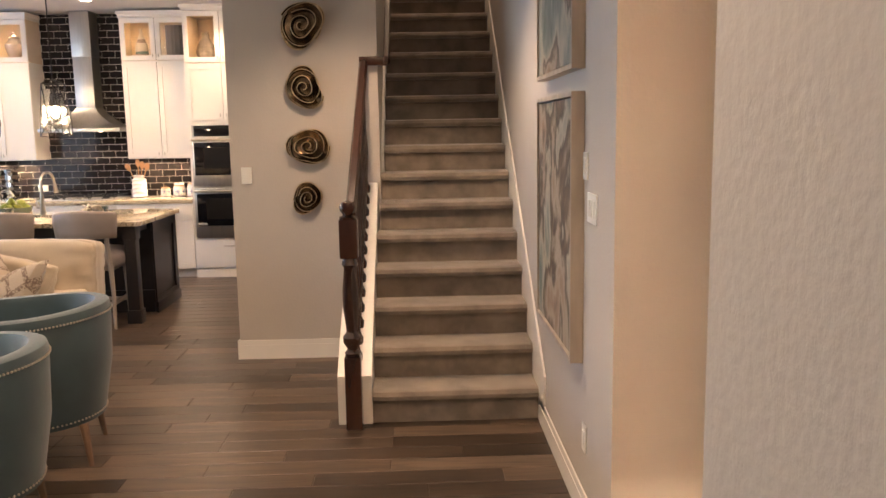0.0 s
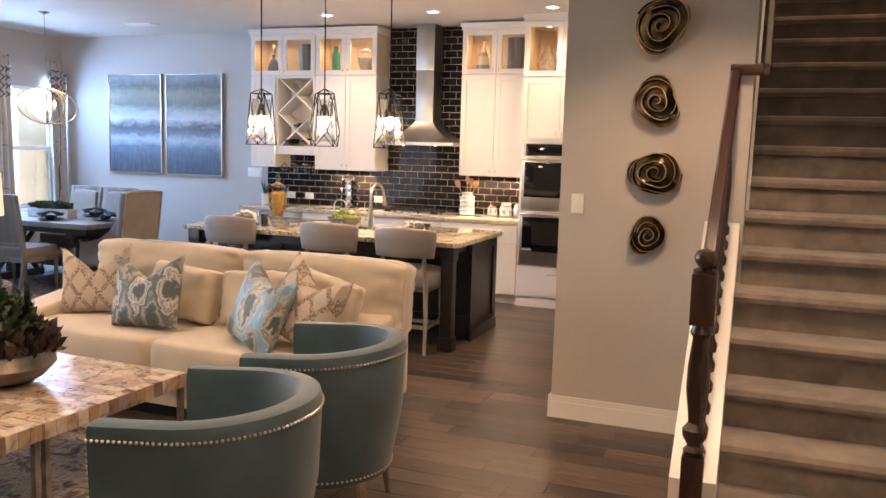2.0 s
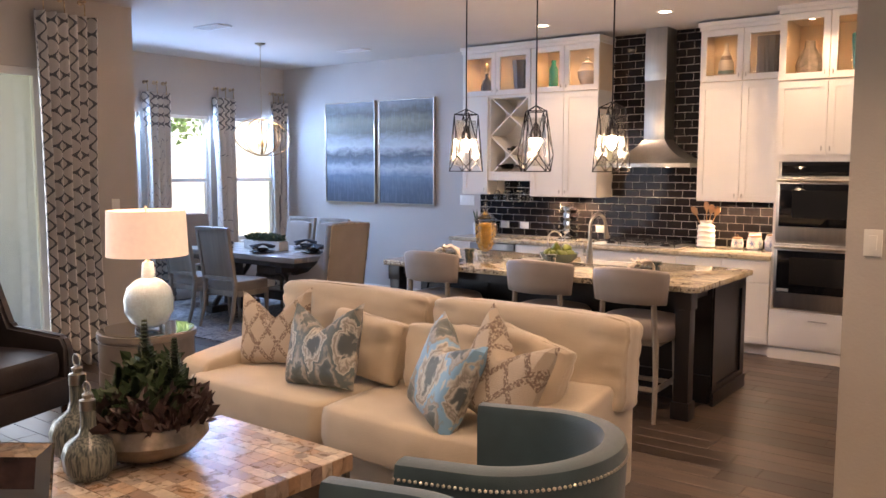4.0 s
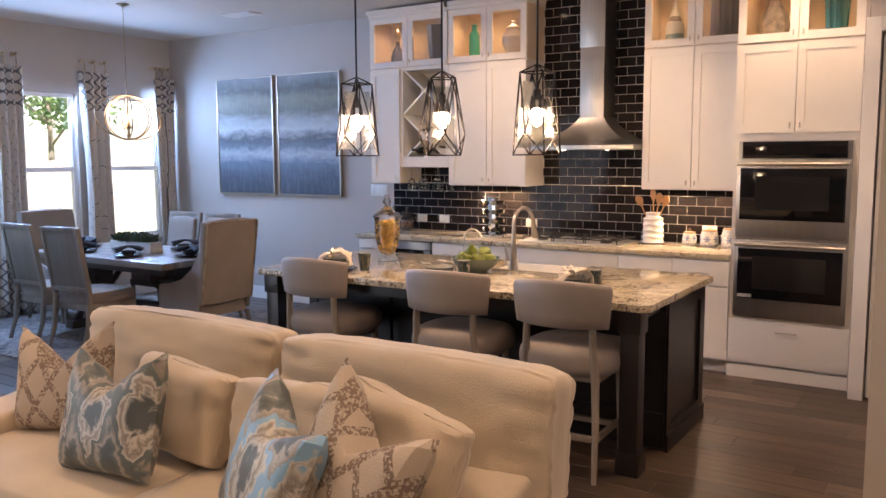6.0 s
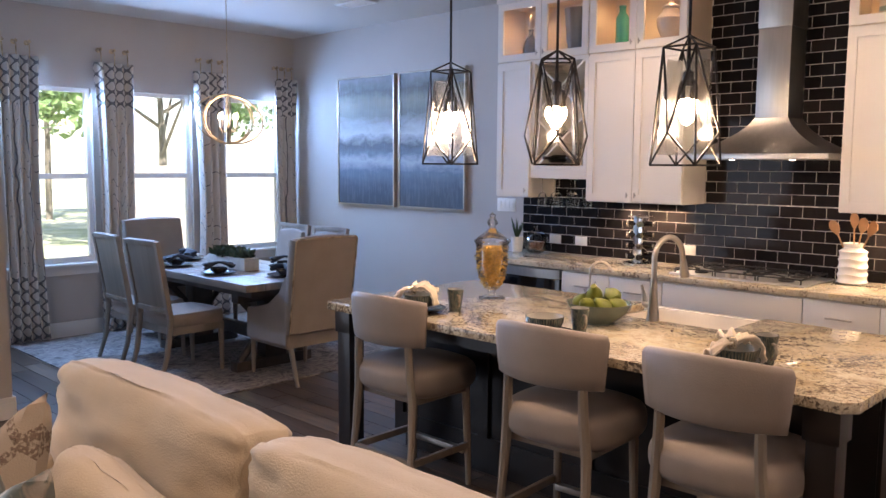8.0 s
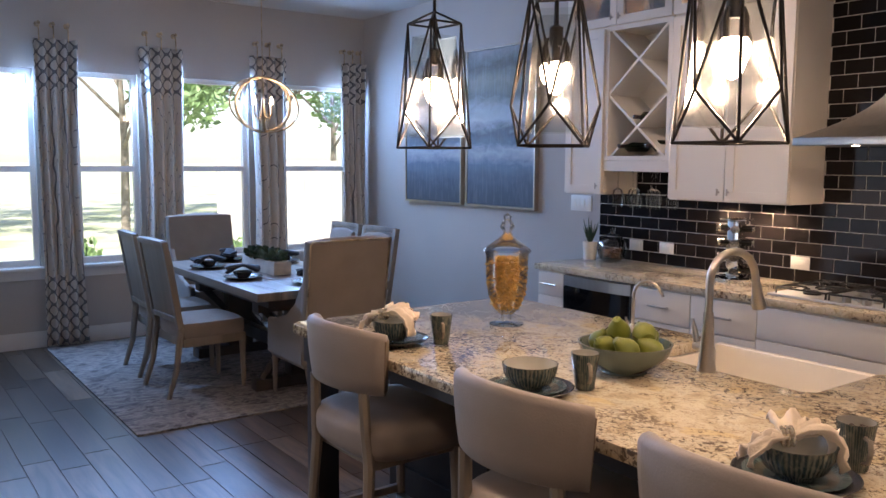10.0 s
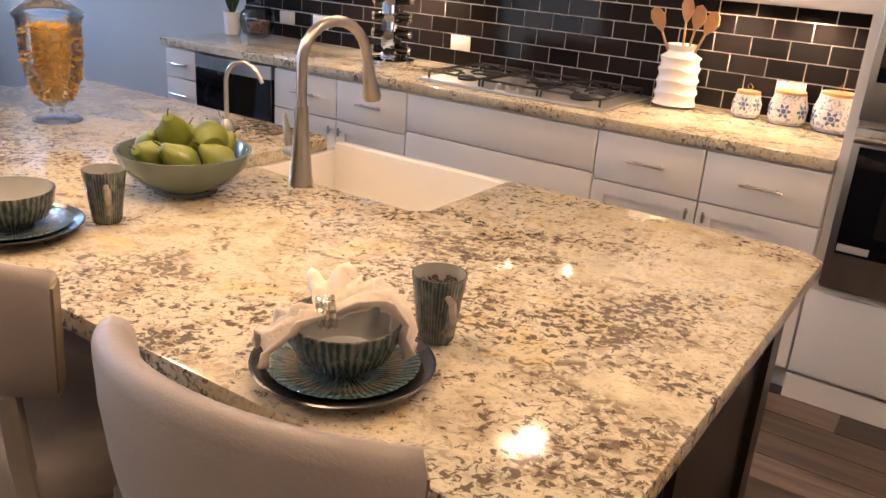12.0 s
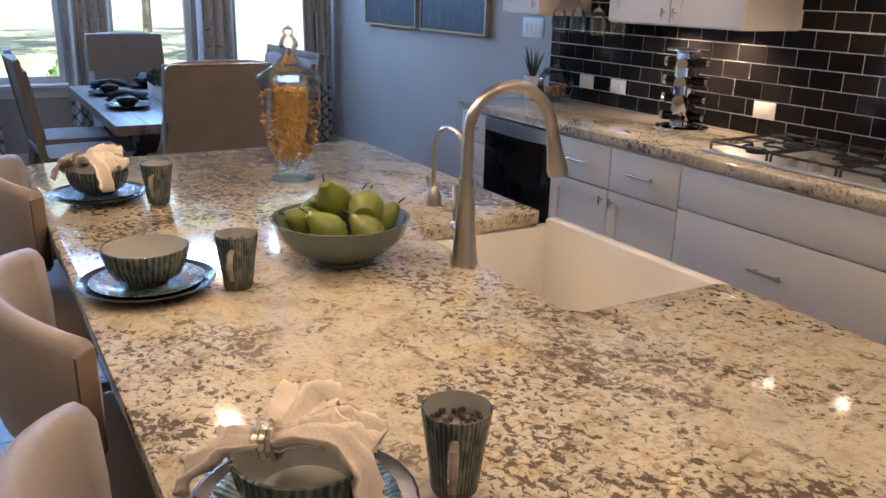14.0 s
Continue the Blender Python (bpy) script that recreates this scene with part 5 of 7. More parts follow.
def barrel_chair():
    """A round-backed chair whose front looks along -x."""
    s = thing("barrel_chair", ground(0, 0), "teal velvet barrel chair with nailhead trim and wood legs", "armchair", "teal chairs beside the coffee table")
    n = 30
    R = 0.365
    def outline(i):
        u = i / n * 2 - 1
        a = u * radians(116)
        x, y = R * math.cos(a) * 0.98, R * math.sin(a)
        if abs(a) > radians(90): y, x = math.copysign(R, a), -(abs(a) - radians(90)) / radians(26) * 0.25
        return x, y, a
    rings, nails, low = [], [], []
    bm = bmesh.new()
    for i in range(n + 1):
        x, y, a = outline(i)
        ln = math.hypot(x if abs(a) <= radians(90) else 0, y)
        nx, ny = (math.cos(a), math.sin(a)) if abs(a) <= radians(90) else (0, math.copysign(1, a))
        top = 0.80 + 0.02 * math.cos(a)
        t = 0.075
        sec = []
        for off, zz in ((-0.05, 0.22), (0.0, 0.50), (0.012, top - 0.035), (0.004, top - 0.008), (-0.02, top), (-t + 0.012, top - 0.002), (-t, top - 0.03), (-t, 0.40), (-t, 0.30)):
            sec.append(bm.verts.new((x + nx * off, y + ny * off, zz)))
        rings.append(sec)
        nails.append((x + nx * 0.014, y + ny * 0.014, top - 0.05)); low.append((x - nx * 0.043, y - ny * 0.043, 0.245))
    for a, b in zip(rings, rings[1:]):
        for j in range(9): bm.faces.new((a[j], a[(j + 1) % 9], b[(j + 1) % 9], b[j]))
    bm.faces.new(rings[0]); bm.faces.new(rings[-1][::-1])
    part("backrest", bm, TEAL, s)
    for nm, line in (("nailhead_trim", nails), ("nailhead_trim", low)):
        bm = bmesh.new()
        acc, last = 0, Vector(line[0])
        for p, q in zip(line, line[1:]):
            p, q = Vector(p), Vector(q)
            k = max(1, round((q - p).length / 0.019))
            for j in range(k):
                bmesh.ops.create_icosphere(bm, subdivisions=1, radius=0.0062, matrix=Matrix.Translation(p.lerp(q, j / k)))
        tagged(part(nm, bm, mat("aged_silver_nail", (0.62, 0.56, 0.48), 0.28, 1.0), s, "silver nailheads"), kind="stuff")
    bm = bmesh.new()
    for sy in (-1, 1):
        for k in range(26): bmesh.ops.create_icosphere(bm, subdivisions=1, radius=0.0062, matrix=Matrix.Translation((-0.257, sy * (R - 0.001), 0.25 + k * 0.02)))
    tagged(part("nailhead_trim", bm, mat("aged_silver_nail", (0.62, 0.56, 0.48), 0.28, 1.0), s, "silver nailheads"), kind="stuff")
    pts = [(outline(i)[0] * 0.83, outline(i)[1] * 0.83) for i in range(n + 1)]
    bm = prism(pts, 0.22, 0.35)
    part("seat_base", bm, TEAL, s)
    bm = prism([(p[0] * 0.97 - 0.01, p[1] * 0.93) for p in pts], 0.352, 0.47)
    bmesh.ops.bevel(bm, geom=[e for e in bm.edges if abs(e.verts[0].co.z - e.verts[1].co.z) < 1e-5], offset=0.03, segments=3, affect="EDGES", profile=0.6)
    part("seat", bm, TEAL, s)
    for x, y in ((0.23, 0.20), (0.23, -0.20), (-0.19, 0.26), (-0.19, -0.26)):
        k = 1.12
        part("leg", tube([(x * k, y * k, 0.0), (x, y, 0.22)], [0.013, 0.024], 8), mat("warm_brown_wood", (0.20, 0.12, 0.075), 0.4, vary=0.4, scale=8), s)
    return s


b0 = barrel_chair()
b0.matrix_basis = pose(-1.44, 4.42, 0, 0, 0, 12)
copy_thing(b0, pose(-1.37, 3.52, 0, 0, 0, 12))

MOSAIC = by_random("stone_mosaic", [(0.0, (0.60, 0.47, 0.35)), (0.16, (0.36, 0.22, 0.13)), (0.30, (0.64, 0.54, 0.43)), (0.44, (0.22, 0.15, 0.12)), (0.56, (0.50, 0.36, 0.25)), (0.68, (0.20, 0.16, 0.15)), (0.80, (0.66, 0.58, 0.48)), (1.0, (0.32, 0.22, 0.16))], 0.28, island=True, rv=0.2, grain=(14, 14, 14))
def coffee_table():
    s = thing("coffee_table", ground(0, 0), "square coffee table with beige stone mosaic top and metal legs", "coffee table", "pair of coffee tables")
    W = 0.455
    part("substrate", boxes((-W, W, -W, W, 0.375, 0.446)), mat("dark_mosaic_grout", (0.16, 0.12, 0.09), 0.7), s)
    bm = bmesh.new()
    n = 15
    st = 2 * W / n
    rr = random.Random(8)
    for i in range(n):
        j = 0
        while j < n:
            k = 1 if rr.random() < 0.7 or j == n - 1 else 2
            h = 0.450 + rr.uniform(-0.0005, 0.0005)
            box(bm, -W + j * st + 0.0008, -W + (j + k) * st - 0.0008, -W + i * st + 0.0008, -W + (i + 1) * st - 0.0008, 0.446, h)
            j += k
    for i in range(n):
        for sgn in (-1, 1):
            a, b = -W + i * st + 0.0008, -W + (i + 1) * st - 0.0008
            box(bm, a, b, sgn * (W + 0.0005), sgn * (W + 0.004), 0.378, 0.448); box(bm, sgn * (W + 0.0005), sgn * (W + 0.004), a, b, 0.378, 0.448)
    tagged(part("mosaic", bm, MOSAIC, s, "beige and brown stone mosaic", smooth=False), kind="stuff")
    for x in (-W + 0.02, W - 0.02):
        for y in (-W + 0.02, W - 0.02): part("leg", boxes((x - 0.013, x + 0.013, y - 0.013, y + 0.013, 0.012, 0.374)), SILVER, s)
    for y in (-W + 0.02, W - 0.02): part("stretcher", boxes((-W + 0.034, W - 0.034, y - 0.01, y + 0.01, 0.03, 0.05)), SILVER, s)
    for x in (-W + 0.02, W - 0.02): part("stretcher", boxes((x - 0.01, x + 0.01, -W + 0.034, W - 0.034, 0.03, 0.05)), SILVER, s)
    return s


ct = coffee_table()
ct.matrix_basis = pose(-2.885, 4.24, 0, 0, 0, -1)
copy_thing(ct, pose(-2.91, 3.325, 0, 0, 0, -1))

pl = thing("planter", Matrix.Translation((-3.09, 4.15, 0.452)) @ Matrix.Diagonal((1.12, 1.12, 1.1, 1)), "hammered silver bowl planter full of green and purple succulents", "planter")
part("bowl", lathe([(0.09, 0), (0.16, 0.03), (0.215, 0.09), (0.20, 0.15), (0.19, 0.155), (0.19, 0.14), (0.12, 0.12), (0.001, 0.12)], 32), SILVER, pl)
bm = bmesh.new(); rn = random.Random(2)
leaves(bm, (0.02, 0, 0.17), 800, 0.22, 0.22, 0.08, 0.075, rn)
tagged(part("foliage", bm, LEAF2, pl, "purple succulent leaves", smooth=False), kind="stuff")
bm = bmesh.new()
for cx, cy, h in ((-0.02, 0.0, 0.40), (0.08, 0.06, 0.33), (-0.10, 0.05, 0.26), (0.05, -0.09, 0.20), (-0.07, -0.08, 0.22)):
    for k in range(26):
        z = 0.14 + h * k / 26
        for j in range(9):
            a = j * 0.698 + k * 0.6
            L = 0.085 * (1.15 - k / 26)
            d = Vector((math.cos(a), math.sin(a), 0.65)).normalized()
            p = Vector((cx, cy, z)); s_ = d.cross(Vector((0, 0, 1))).normalized() * 0.013
            v = [bm.verts.new(q) for q in (p - s_, p + s_, p + d * L)]
            bm.faces.new(v)
leaves(bm, (-0.02, 0, 0.18), 700, 0.19, 0.19, 0.10, 0.07, rn); leaves(bm, (-0.02, 0.02, 0.28), 300, 0.11, 0.11, 0.12, 0.06, rn)
tagged(part("foliage", bm, LEAF, pl, "green succulent spikes", smooth=False), kind="stuff")

for x, y, k, lab in ((-3.07, 3.86, 1.0, "small ribbed teal ceramic bottle with a metal stopper"), (-3.32, 3.96, 1.15, "taller ribbed teal ceramic bottle with a looped stopper")):
    v = thing("ceramic_bottle", Matrix.Translation((x, y, 0.452)) @ Matrix.Diagonal((k * 1.3, k * 1.3, k * 1.12, 1)), lab, "vase", "bottles on the coffee table")
    part("body", lathe([(0.05, 0), (0.072, 0.03), (0.078, 0.09), (0.066, 0.13), (0.03, 0.16), (0.022, 0.19), (0.022, 0.25), (0.018, 0.25)], 24, wob=0.03, flute=12), TEALCER, v)
    part("stopper", lathe([(0.024, 0.245), (0.024, 0.28), (0.012, 0.285), (0.016, 0.30), (0.001, 0.31)], 14), NICKEL, v)
    part("ring", tube([(0.02 * math.cos(a), 0, 0.325 + 0.02 * math.sin(a)) for a in [math.pi * j / 6 for j in range(12)]], 0.0025, 5, closed=True), NICKEL, v)
pf = thing("picture_frame", pose(-3.05, 3.54, 0.452, -12, 0, 36) @ Matrix.Diagonal((1.12, 1, 1.05, 1)), "small silver photo frame on a stone mosaic table", "picture frame")
MIR = mat("bevelled_mirror", (0.62, 0.58, 0.52), 0.04, 1.0)
bm = boxes((-0.13, 0.13, -0.012, -0.006, 0.0, 0.21))
part("backing", bm, BLACKMETAL, pf, m=Matrix.Translation((0, 0.01, 0)))
bm = bmesh.new()
o = [(-0.13, 0), (0.13, 0), (0.13, 0.21), (-0.13, 0.21)]; q = [(-0.075, 0.05), (0.075, 0.05), (0.075, 0.16), (-0.075, 0.16)]
va = [bm.verts.new((x, -0.018, z)) for x, z in o]; vb = [bm.verts.new((x, -0.006, z)) for x, z in q]
for j in range(4): bm.faces.new((va[j], va[(j + 1) % 4], vb[(j + 1) % 4], vb[j]))
vc = [bm.verts.new((x, 0.0, z)) for x, z in o]
for j in range(4): bm.faces.new((va[j], vc[j], vc[(j + 1) % 4], va[(j + 1) % 4]))
part("bevel", bm, MIR, pf, smooth=False)
part("photo", boxes((-0.075, 0.075, -0.005, -0.003, 0.05, 0.16)), mat("dark_photo", (0.05, 0.03, 0.03), 0.2, vary=0.7, scale=9), pf, "dark brown photo")

et = thing("end_table", ground(-4.62, 5.15), "round taupe drum side table with drawers and silver top", "side table")
EW = mat("taupe_table_lacquer", (0.24, 0.20, 0.17), 0.4, vary=0.25, scale=6)
part("body", lathe([(0.30, 0.0), (0.30, 0.05), (0.285, 0.055), (0.285, 0.62), (0.30, 0.625), (0.30, 0.66), (0.001, 0.66)], 40), EW, et)
for z in (0.08, 0.26, 0.44):
    bm = bmesh.new()
    rr = [[bm.verts.new((r * math.cos(a), r * math.sin(a), zz)) for r, zz in ((0.284, z), (0.291, z), (0.291, z + 0.165), (0.284, z + 0.165))] for a in [radians(-150 + k * 10) for k in range(13)]]
    for a, b in zip(rr, rr[1:]):
        for j in range(4): bm.faces.new((a[j], a[(j + 1) % 4], b[(j + 1) % 4], b[j]))
    bm.faces.new(rr[0]); bm.faces.new(rr[-1][::-1])
    part("drawer", bm, EW, et)
part("top", lathe([(0.285, 0.661), (0.285, 0.668), (0.001, 0.668)], 40), MIR, et, "mirrored silver top")
tl = thing("table_lamp", Matrix.Translation((-4.56, 5.13, 0.669)), "pale blue textured glass table lamp with lit linen drum shade", "table lamp")
part("base", lathe([(0.09, 0), (0.09, 0.02), (0.06, 0.022)], 28), GLASS, tl, "clear acrylic foot")
part("body", lathe([(0.06, 0.022), (0.11, 0.05), (0.148, 0.12), (0.15, 0.20), (0.13, 0.27), (0.08, 0.315), (0.042, 0.33), (0.036, 0.42), (0.03, 0.43)], 32), mat("pale_blue_speckled_glass", (0.54, 0.70, 0.78), 0.22, vary=0.12, scale=60, bump=0.35, bscale=90, coat=0.5), tl)
part("neck", lathe([(0.018, 0.43), (0.012, 0.45), (0.012, 0.52), (0.03, 0.53), (0.001, 0.54)], 14), NICKEL, tl)
bm = lathe([(0.245, 0.47), (0.235, 0.75), (0.232, 0.75), (0.242, 0.47)], 40, caps=(False, False))
part("shade", bm, SHADE, tl)
part("bulb", lathe([(0.001, 0.54), (0.03, 0.57), (0.03, 0.61), (0.001, 0.64)], 14), BULB, tl)
part("finial", tube([(0, 0, 0.60), (0, 0, 0.78)], [0.003, 0.008], 8), NICKEL, tl)
lamp("table_lamp_light", "POINT", pose(-4.56, 5.13, 1.26), 6.5, WARM, radius=0.06)

wc = thing("wingback_chair", pose(-5.22, 4.42, 0, 0, 0, -72), "dark brown leather wingback chair by the patio window", "armchair")
DL = mat("dark_brown_leather", (0.035, 0.028, 0.028), 0.45, vary=0.4, scale=7, bump=0.3, bscale=60)
part("seat", cushion(0.60, 0.62, 0.18, 0.2, 8, 0.25, 9), DL, wc, m=Matrix.Translation((0, 0.03, 0.45)))
part("base", boxes((-0.36, 0.36, -0.34, 0.34, 0.18, 0.36), bev=0.03), DL, wc)
part("backrest", cushion(0.68, 0.16, 0.86, 0.12, 8, 0.2, 3), DL, wc, m=Matrix.Translation((0, -0.32, 0.72)) @ Matrix.Rotation(radians(8), 4, "X"))
for sx in (-1, 1):
    bm = prism([(-0.38, 0.2), (-0.42, 1.12), (-0.30, 1.10), (-0.20, 0.85), (-0.12, 0.66), (0.30, 0.62), (0.34, 0.55), (0.34, 0.2)], sx * 0.30, sx * 0.38, axis="x")
    bmesh.ops.bevel(bm, geom=bm.edges[:], offset=0.02, segments=3, affect="EDGES")
    part("wing_arm", bm, DL, wc)
    for sy in (-0.30, 0.30): part("leg", tube([(sx * 0.32, sy, 0), (sx * 0.31, sy, 0.19)], [0.015, 0.025], 8), DARKWOOD, wc)


# ---- curtains ----
def curtain(x, y0, y1, ztop, zbot, material, label, folds, amp=0.035, hooks=3, seed=0, flare=0.08):
    c = thing("curtain", Matrix.Translation((x, 0, 0)), label, "curtain", "window curtains")
    bm = bmesh.new()
    nu, nz = folds * 8, 14
    g = []
    for k in range(nz + 1):
        t = k / nz
        row = []
        for i in range(nu + 1):
            u = i / nu
            mid = (y0 + y1) / 2
            wdt = (y1 - y0) * (1 - flare * math.sin(math.pi * t) * 1.6)
            yy = mid + (u - 0.5) * wdt + 0.008 * math.sin(6 * t + seed)
            xx = amp * math.sin(2 * math.pi * folds * u + seed + 0.5 * t) + 0.008 * math.sin(9 * u + 4 * t)
            row.append(bm.verts.new((xx, yy, zbot + (ztop - zbot) * t)))
        g.append(row)
    for a, b in zip(g, g[1:]):
        for i in range(nu): bm.faces.new((a[i], a[i + 1], b[i + 1], b[i]))
    ob = part("panel", bm, material, c)
    sm = ob.modifiers.new("thick", "SOLIDIFY")
    sm.thickness = 0.004
    for h in range(hooks):
        yy = y0 + (y1 - y0) * (h + 0.5) / hooks if hooks > 1 else y0
        bm = lathe([(0.024, 0.0), (0.024, 0.008), (0.001, 0.014)], 12)
        bmesh.ops.transform(bm, matrix=pose(-0.07, yy, ztop + 0.12, 0, 90, 0), verts=bm.verts)
        tube([(-0.07, yy, ztop + 0.12), (-0.03, yy, ztop + 0.12), (0.0, yy, ztop + 0.09), (0.0, yy, ztop - 0.02)], 0.006, 6, bm=bm)
        lathe([(0.012, ztop + 0.11), (0.018, ztop + 0.125), (0.001, ztop + 0.145)], 8, (0, yy), bm=bm)
        part("hook", bm, BRONZE, c)
    return c


LC = "white and charcoal patterned curtain panel hung beside a window"
for i, (a, b) in enumerate(((6.46, 6.66), (7.14, 7.48), (8.00, 8.39), (9.04, 9.42), (10.0, 10.29))):
    curtain(-8.90, a, b, 2.60, 0.02, CURT, LC, 4, seed=i * 1.7)
curtain(-6.55, 5.50, 6.02, 2.92, 0.02, DRAPE, "tall lattice patterned drape beside the patio door", 6, 0.04, seed=2)

# ---- pictures and wall things ----
for n, (a, b) in enumerate(((-8.14, -7.235), (-7.165, -6.26))):
    p = thing("painting", Matrix.Translation((a, BW - 0.001, 1.22)), "large blue grey abstract seascape painting in a thin silver frame", "painting", "pair of paintings")
    W_, H_ = b - a, 1.345
    part("frame", boxes((0, 0.014, -0.045, 0, 0, H_), (W_ - 0.014, W_, -0.045, 0, 0, H_), (0.014, W_ - 0.014, -0.045, 0, 0, 0.014), (0.014, W_ - 0.014, -0.045, 0, H_ - 0.014, H_)), mat("champagne_frame", (0.50, 0.42, 0.33), 0.35, 0.7, vary=0.2, scale=9), p)
    part("canvas", boxes((0.018, W_ - 0.018, -0.038, -0.004, 0.018, H_ - 0.018)), seascape(2.0 + 5 * n), p)
for n, (z0, z1, ya, yb) in enumerate(((0.68, 1.81, 3.56, 4.53), (1.90, 3.03, 3.56, 4.53))):
    p = thing("canvas_art", Matrix.Translation((1.229, ya, z0)), "abstract teal and brown canvas in a pale wood floater frame", "painting", "art on the stair wall")
    W_, H_ = yb - ya, z1 - z0
    part("frame", boxes((-0.055, 0, 0, 0.02, 0, H_), (-0.055, 0, W_ - 0.02, W_, 0, H_), (-0.055, 0, 0.02, W_ - 0.02, 0, 0.02), (-0.055, 0, 0.02, W_ - 0.02, H_ - 0.02, H_)), mat("pale_wood_frame", (0.50, 0.42, 0.34), 0.5, vary=0.3, scale=10, stretch=(1, 1, 0.2)), p)
    part("canvas", boxes((-0.045, -0.002, 0.026, W_ - 0.026, 0.026, H_ - 0.026)), abstract_art(1.3 + 3 * n), p)


def rose(x, z, r, seed, ang):
    m = pose(x, 6.178, z, 90, 0, 0) @ Matrix.Rotation(ang, 4, "Z")
    t = thing("rose_wall_sculpture", m, "antique bronze metal rose sculpture on greige wall", "wall sculpture", "metal roses on the wall")
    n = 48
    def edge(a): return 0.86 + 0.13 * math.sin(a * 2 + seed) + 0.07 * math.sin(3 * a + 2 * seed)
    bm = bmesh.new()
    c = bm.verts.new((0, 0, 0.004))
    A = [2 * math.pi * i / n for i in range(n)]
    mid = [bm.verts.new((r * 0.7 * edge(a) * math.cos(a), r * 0.7 * edge(a) * math.sin(a), 0.010)) for a in A]
    ring = [bm.verts.new((r * 1.06 * edge(a) * math.cos(a), r * 1.06 * edge(a) * math.sin(a), 0.034 + 0.008 * math.sin(2 * a))) for a in A]
    low = [bm.verts.new((v.co.x * 0.97, v.co.y * 0.97, 0.001)) for v in ring]
    for i in range(n):
        q = (i + 1) % n
        bm.faces.new((c, mid[i], mid[q])); bm.faces.new((mid[i], ring[i], ring[q], mid[q])); bm.faces.new((ring[i], low[i], low[q], ring[q]))
    part("backing", bm, DKBRONZE, t)
    part("rim", tube([(r * 1.06 * edge(a) * math.cos(a), r * 1.06 * edge(a) * math.sin(a), 0.035 + 0.008 * math.sin(2 * a)) for a in A], 0.0032, 6, closed=True), BRONZE, t)
    def ribbon(nm, r0, r1, turns, ph, h0, h1):
        k = int(40 * turns)
        pts, bm = [], bmesh.new()
        g = []
        for i in range(k + 1):
            f = i / k
            a = 2 * math.pi * turns * f + ph
            rr = (r0 + (r1 - r0) * f) * (1 + (edge(a) - 0.86) * f * 1.1)
            h = h0 + (h1 - h0) * f
            pts.append(((rr + 0.004) * math.cos(a), (rr + 0.004) * math.sin(a), h))
            g.append([bm.verts.new(((rr + d) * math.cos(a), (rr + d) * math.sin(a), z)) for d, z in ((-0.008, 0.004), (0.004, h), (0.001, h), (-0.011, 0.004))])
        for a, b in zip(g, g[1:]):
            for q in range(4): bm.faces.new((a[q], a[(q + 1) % 4], b[(q + 1) % 4], b[q]))
        ob = part(nm, bm, DKBRONZE, t)
        part("petal_edge", tube(pts, 0.0030 if r > 0.12 else 0.0025, 6), BRONZE, ob)
    ribbon("spiral_petal", 0.010, r * 0.66, 2.1, seed, 0.075, 0.055)
    ribbon("outer_petal", r * 0.74, r * 0.88, 0.8, seed + 0.8, 0.05, 0.04)
    ribbon("outer_petal", r * 0.84, r * 0.98, 0.55, seed + 3.9, 0.045, 0.038)


rose(-0.24, 2.40, 0.165, 1.0, 0.6)
rose(-0.24, 1.97, 0.145, 2.4, 2.4)
rose(-0.225, 1.56, 0.145, 4.0, 1.2)
rose(-0.245, 1.19, 0.115, 5.5, 3.0)


def plate_sw(name, m, w, h, label, cat, rocker=1):
    t = thing(name, m, label, cat)
    part("cover", boxes((-w / 2, w / 2, -0.006, 0, -h / 2, h / 2), bev=0.002), PLASTIC, t)
    for k in range(rocker):
        c = (k - (rocker - 1) / 2) * 0.046
        part("rocker", boxes((c - 0.016, c + 0.016, -0.010, -0.0062, -0.033, 0.033), bev=0.0015), PLASTIC, t)


plate_sw("light_switch", Matrix.Translation((-0.68, 6.179, 1.357)), 0.075, 0.118, "white light switch on greige wall", "light switch")
plate_sw("light_switch", pose(1.229, 3.39, 1.35, 0, 0, -90), 0.165, 0.118, "white three gang light switch on greige wall", "light switch", 3)
plate_sw("thermostat", pose(1.229, 3.52, 1.51, 0, 0, -90), 0.08, 0.11, "small white wall thermostat on greige wall", "thermostat")
plate_sw("wall_outlet", pose(1.229, 3.51, 0.37, 0, 0, -90), 0.075, 0.118, "white wall outlet on greige wall", "outlet")
plate_sw("light_switch", Matrix.Translation((-5.78, BW - 0.001, 1.30)), 0.21, 0.118, "white four gang light switch on greige wall", "light switch", 4)
plate_sw("light_switch", pose(LX + 0.001, 6.22, 1.35, 0, 0, 90), 0.075, 0.118, "white light switch near the drape", "light switch")
for x in (-3.995, -4.962, -5.227, -2.36): plate_sw("wall_outlet", pose(x, BW - 0.0085, 1.03, 0, 90, 0), 0.075, 0.118, "white outlet on black backsplash tile", "outlet")

# ---- lamps ----
def can_light(x, y, power):
    c = thing("recessed_light", Matrix.Translation((x, y, CH)), "lit white recessed ceiling light, added as fill outside the back counter row", "ceiling light", "recessed ceiling lights")
    part("trim_ring", lathe([(0.075, -0.001), (0.075, -0.006), (0.055, -0.008), (0.053, -0.003)], 28), TRIM, c)
    part("lens", lathe([(0.001, -0.0035), (0.053, -0.0035), (0.053, -0.001)], 24), LENS, c)
    lamp("recessed_and_fill_lamp", "SPOT", pose(x, y, CH - 0.02), power, WARM, radius=0.05, spot=125)


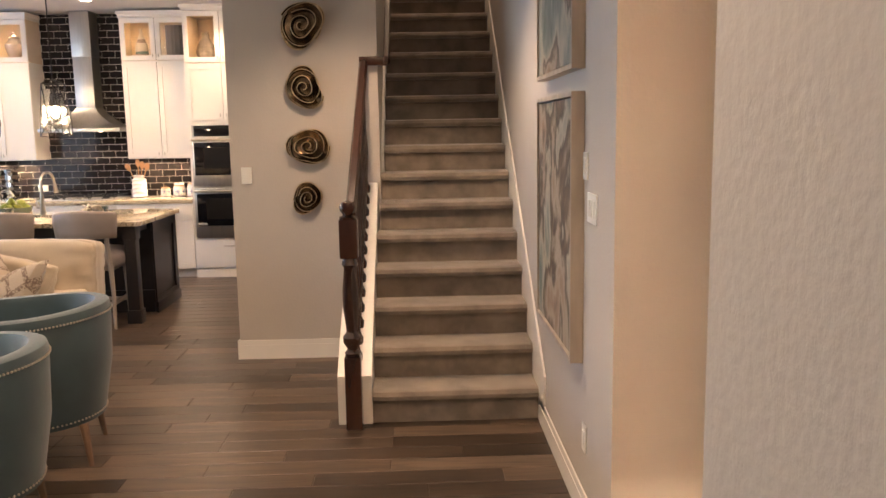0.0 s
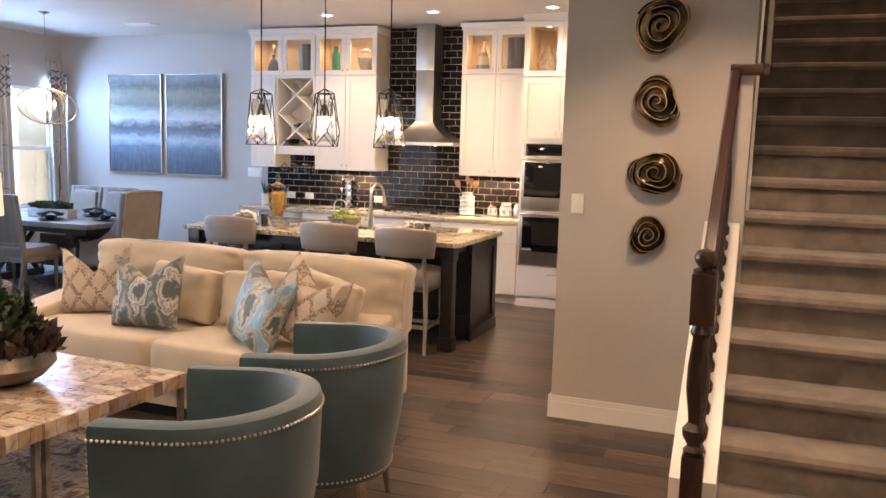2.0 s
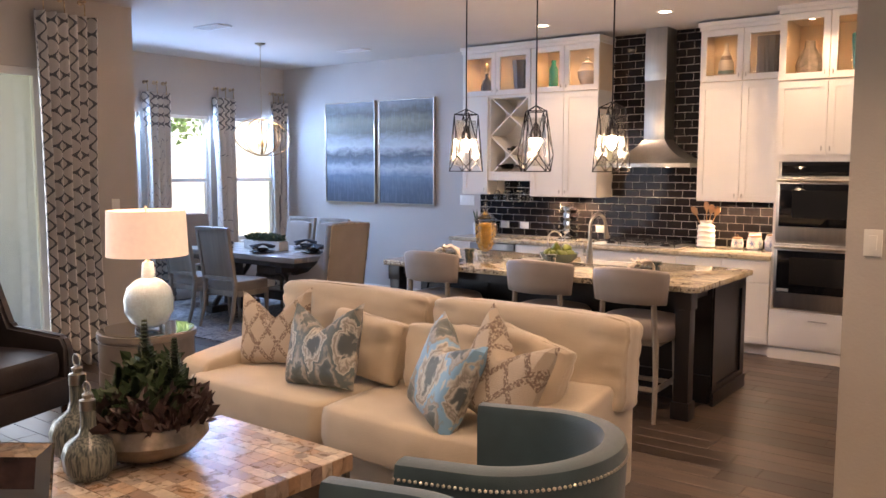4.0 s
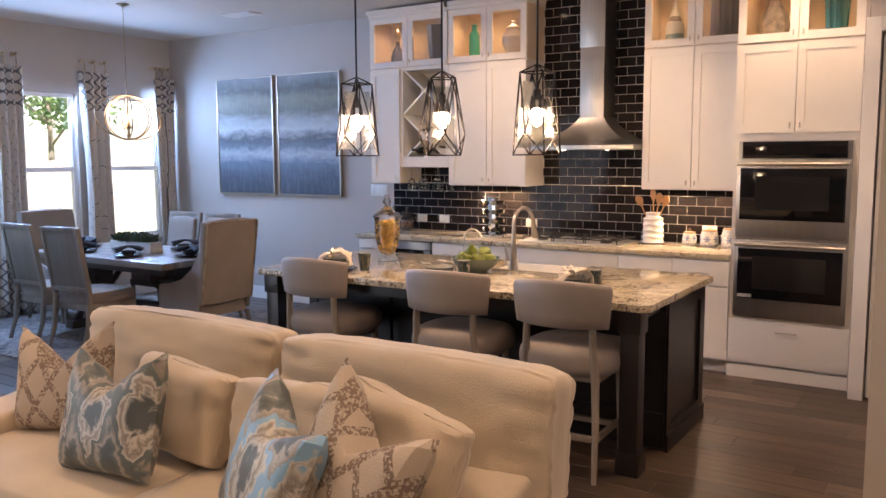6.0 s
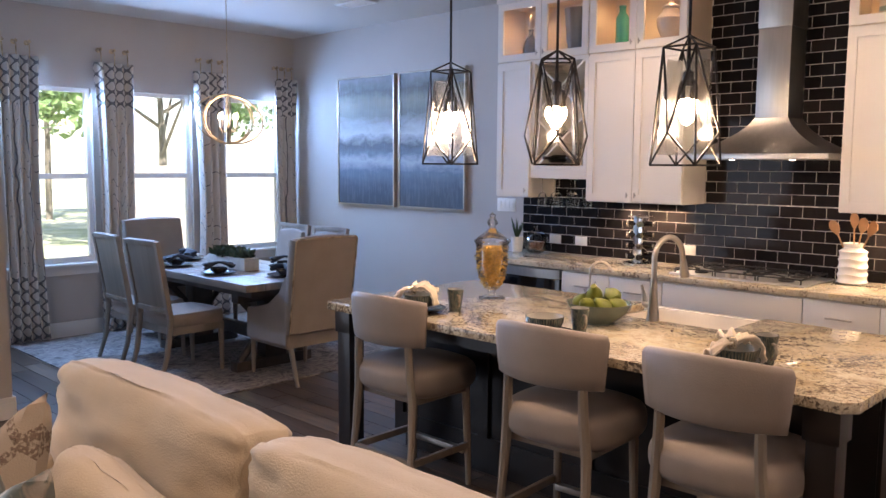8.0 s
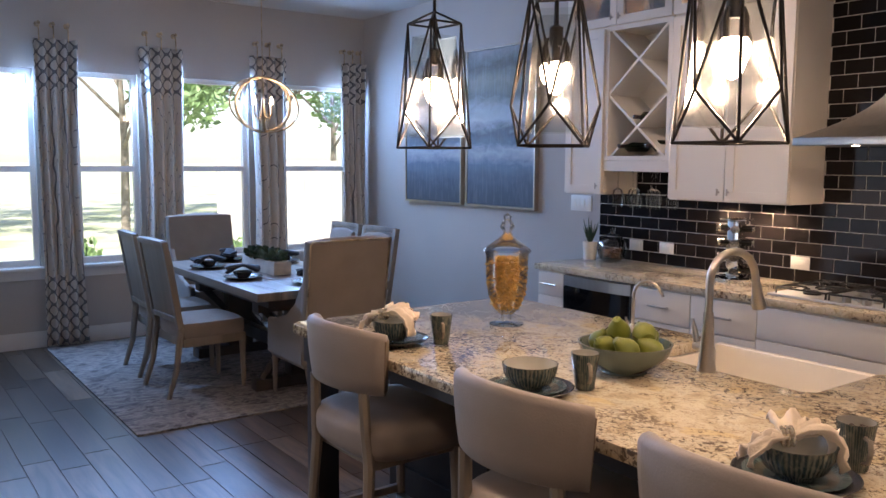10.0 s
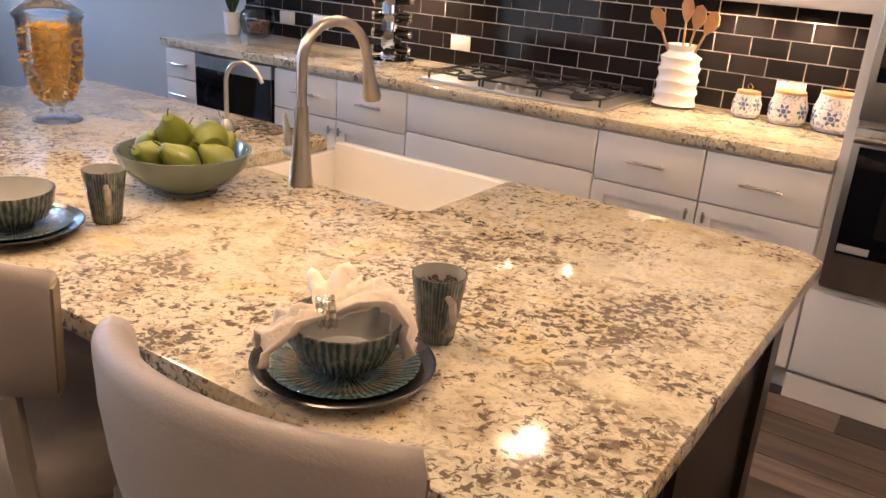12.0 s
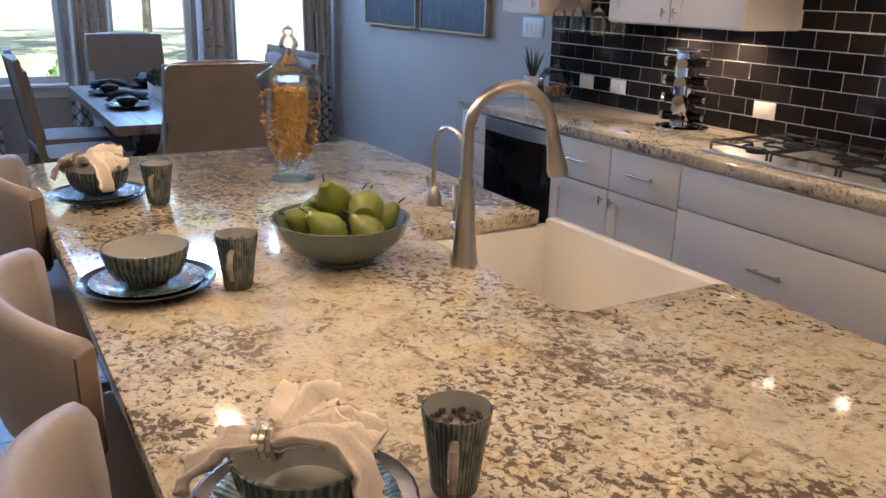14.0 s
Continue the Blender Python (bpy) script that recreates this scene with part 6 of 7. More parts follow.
# Cans near y 9.3 are known; the other seven are added, unseen, as fill.
for x, y in ((-1.15, 7.9), (-4.17, 9.31), (-2.93, 9.33), (-1.66, 9.31), (-3.6, 5.6), (-2.2, 5.6), (-3.6, 3.2), (-1.2, 3.2), (0.2, 1.6), (0.2, 5.0)): can_light(x, y, 34 if x == -1.66 else 58 if x == -1.15 else 31 if y > 5.5 else 68)
# Fill spot without a fixture, added to brighten the upper steps.
lamp("stairwell_fill", "SPOT", pose(0.75, 8.2, 5.55), 50, WARM, radius=0.06, spot=120)
for x, y in ((-6.85, 7.45), (-6.82, 9.47)):
    v = thing("ceiling_vent", Matrix.Translation((x, y, CH)), "white louvred ceiling air vent", "ceiling vent", "ceiling vents")
    part("frame", boxes((-0.19, 0.19, -0.09, -0.07, -0.012, -0.001), (-0.19, 0.19, 0.07, 0.09, -0.012, -0.001), (-0.19, -0.17, -0.07, 0.07, -0.012, -0.001), (0.17, 0.19, -0.07, 0.07, -0.012, -0.001)), TRIM, v)
    # Dark sheet stands in for the shade of the duct between the slats.
    part("backing", boxes((-0.17, 0.17, -0.07, 0.07, -0.003, -0.001)), BLACKMETAL, v)
    for k in range(7): part("slat", boxes((-0.17, 0.17, -0.063 + k * 0.019, -0.057 + k * 0.019, -0.010, -0.004)), TRIM, v)

for x, rot in ((-3.91, 3), (-3.26, 40), (-2.63, -2)):
    p = thing("pendant_light", pose(x, 7.65, 0, 0, 0, rot), "black geometric cage pendant with seeded glass and lit bulb", "pendant light", "pendants over the island")
    T = [(0.070 * a, 0.070 * b, 2.115) for a, b in ((1, 1), (-1, 1), (-1, -1), (1, -1))]
    B = [(0.098 * a, 0.098 * b, 1.66) for a, b in ((1, 1), (-1, 1), (-1, -1), (1, -1))]
    M_ = [(0.138 * a, 0.138 * b, 1.785) for a, b in ((1, 0), (0, 1), (-1, 0), (0, -1))]
    bm = bmesh.new()
    segs = []
    for k in range(4):
        segs += [(T[k], T[(k + 1) % 4]), (B[k], B[(k + 1) % 4]), (T[k], B[k]), (T[k], (0, 0, 2.16))]
        segs += [(M_[k], T[k]), (M_[k], T[(k - 1) % 4]), (M_[k], B[k]), (M_[k], B[(k - 1) % 4])]
    for a, b in segs: tube([a, b], 0.0044, 6, bm=bm)
    part("cage", bm, BLACKMETAL, p)
    part("stem", tube([(0, 0, 2.15), (0, 0, CH - 0.025)], 0.006, 8), BLACKMETAL, p)
    part("canopy", lathe([(0.065, CH - 0.001), (0.065, CH - 0.012), (0.02, CH - 0.03)], 24), BLACKMETAL, p)
    part("socket", lathe([(0.018, 1.965), (0.022, 1.985), (0.022, 2.02), (0.008, 2.03), (0.006, 2.15)], 12), BLACKMETAL, p)
    for k in range(4):
        u, v = 0.034 * math.cos(math.pi / 2 * k), 0.034 * math.sin(math.pi / 2 * k)
        part("lamp_arm", tube([(0, 0, 1.99), (u * 0.8, v * 0.8, 1.985), (u, v, 1.96), (u, v, 1.915)], [0.005, 0.006, 0.009, 0.009], 8), BLACKMETAL, p)
        part("bulb", lathe([(0.006, 1.914), (0.014, 1.900), (0.015, 1.885), (0.009, 1.862), (0.001, 1.85)], 12, (u, v)), BULB, p)
    bm = bmesh.new()
    a = [bm.verts.new((0.058 * math.cos(radians(45 + 90 * k)) * 1.414, 0.058 * math.sin(radians(45 + 90 * k)) * 1.414, 2.07)) for k in range(4)]
    b = [bm.verts.new((0.082 * math.cos(radians(45 + 90 * k)) * 1.414, 0.082 * math.sin(radians(45 + 90 * k)) * 1.414, 1.70)) for k in range(4)]
    for k in range(4): bm.faces.new((a[k], a[(k + 1) % 4], b[(k + 1) % 4], b[k]))
    g = part("glass_shade", bm, SEEDY, p, "seeded clear glass", smooth=False)
    g.visible_shadow = False
    part("bulb", lathe([(0.012, 1.92), (0.03, 1.88), (0.032, 1.85), (0.02, 1.825), (0.001, 1.815)], 16), BULB, p)
    lamp("pendant_lamp", "POINT", pose(x, 7.65, 1.78), 7, WARM, radius=0.03)

ch = thing("chandelier", Matrix.Translation((-7.32, 8.46, 2.03)), "bronze orb chandelier with candle bulbs over the dining table", "chandelier")
for R, m, nm in ((0.33, Matrix.Rotation(radians(82), 4, "X"), "outer_ring"), (0.21, Matrix.Rotation(radians(60), 4, "Z") @ Matrix.Rotation(radians(8), 4, "X"), "ring"), (0.20, Matrix.Rotation(radians(-25), 4, "Z"), "ring"), (0.20, Matrix.Rotation(radians(75), 4, "Z"), "ring")):
    pts = [(R * math.cos(a), 0, R * math.sin(a)) for a in [2 * math.pi * k / 40 for k in range(40)]]
    if nm == "outer_ring": m = Matrix.Rotation(radians(10), 4, "Y")@ Matrix.Rotation(radians(28), 4, "Z"); pts = [(q[0], q[1], q[2] * 0.62) for q in pts]
    part(nm, tube(pts, 0.007, 6, closed=True), BRONZE, ch, m=m)
part("rod", tube([(0, 0, 0.2), (0, 0, CH - 2.03 - 0.02)], 0.004, 6), BRONZE, ch)
part("canopy", lathe([(0.06, CH - 2.031), (0.06, CH - 2.04), (0.015, CH - 2.06)], 20), BRONZE, ch)
part("hub", lathe([(0.001, -0.21), (0.02, -0.19), (0.012, -0.12), (0.03, -0.08), (0.015, -0.04), (0.006, 0.20)], 12), BRONZE, ch)
for k in range(4):
    a = math.pi / 2 * k + 0.4
    part("arm", tube([(0.02 * math.cos(a), 0.02 * math.sin(a), -0.08), (0.06 * math.cos(a), 0.06 * math.sin(a), -0.11), (0.09 * math.cos(a), 0.09 * math.sin(a), -0.07)], 0.005, 6), BRONZE, ch)
    part("candle", lathe([(0.009, -0.07), (0.009, 0.0)], 10, (0.09 * math.cos(a), 0.09 * math.sin(a))), WHITECER, ch)
    part("bulb", lathe([(0.008, 0.0), (0.014, 0.02), (0.001, 0.06)], 10, (0.09 * math.cos(a), 0.09 * math.sin(a))), BULB, ch)
lamp("chandelier_lamp", "POINT", pose(-7.32, 8.46, 2.08), 6, WARM, radius=0.08)

for a, b in WIN:
    lamp("window_sky_light", "AREA", look((WX - 0.02, (a + b) / 2, WZ1 - 0.06), (WX + 2.0, (a + b) / 2, 1.0)), 33, COOL, shape="RECTANGLE", size=b - a - 0.1, size_y=0.10)
lamp("patio_sky_light", "AREA", look((LX - 0.02, (LWIN[0] + LWIN[1]) / 2, 1.3), (LX + 3, (LWIN[0] + LWIN[1]) / 2, 1.2)), 46, (0.66, 0.82, 1.0), shape="RECTANGLE", size=LWIN[1] - LWIN[0] - 0.14, size_y=2.2)

# lights inside and under the cabinets
for x in (-5.37, -4.92, -4.48, -4.08, -2.63, -2.24, -1.83, -1.42):
    yy = 10.10 if x < -2.05 else 9.9
    lamp("display_lamp", "SPOT", pose(x, yy, (ZT if x < -2.05 else ZT + 0.03) - 0.045), 2.2, (1, 0.66, 0.34), radius=0.02, spot=150)
    c = thing("puck_light", Matrix.Translation((x, yy, (ZT if x < -2.05 else ZT + 0.03) - 0.0185)), "small lit puck light inside a cabinet", "cabinet light", "cabinet puck lights")
    part("housing", lathe([(0.03, -0.0005), (0.03, -0.009), (0.026, -0.011)], 16), NICKEL, c)
    part("lens", lathe([(0.001, -0.012), (0.024, -0.012), (0.024, -0.0105)], 16), LENS, c)
for a, b in ((-4.50, -4.10), (-2.62, -2.27)):
    for x in (a + 0.04, b - 0.04): lamp("under_cabinet_puck", "SPOT", pose(x, 10.22, 1.37), 11, (1, 0.76, 0.5), radius=0.015, spot=150)
for x in (-3.47, -3.09): lamp("hood_light", "SPOT", pose(x, 10.0, 1.69), 4, WARM, radius=0.015, spot=150)

# entry table lamp, out of sight round the corner
en = thing("entry_console", ground(1.30, 1.55), "dark wood console table in the entry niche", "table")
part("top", boxes((-0.2, 0.2, -0.45, 0.45, 0.74, 0.78), bev=0.004), DARKWOOD, en)
for sx in (-0.17, 0.17):
    for sy in (-0.42, 0.42): part("leg", boxes((sx - 0.02, sx + 0.02, sy - 0.02, sy + 0.02, 0, 0.74)), DARKWOOD, en)
el = thing("entry_lamp", Matrix.Translation((1.38, 1.62, 0.78)), "lit table lamp with an opaque drum shade", "table lamp")
part("base", lathe([(0.08, 0), (0.08, 0.015), (0.02, 0.03), (0.06, 0.12), (0.06, 0.2), (0.015, 0.28), (0.01, 0.42)], 20), BRONZE, el)
part("shade", lathe([(0.16, 0.36), (0.14, 0.60), (0.137, 0.60), (0.157, 0.36)], 28, caps=(False, False)), mat("dense_shade_cloth", (0.5, 0.42, 0.33), 0.8), el)
lamp("entry_lamp_light", "POINT", pose(1.38, 1.62, 1.26), 150, WARM, radius=0.03)

# ---- on the island and worktops ----
def petal(bm, line, w0, w1, amp, folds, seed):
    """One end of a gathered cloth: a folded, thin sheet that widens along a line."""
    line = [Vector(p) for p in line]
    n, nv = 14, 16
    rings = []
    for i in range(n + 1):
        u = i / n * (len(line) - 1)
        k = min(int(u), len(line) - 2); f = u - k
        p0, p1, p2, p3 = (line[max(0, min(len(line) - 1, k + d))] for d in (-1, 0, 1, 2))
        c = 0.5 * ((2 * p1) + (p2 - p0) * f + (2 * p0 - 5 * p1 + 4 * p2 - p3) * f * f + (3 * p1 - p0 - 3 * p2 + p3) * f ** 3)
        t = (p2 - p1).normalized()
        side = t.cross(Vector((0, 0, 1))).normalized(); nn = side.cross(t)
        g = (i / n) ** 0.7
        w = w0 + (w1 - w0) * g
        row = []
        for q in range(2 * nv):
            v = q / (nv - 1) * 2 - 1 if q < nv else 1 - (q - nv) / (nv - 1) * 2
            z = amp * (0.5 + 0.5 * g) * math.cos(folds * math.pi * v + seed + 0.8 * g) * (0.4 + 0.6 * g) + 0.016 * g * noise.noise(Vector((v * 2.2, i * 0.35, seed * 1.7))) + 0.008 * noise.noise(Vector((v * 5, i * 0.8, seed))) - 0.35 * w * v * v * g
            along = 0.016 * g * math.cos(2.3 * v + seed) + 0.012 * g * noise.noise(Vector((v * 3, seed, 4)))
            row.append(bm.verts.new(c + side * v * w + nn * (z + (0.0018 if q < nv else -0.0018)) + t * along))
        rings.append(row)
    m = 2 * nv
    for a, b in zip(rings, rings[1:]):
        for j in range(m): bm.faces.new((a[j], a[(j + 1) % m], b[(j + 1) % m], b[j]))
    for r in (rings[0], rings[-1]):
        for j in range(nv - 1): bm.faces.new((r[j], r[j + 1], r[m - 2 - j], r[m - 1 - j]))
    bmesh.ops.recalc_face_normals(bm, faces=bm.faces)


def place(x, y, rot, napkin=True):
    t = thing("island_place_setting", pose(x, y, 0.914, 0, 0, rot), "stacked teal ribbed stoneware plates and bowl" + (" with cream napkin" if napkin else " without a napkin"), "plates", "place settings on the island")
    part("charger", plate_bm(0.135, 0.022), DARKPLATE, t)
    part("plate", lathe([(0.07, 0.006), (0.095, 0.014), (0.112, 0.023), (0.109, 0.024), (0.09, 0.018), (0.06, 0.012), (0.001, 0.012)], 96, wob=0.008, flute=64), PLATEGLAZE, t)
    part("bowl", lathe([(0.040, 0.014), (0.044, 0.022), (0.066, 0.034), (0.079, 0.060), (0.085, 0.090), (0.081, 0.090)], 88, wob=0.010, flute=44), RIBBED, t)
    part("bowl_inside", lathe([(0.0812, 0.0905), (0.074, 0.06), (0.055, 0.032), (0.001, 0.024)], 32), INCER, t)
    if napkin:
        R = Vector((-0.022, -0.035, 0.112))
        bm = bmesh.new(); petal(bm, [R, (-0.05, -0.052, 0.118), (-0.080, -0.060, 0.098), (-0.112, -0.066, 0.066)], 0.012, 0.038, 0.012, 3, rot); part("napkin_fold", bm, NAPKIN, t, "cream linen napkin gathered in a beaded ring", soft=True)
        bm = bmesh.new(); petal(bm, [R, (-0.018, -0.002, 0.128), (-0.018, 0.035, 0.138), (-0.010, 0.066, 0.128)], 0.012, 0.050, 0.016, 2, rot + 1); part("napkin_fold", bm, NAPKIN, t, "cream linen napkin gathered in a beaded ring", soft=True)
        bm = bmesh.new(); petal(bm, [R, (0.010, -0.028, 0.128), (0.048, -0.016, 0.132), (0.080, -0.004, 0.104), (0.092, 0.0, 0.056)], 0.012, 0.038, 0.012, 2, rot + 2); part("napkin_fold", bm, NAPKIN, t, "cream linen napkin gathered in a beaded ring", soft=True)
        bm = bmesh.new(); petal(bm, [R, (0.005, -0.012, 0.124), (0.040, 0.026, 0.126), (0.062, 0.052, 0.104)], 0.012, 0.048, 0.014, 3, rot + 3); part("napkin_fold", bm, NAPKIN, t, "cream linen napkin gathered in a beaded ring", soft=True)
        ax = Vector((1, 0.15, 0.12)).normalized(); 
        bm = lathe([(0.017, -0.014), (0.021, -0.013), (0.023, -0.009), (0.020, -0.0045), (0.0235, 0), (0.020, 0.0045), (0.023, 0.009), (0.021, 0.013), (0.017, 0.014)], 48, wob=0.06, flute=12, caps=(False, False))
        bmesh.ops.transform(bm, matrix=Matrix.Translation(R) @ ax.to_track_quat("Z", "Y").to_matrix().to_4x4(), verts=bm.verts)
        part("napkin_ring", bm, mat("beaded_silver", (0.7, 0.62, 0.5), 0.2, 1.0), t, "beaded silver napkin ring")
    return t


def mug(x, y, rot):
    t = thing("coffee_mug", pose(x, y, 0.914, 0, 0, rot) @ Matrix.Diagonal((0.95, 0.95, 0.96, 1)), "ribbed teal and brown ceramic mug full of coffee beans", "mug", "mugs on the island")
    part("body", lathe([(0.029, 0), (0.031, 0.004), (0.037, 0.055), (0.046, 0.118), (0.043, 0.118)], 88, wob=0.010, flute=44), RIBBED, t)
    part("inside", lathe([(0.0435, 0.1185), (0.039, 0.088), (0.001, 0.086)], 28), INCER, t)
    part("handle", tube([(0.038, 0, 0.09), (0.062, 0, 0.088), (0.068, 0, 0.065), (0.058, 0, 0.035), (0.033, 0, 0.025)], [0.006, 0.007, 0.007, 0.006, 0.005], 8), mat("pale_brown_glaze", (0.34, 0.30, 0.24), 0.2, vary=0.5, scale=30, coat=0.3), t, "pale brown glazed handle")
    bm = bmesh.new(); rn = random.Random(5)
    for k in range(45):
        a, r = rn.uniform(0, 6.28), 0.035 * math.sqrt(rn.random())
        bmesh.ops.create_icosphere(bm, subdivisions=1, radius=0.0055, matrix=Matrix.Translation((r * math.cos(a), r * math.sin(a), 0.095 + rn.uniform(0, 0.006))) @ Matrix.Rotation(rn.uniform(0, 3), 4, "X") @ Matrix.Diagonal((1.3, 0.8, 0.6, 1)))
    tagged(part("coffee_beans", bm, mat("roasted_bean", (0.035, 0.018, 0.012), 0.35), t, "dark roasted coffee beans"), kind="stuff")
    return t


place(-2.328, 7.508, 35)
place(-3.19, 7.502, 30, False)
place(-4.0, 7.53, 10)
mug(-2.292, 7.691, -34); mug(-3.122, 7.668, -30); mug(-3.885, 7.67, -28)

fb = thing("fruit_bowl", Matrix.Translation((-3.195, 7.93, 0.914)), "sage green ceramic bowl heaped with green pears", "fruit bowl")
part("bowl", lathe([(0.075, 0), (0.075, 0.008), (0.11, 0.03), (0.145, 0.065), (0.157, 0.10), (0.150, 0.10), (0.135, 0.065), (0.10, 0.035), (0.001, 0.028)], 48), mat("sage_green_glaze", (0.115, 0.145, 0.118), 0.22, vary=0.2, scale=8, coat=0.3), fb)
PEAR = mat("green_pear_skin", (0.18, 0.205, 0.027), 0.36, vary=0.3, scale=14, color2=(0.13, 0.155, 0.022))
for x, y, z, rx, rz, k in ((-0.025, -0.005, 0.130, 35, 30, 1.12), (0.048, 0.04, 0.128, -70, 60, 1.12), (-0.09, -0.03, 0.092, 40, 75, 0.95), (-0.015, -0.078, 0.09, 62, 10, 1.05), (0.062, -0.055, 0.09, 50, -30, 1.05), (0.10, 0.02, 0.088, 60, -70, 1.0), (-0.075, 0.06, 0.085, -40, 30, 1.0), (0.02, 0.09, 0.085, -50, 0, 1.0)):
    g = part("pear", lathe([(0.001, -0.036), (0.022, -0.032), (0.035, -0.012), (0.036, 0.006), (0.028, 0.026), (0.017, 0.043), (0.012, 0.054), (0.001, 0.058)], 18), PEAR, fb, "green pear", m=pose(x, y, z, rx, 0, rz) @ Matrix.Diagonal((k, k, k, 1)))
    part("stem", tube([(0, 0, 0.055), (0.003, 0, 0.068), (0.007, 0, 0.078)], 0.0016, 5), DARKWOOD, g)

jr = thing("apothecary_jar", Matrix.Translation((-4.03, 8.12, 0.914)) @ Matrix.Diagonal((1.17, 1.17, 1.0, 1)), "tall footed glass apothecary jar filled with dry pasta", "jar")
part("jar", lathe([(0.062, 0), (0.062, 0.006), (0.02, 0.02), (0.016, 0.04), (0.045, 0.065), (0.066, 0.12), (0.076, 0.20), (0.078, 0.30), (0.086, 0.315), (0.080, 0.315), (0.074, 0.30), (0.072, 0.20), (0.062, 0.125), (0.04, 0.075), (0.001, 0.055)], 36), GLASS, jr)
part("lid", lathe([(0.088, 0.318), (0.086, 0.326), (0.05, 0.355), (0.02, 0.385), (0.014, 0.40), (0.028, 0.42), (0.020, 0.44), (0.012, 0.452), (0.016, 0.465), (0.001, 0.48)], 30), GLASS, jr)
bm = bmesh.new(); rn = random.Random(7)
for k in range(560):
    z = rn.uniform(0.07, 0.285)
    rm = np.interp(z, [0.06, 0.12, 0.20, 0.29], [0.034, 0.062, 0.071, 0.073])
    a, r = rn.uniform(0, 6.28), rm * (0.86 + 0.12 * rn.random()) if k % 4 else rm * rn.random() * 0.9
    if k % 4 == 0: z = 0.282
    c = Vector((r * math.cos(a), r * math.sin(a), z)); d = Vector((rn.uniform(-1, 1), rn.uniform(-1, 1), rn.uniform(-0.7, 0.7))).normalized() * 0.013
    d -= Vector((math.cos(a), math.sin(a), 0)) * max(0, d.dot(Vector((math.cos(a), math.sin(a), 0)))) 
    s_ = d.cross(Vector((rn.uniform(-1, 1), rn.uniform(-1, 1), 1))).normalized() * 0.006
    tube([c - d, c + s_, c + d], 0.0038, 5, bm=bm)
lathe([(0.001, 0.06), (0.035, 0.075), (0.056, 0.12), (0.066, 0.20), (0.067, 0.275), (0.001, 0.277)], 20, bm=bm)
tagged(part("pasta", bm, mat("dry_pasta", (0.80, 0.46, 0.08), 0.5, vary=0.3, scale=60), jr, "yellow dry pasta"), kind="stuff")

uv = thing("utensil_vase", Matrix.Translation((-2.80, 10.215, 0.914)), "white ridged ceramic crock holding wooden spoons", "utensil holder")
prof = [(0.075, 0)]
for k in range(13): prof.append((0.088 - 0.0005 * k + 0.005 * math.cos(k * 2.1), 0.01 + k * 0.0165))
prof += [(0.06, 0.225), (0.056, 0.235), (0.066, 0.26), (0.061, 0.26), (0.05, 0.235), (0.001, 0.20)]
bm = lathe(prof, 40)
for v in bm.verts: v.co.z += 0.006 * math.sin(3 * math.atan2(v.co.y, v.co.x)) if 0.02 < v.co.z < 0.2 else 0
part("crock", bm, WHITECER, uv)
SP = mat("light_spoon_wood", (0.50, 0.27, 0.12), 0.5, vary=0.3, scale=14)
for x, y, a, b, k in ((-0.02, 0, -24, 5, 1), (0.0, 0.01, -3, -4, 1.15), (0.02, 0.0, 22, 4, 1), (0.012, -0.01, 12, 8, 1.05)):
    bm = tube([(0, 0, 0), (0, 0, 0.20 * k)], 0.005, 8)
    z0, wd = 0.185 * k, 0.031 if abs(a) > 5 else 0.027
    prism([(-0.006, z0), (-wd * 0.75, z0 + 0.03), (-wd, z0 + 0.062), (-wd * 0.72, z0 + 0.092), (-wd * 0.1, z0 + 0.102), (wd * 0.62, z0 + 0.088), (wd, z0 + 0.058), (wd * 0.8, z0 + 0.028), (0.006, z0)], -0.004, 0.004, bm, "y")
    part("wooden_spoon", bm, SP, uv, "wooden spoon", m=pose(x, y, 0.14, b, a, 0))

BW_ = by_random("blue_white_glaze", [(0, (0.75, 0.72, 0.68)), (1, (0.75, 0.72, 0.68))], 0.2, island=False)
def delft():
    k = Nodes("blue_flower_ceramic", 0.15)
    x, y, z = k.xyz(k.obj)
    a = k.math("MULTIPLY", k.math("ARCTAN2", y, x), 6 / (2 * math.pi))
    u = k.math("SUBTRACT", k.math("FRACT", k.math("ADD", a, 10.0)), 0.5)
    v = k.math("MULTIPLY", k.math("SUBTRACT", z, 0.058), 12.0)
    r = k.math("SQRT", k.math("ADD", k.math("MULTIPLY", u, u), k.math("MULTIPLY", v, v)))
    ph = k.math("COSINE", k.math("MULTIPLY", k.math("ARCTAN2", v, u), 6.0))
    flower = k.math("LESS_THAN", r, k.math("ADD", k.math("MULTIPLY", ph, 0.09), 0.27))
    hole = k.math("MULTIPLY", k.math("GREATER_THAN", r, 0.13), k.math("LESS_THAN", r, 0.17))
    flower = k.math("MULTIPLY", flower, k.math("SUBTRACT", 1.0, hole))
    spray = k.math("MULTIPLY", k.ramp(k.noise(k.obj, 75, 2, 1.0), [(0.56, (0, 0, 0)), (0.59, (1, 1, 1))]), k.math("GREATER_THAN", r, 0.36))
    band = k.math("GREATER_THAN", k.math("SINE", k.math("MULTIPLY", z, 900)), 0.2)
    edge = k.math("MULTIPLY", band, k.math("LESS_THAN", z, 0.016))
    f = k.math("MAXIMUM", k.math("MAXIMUM", flower, k.math("MULTIPLY", spray, 0.7)), edge)
    return k.done(k.mix(k.math("MULTIPLY", f, 0.9), (0.74, 0.71, 0.66), (0.06, 0.12, 0.30)))
DELFT = delft()
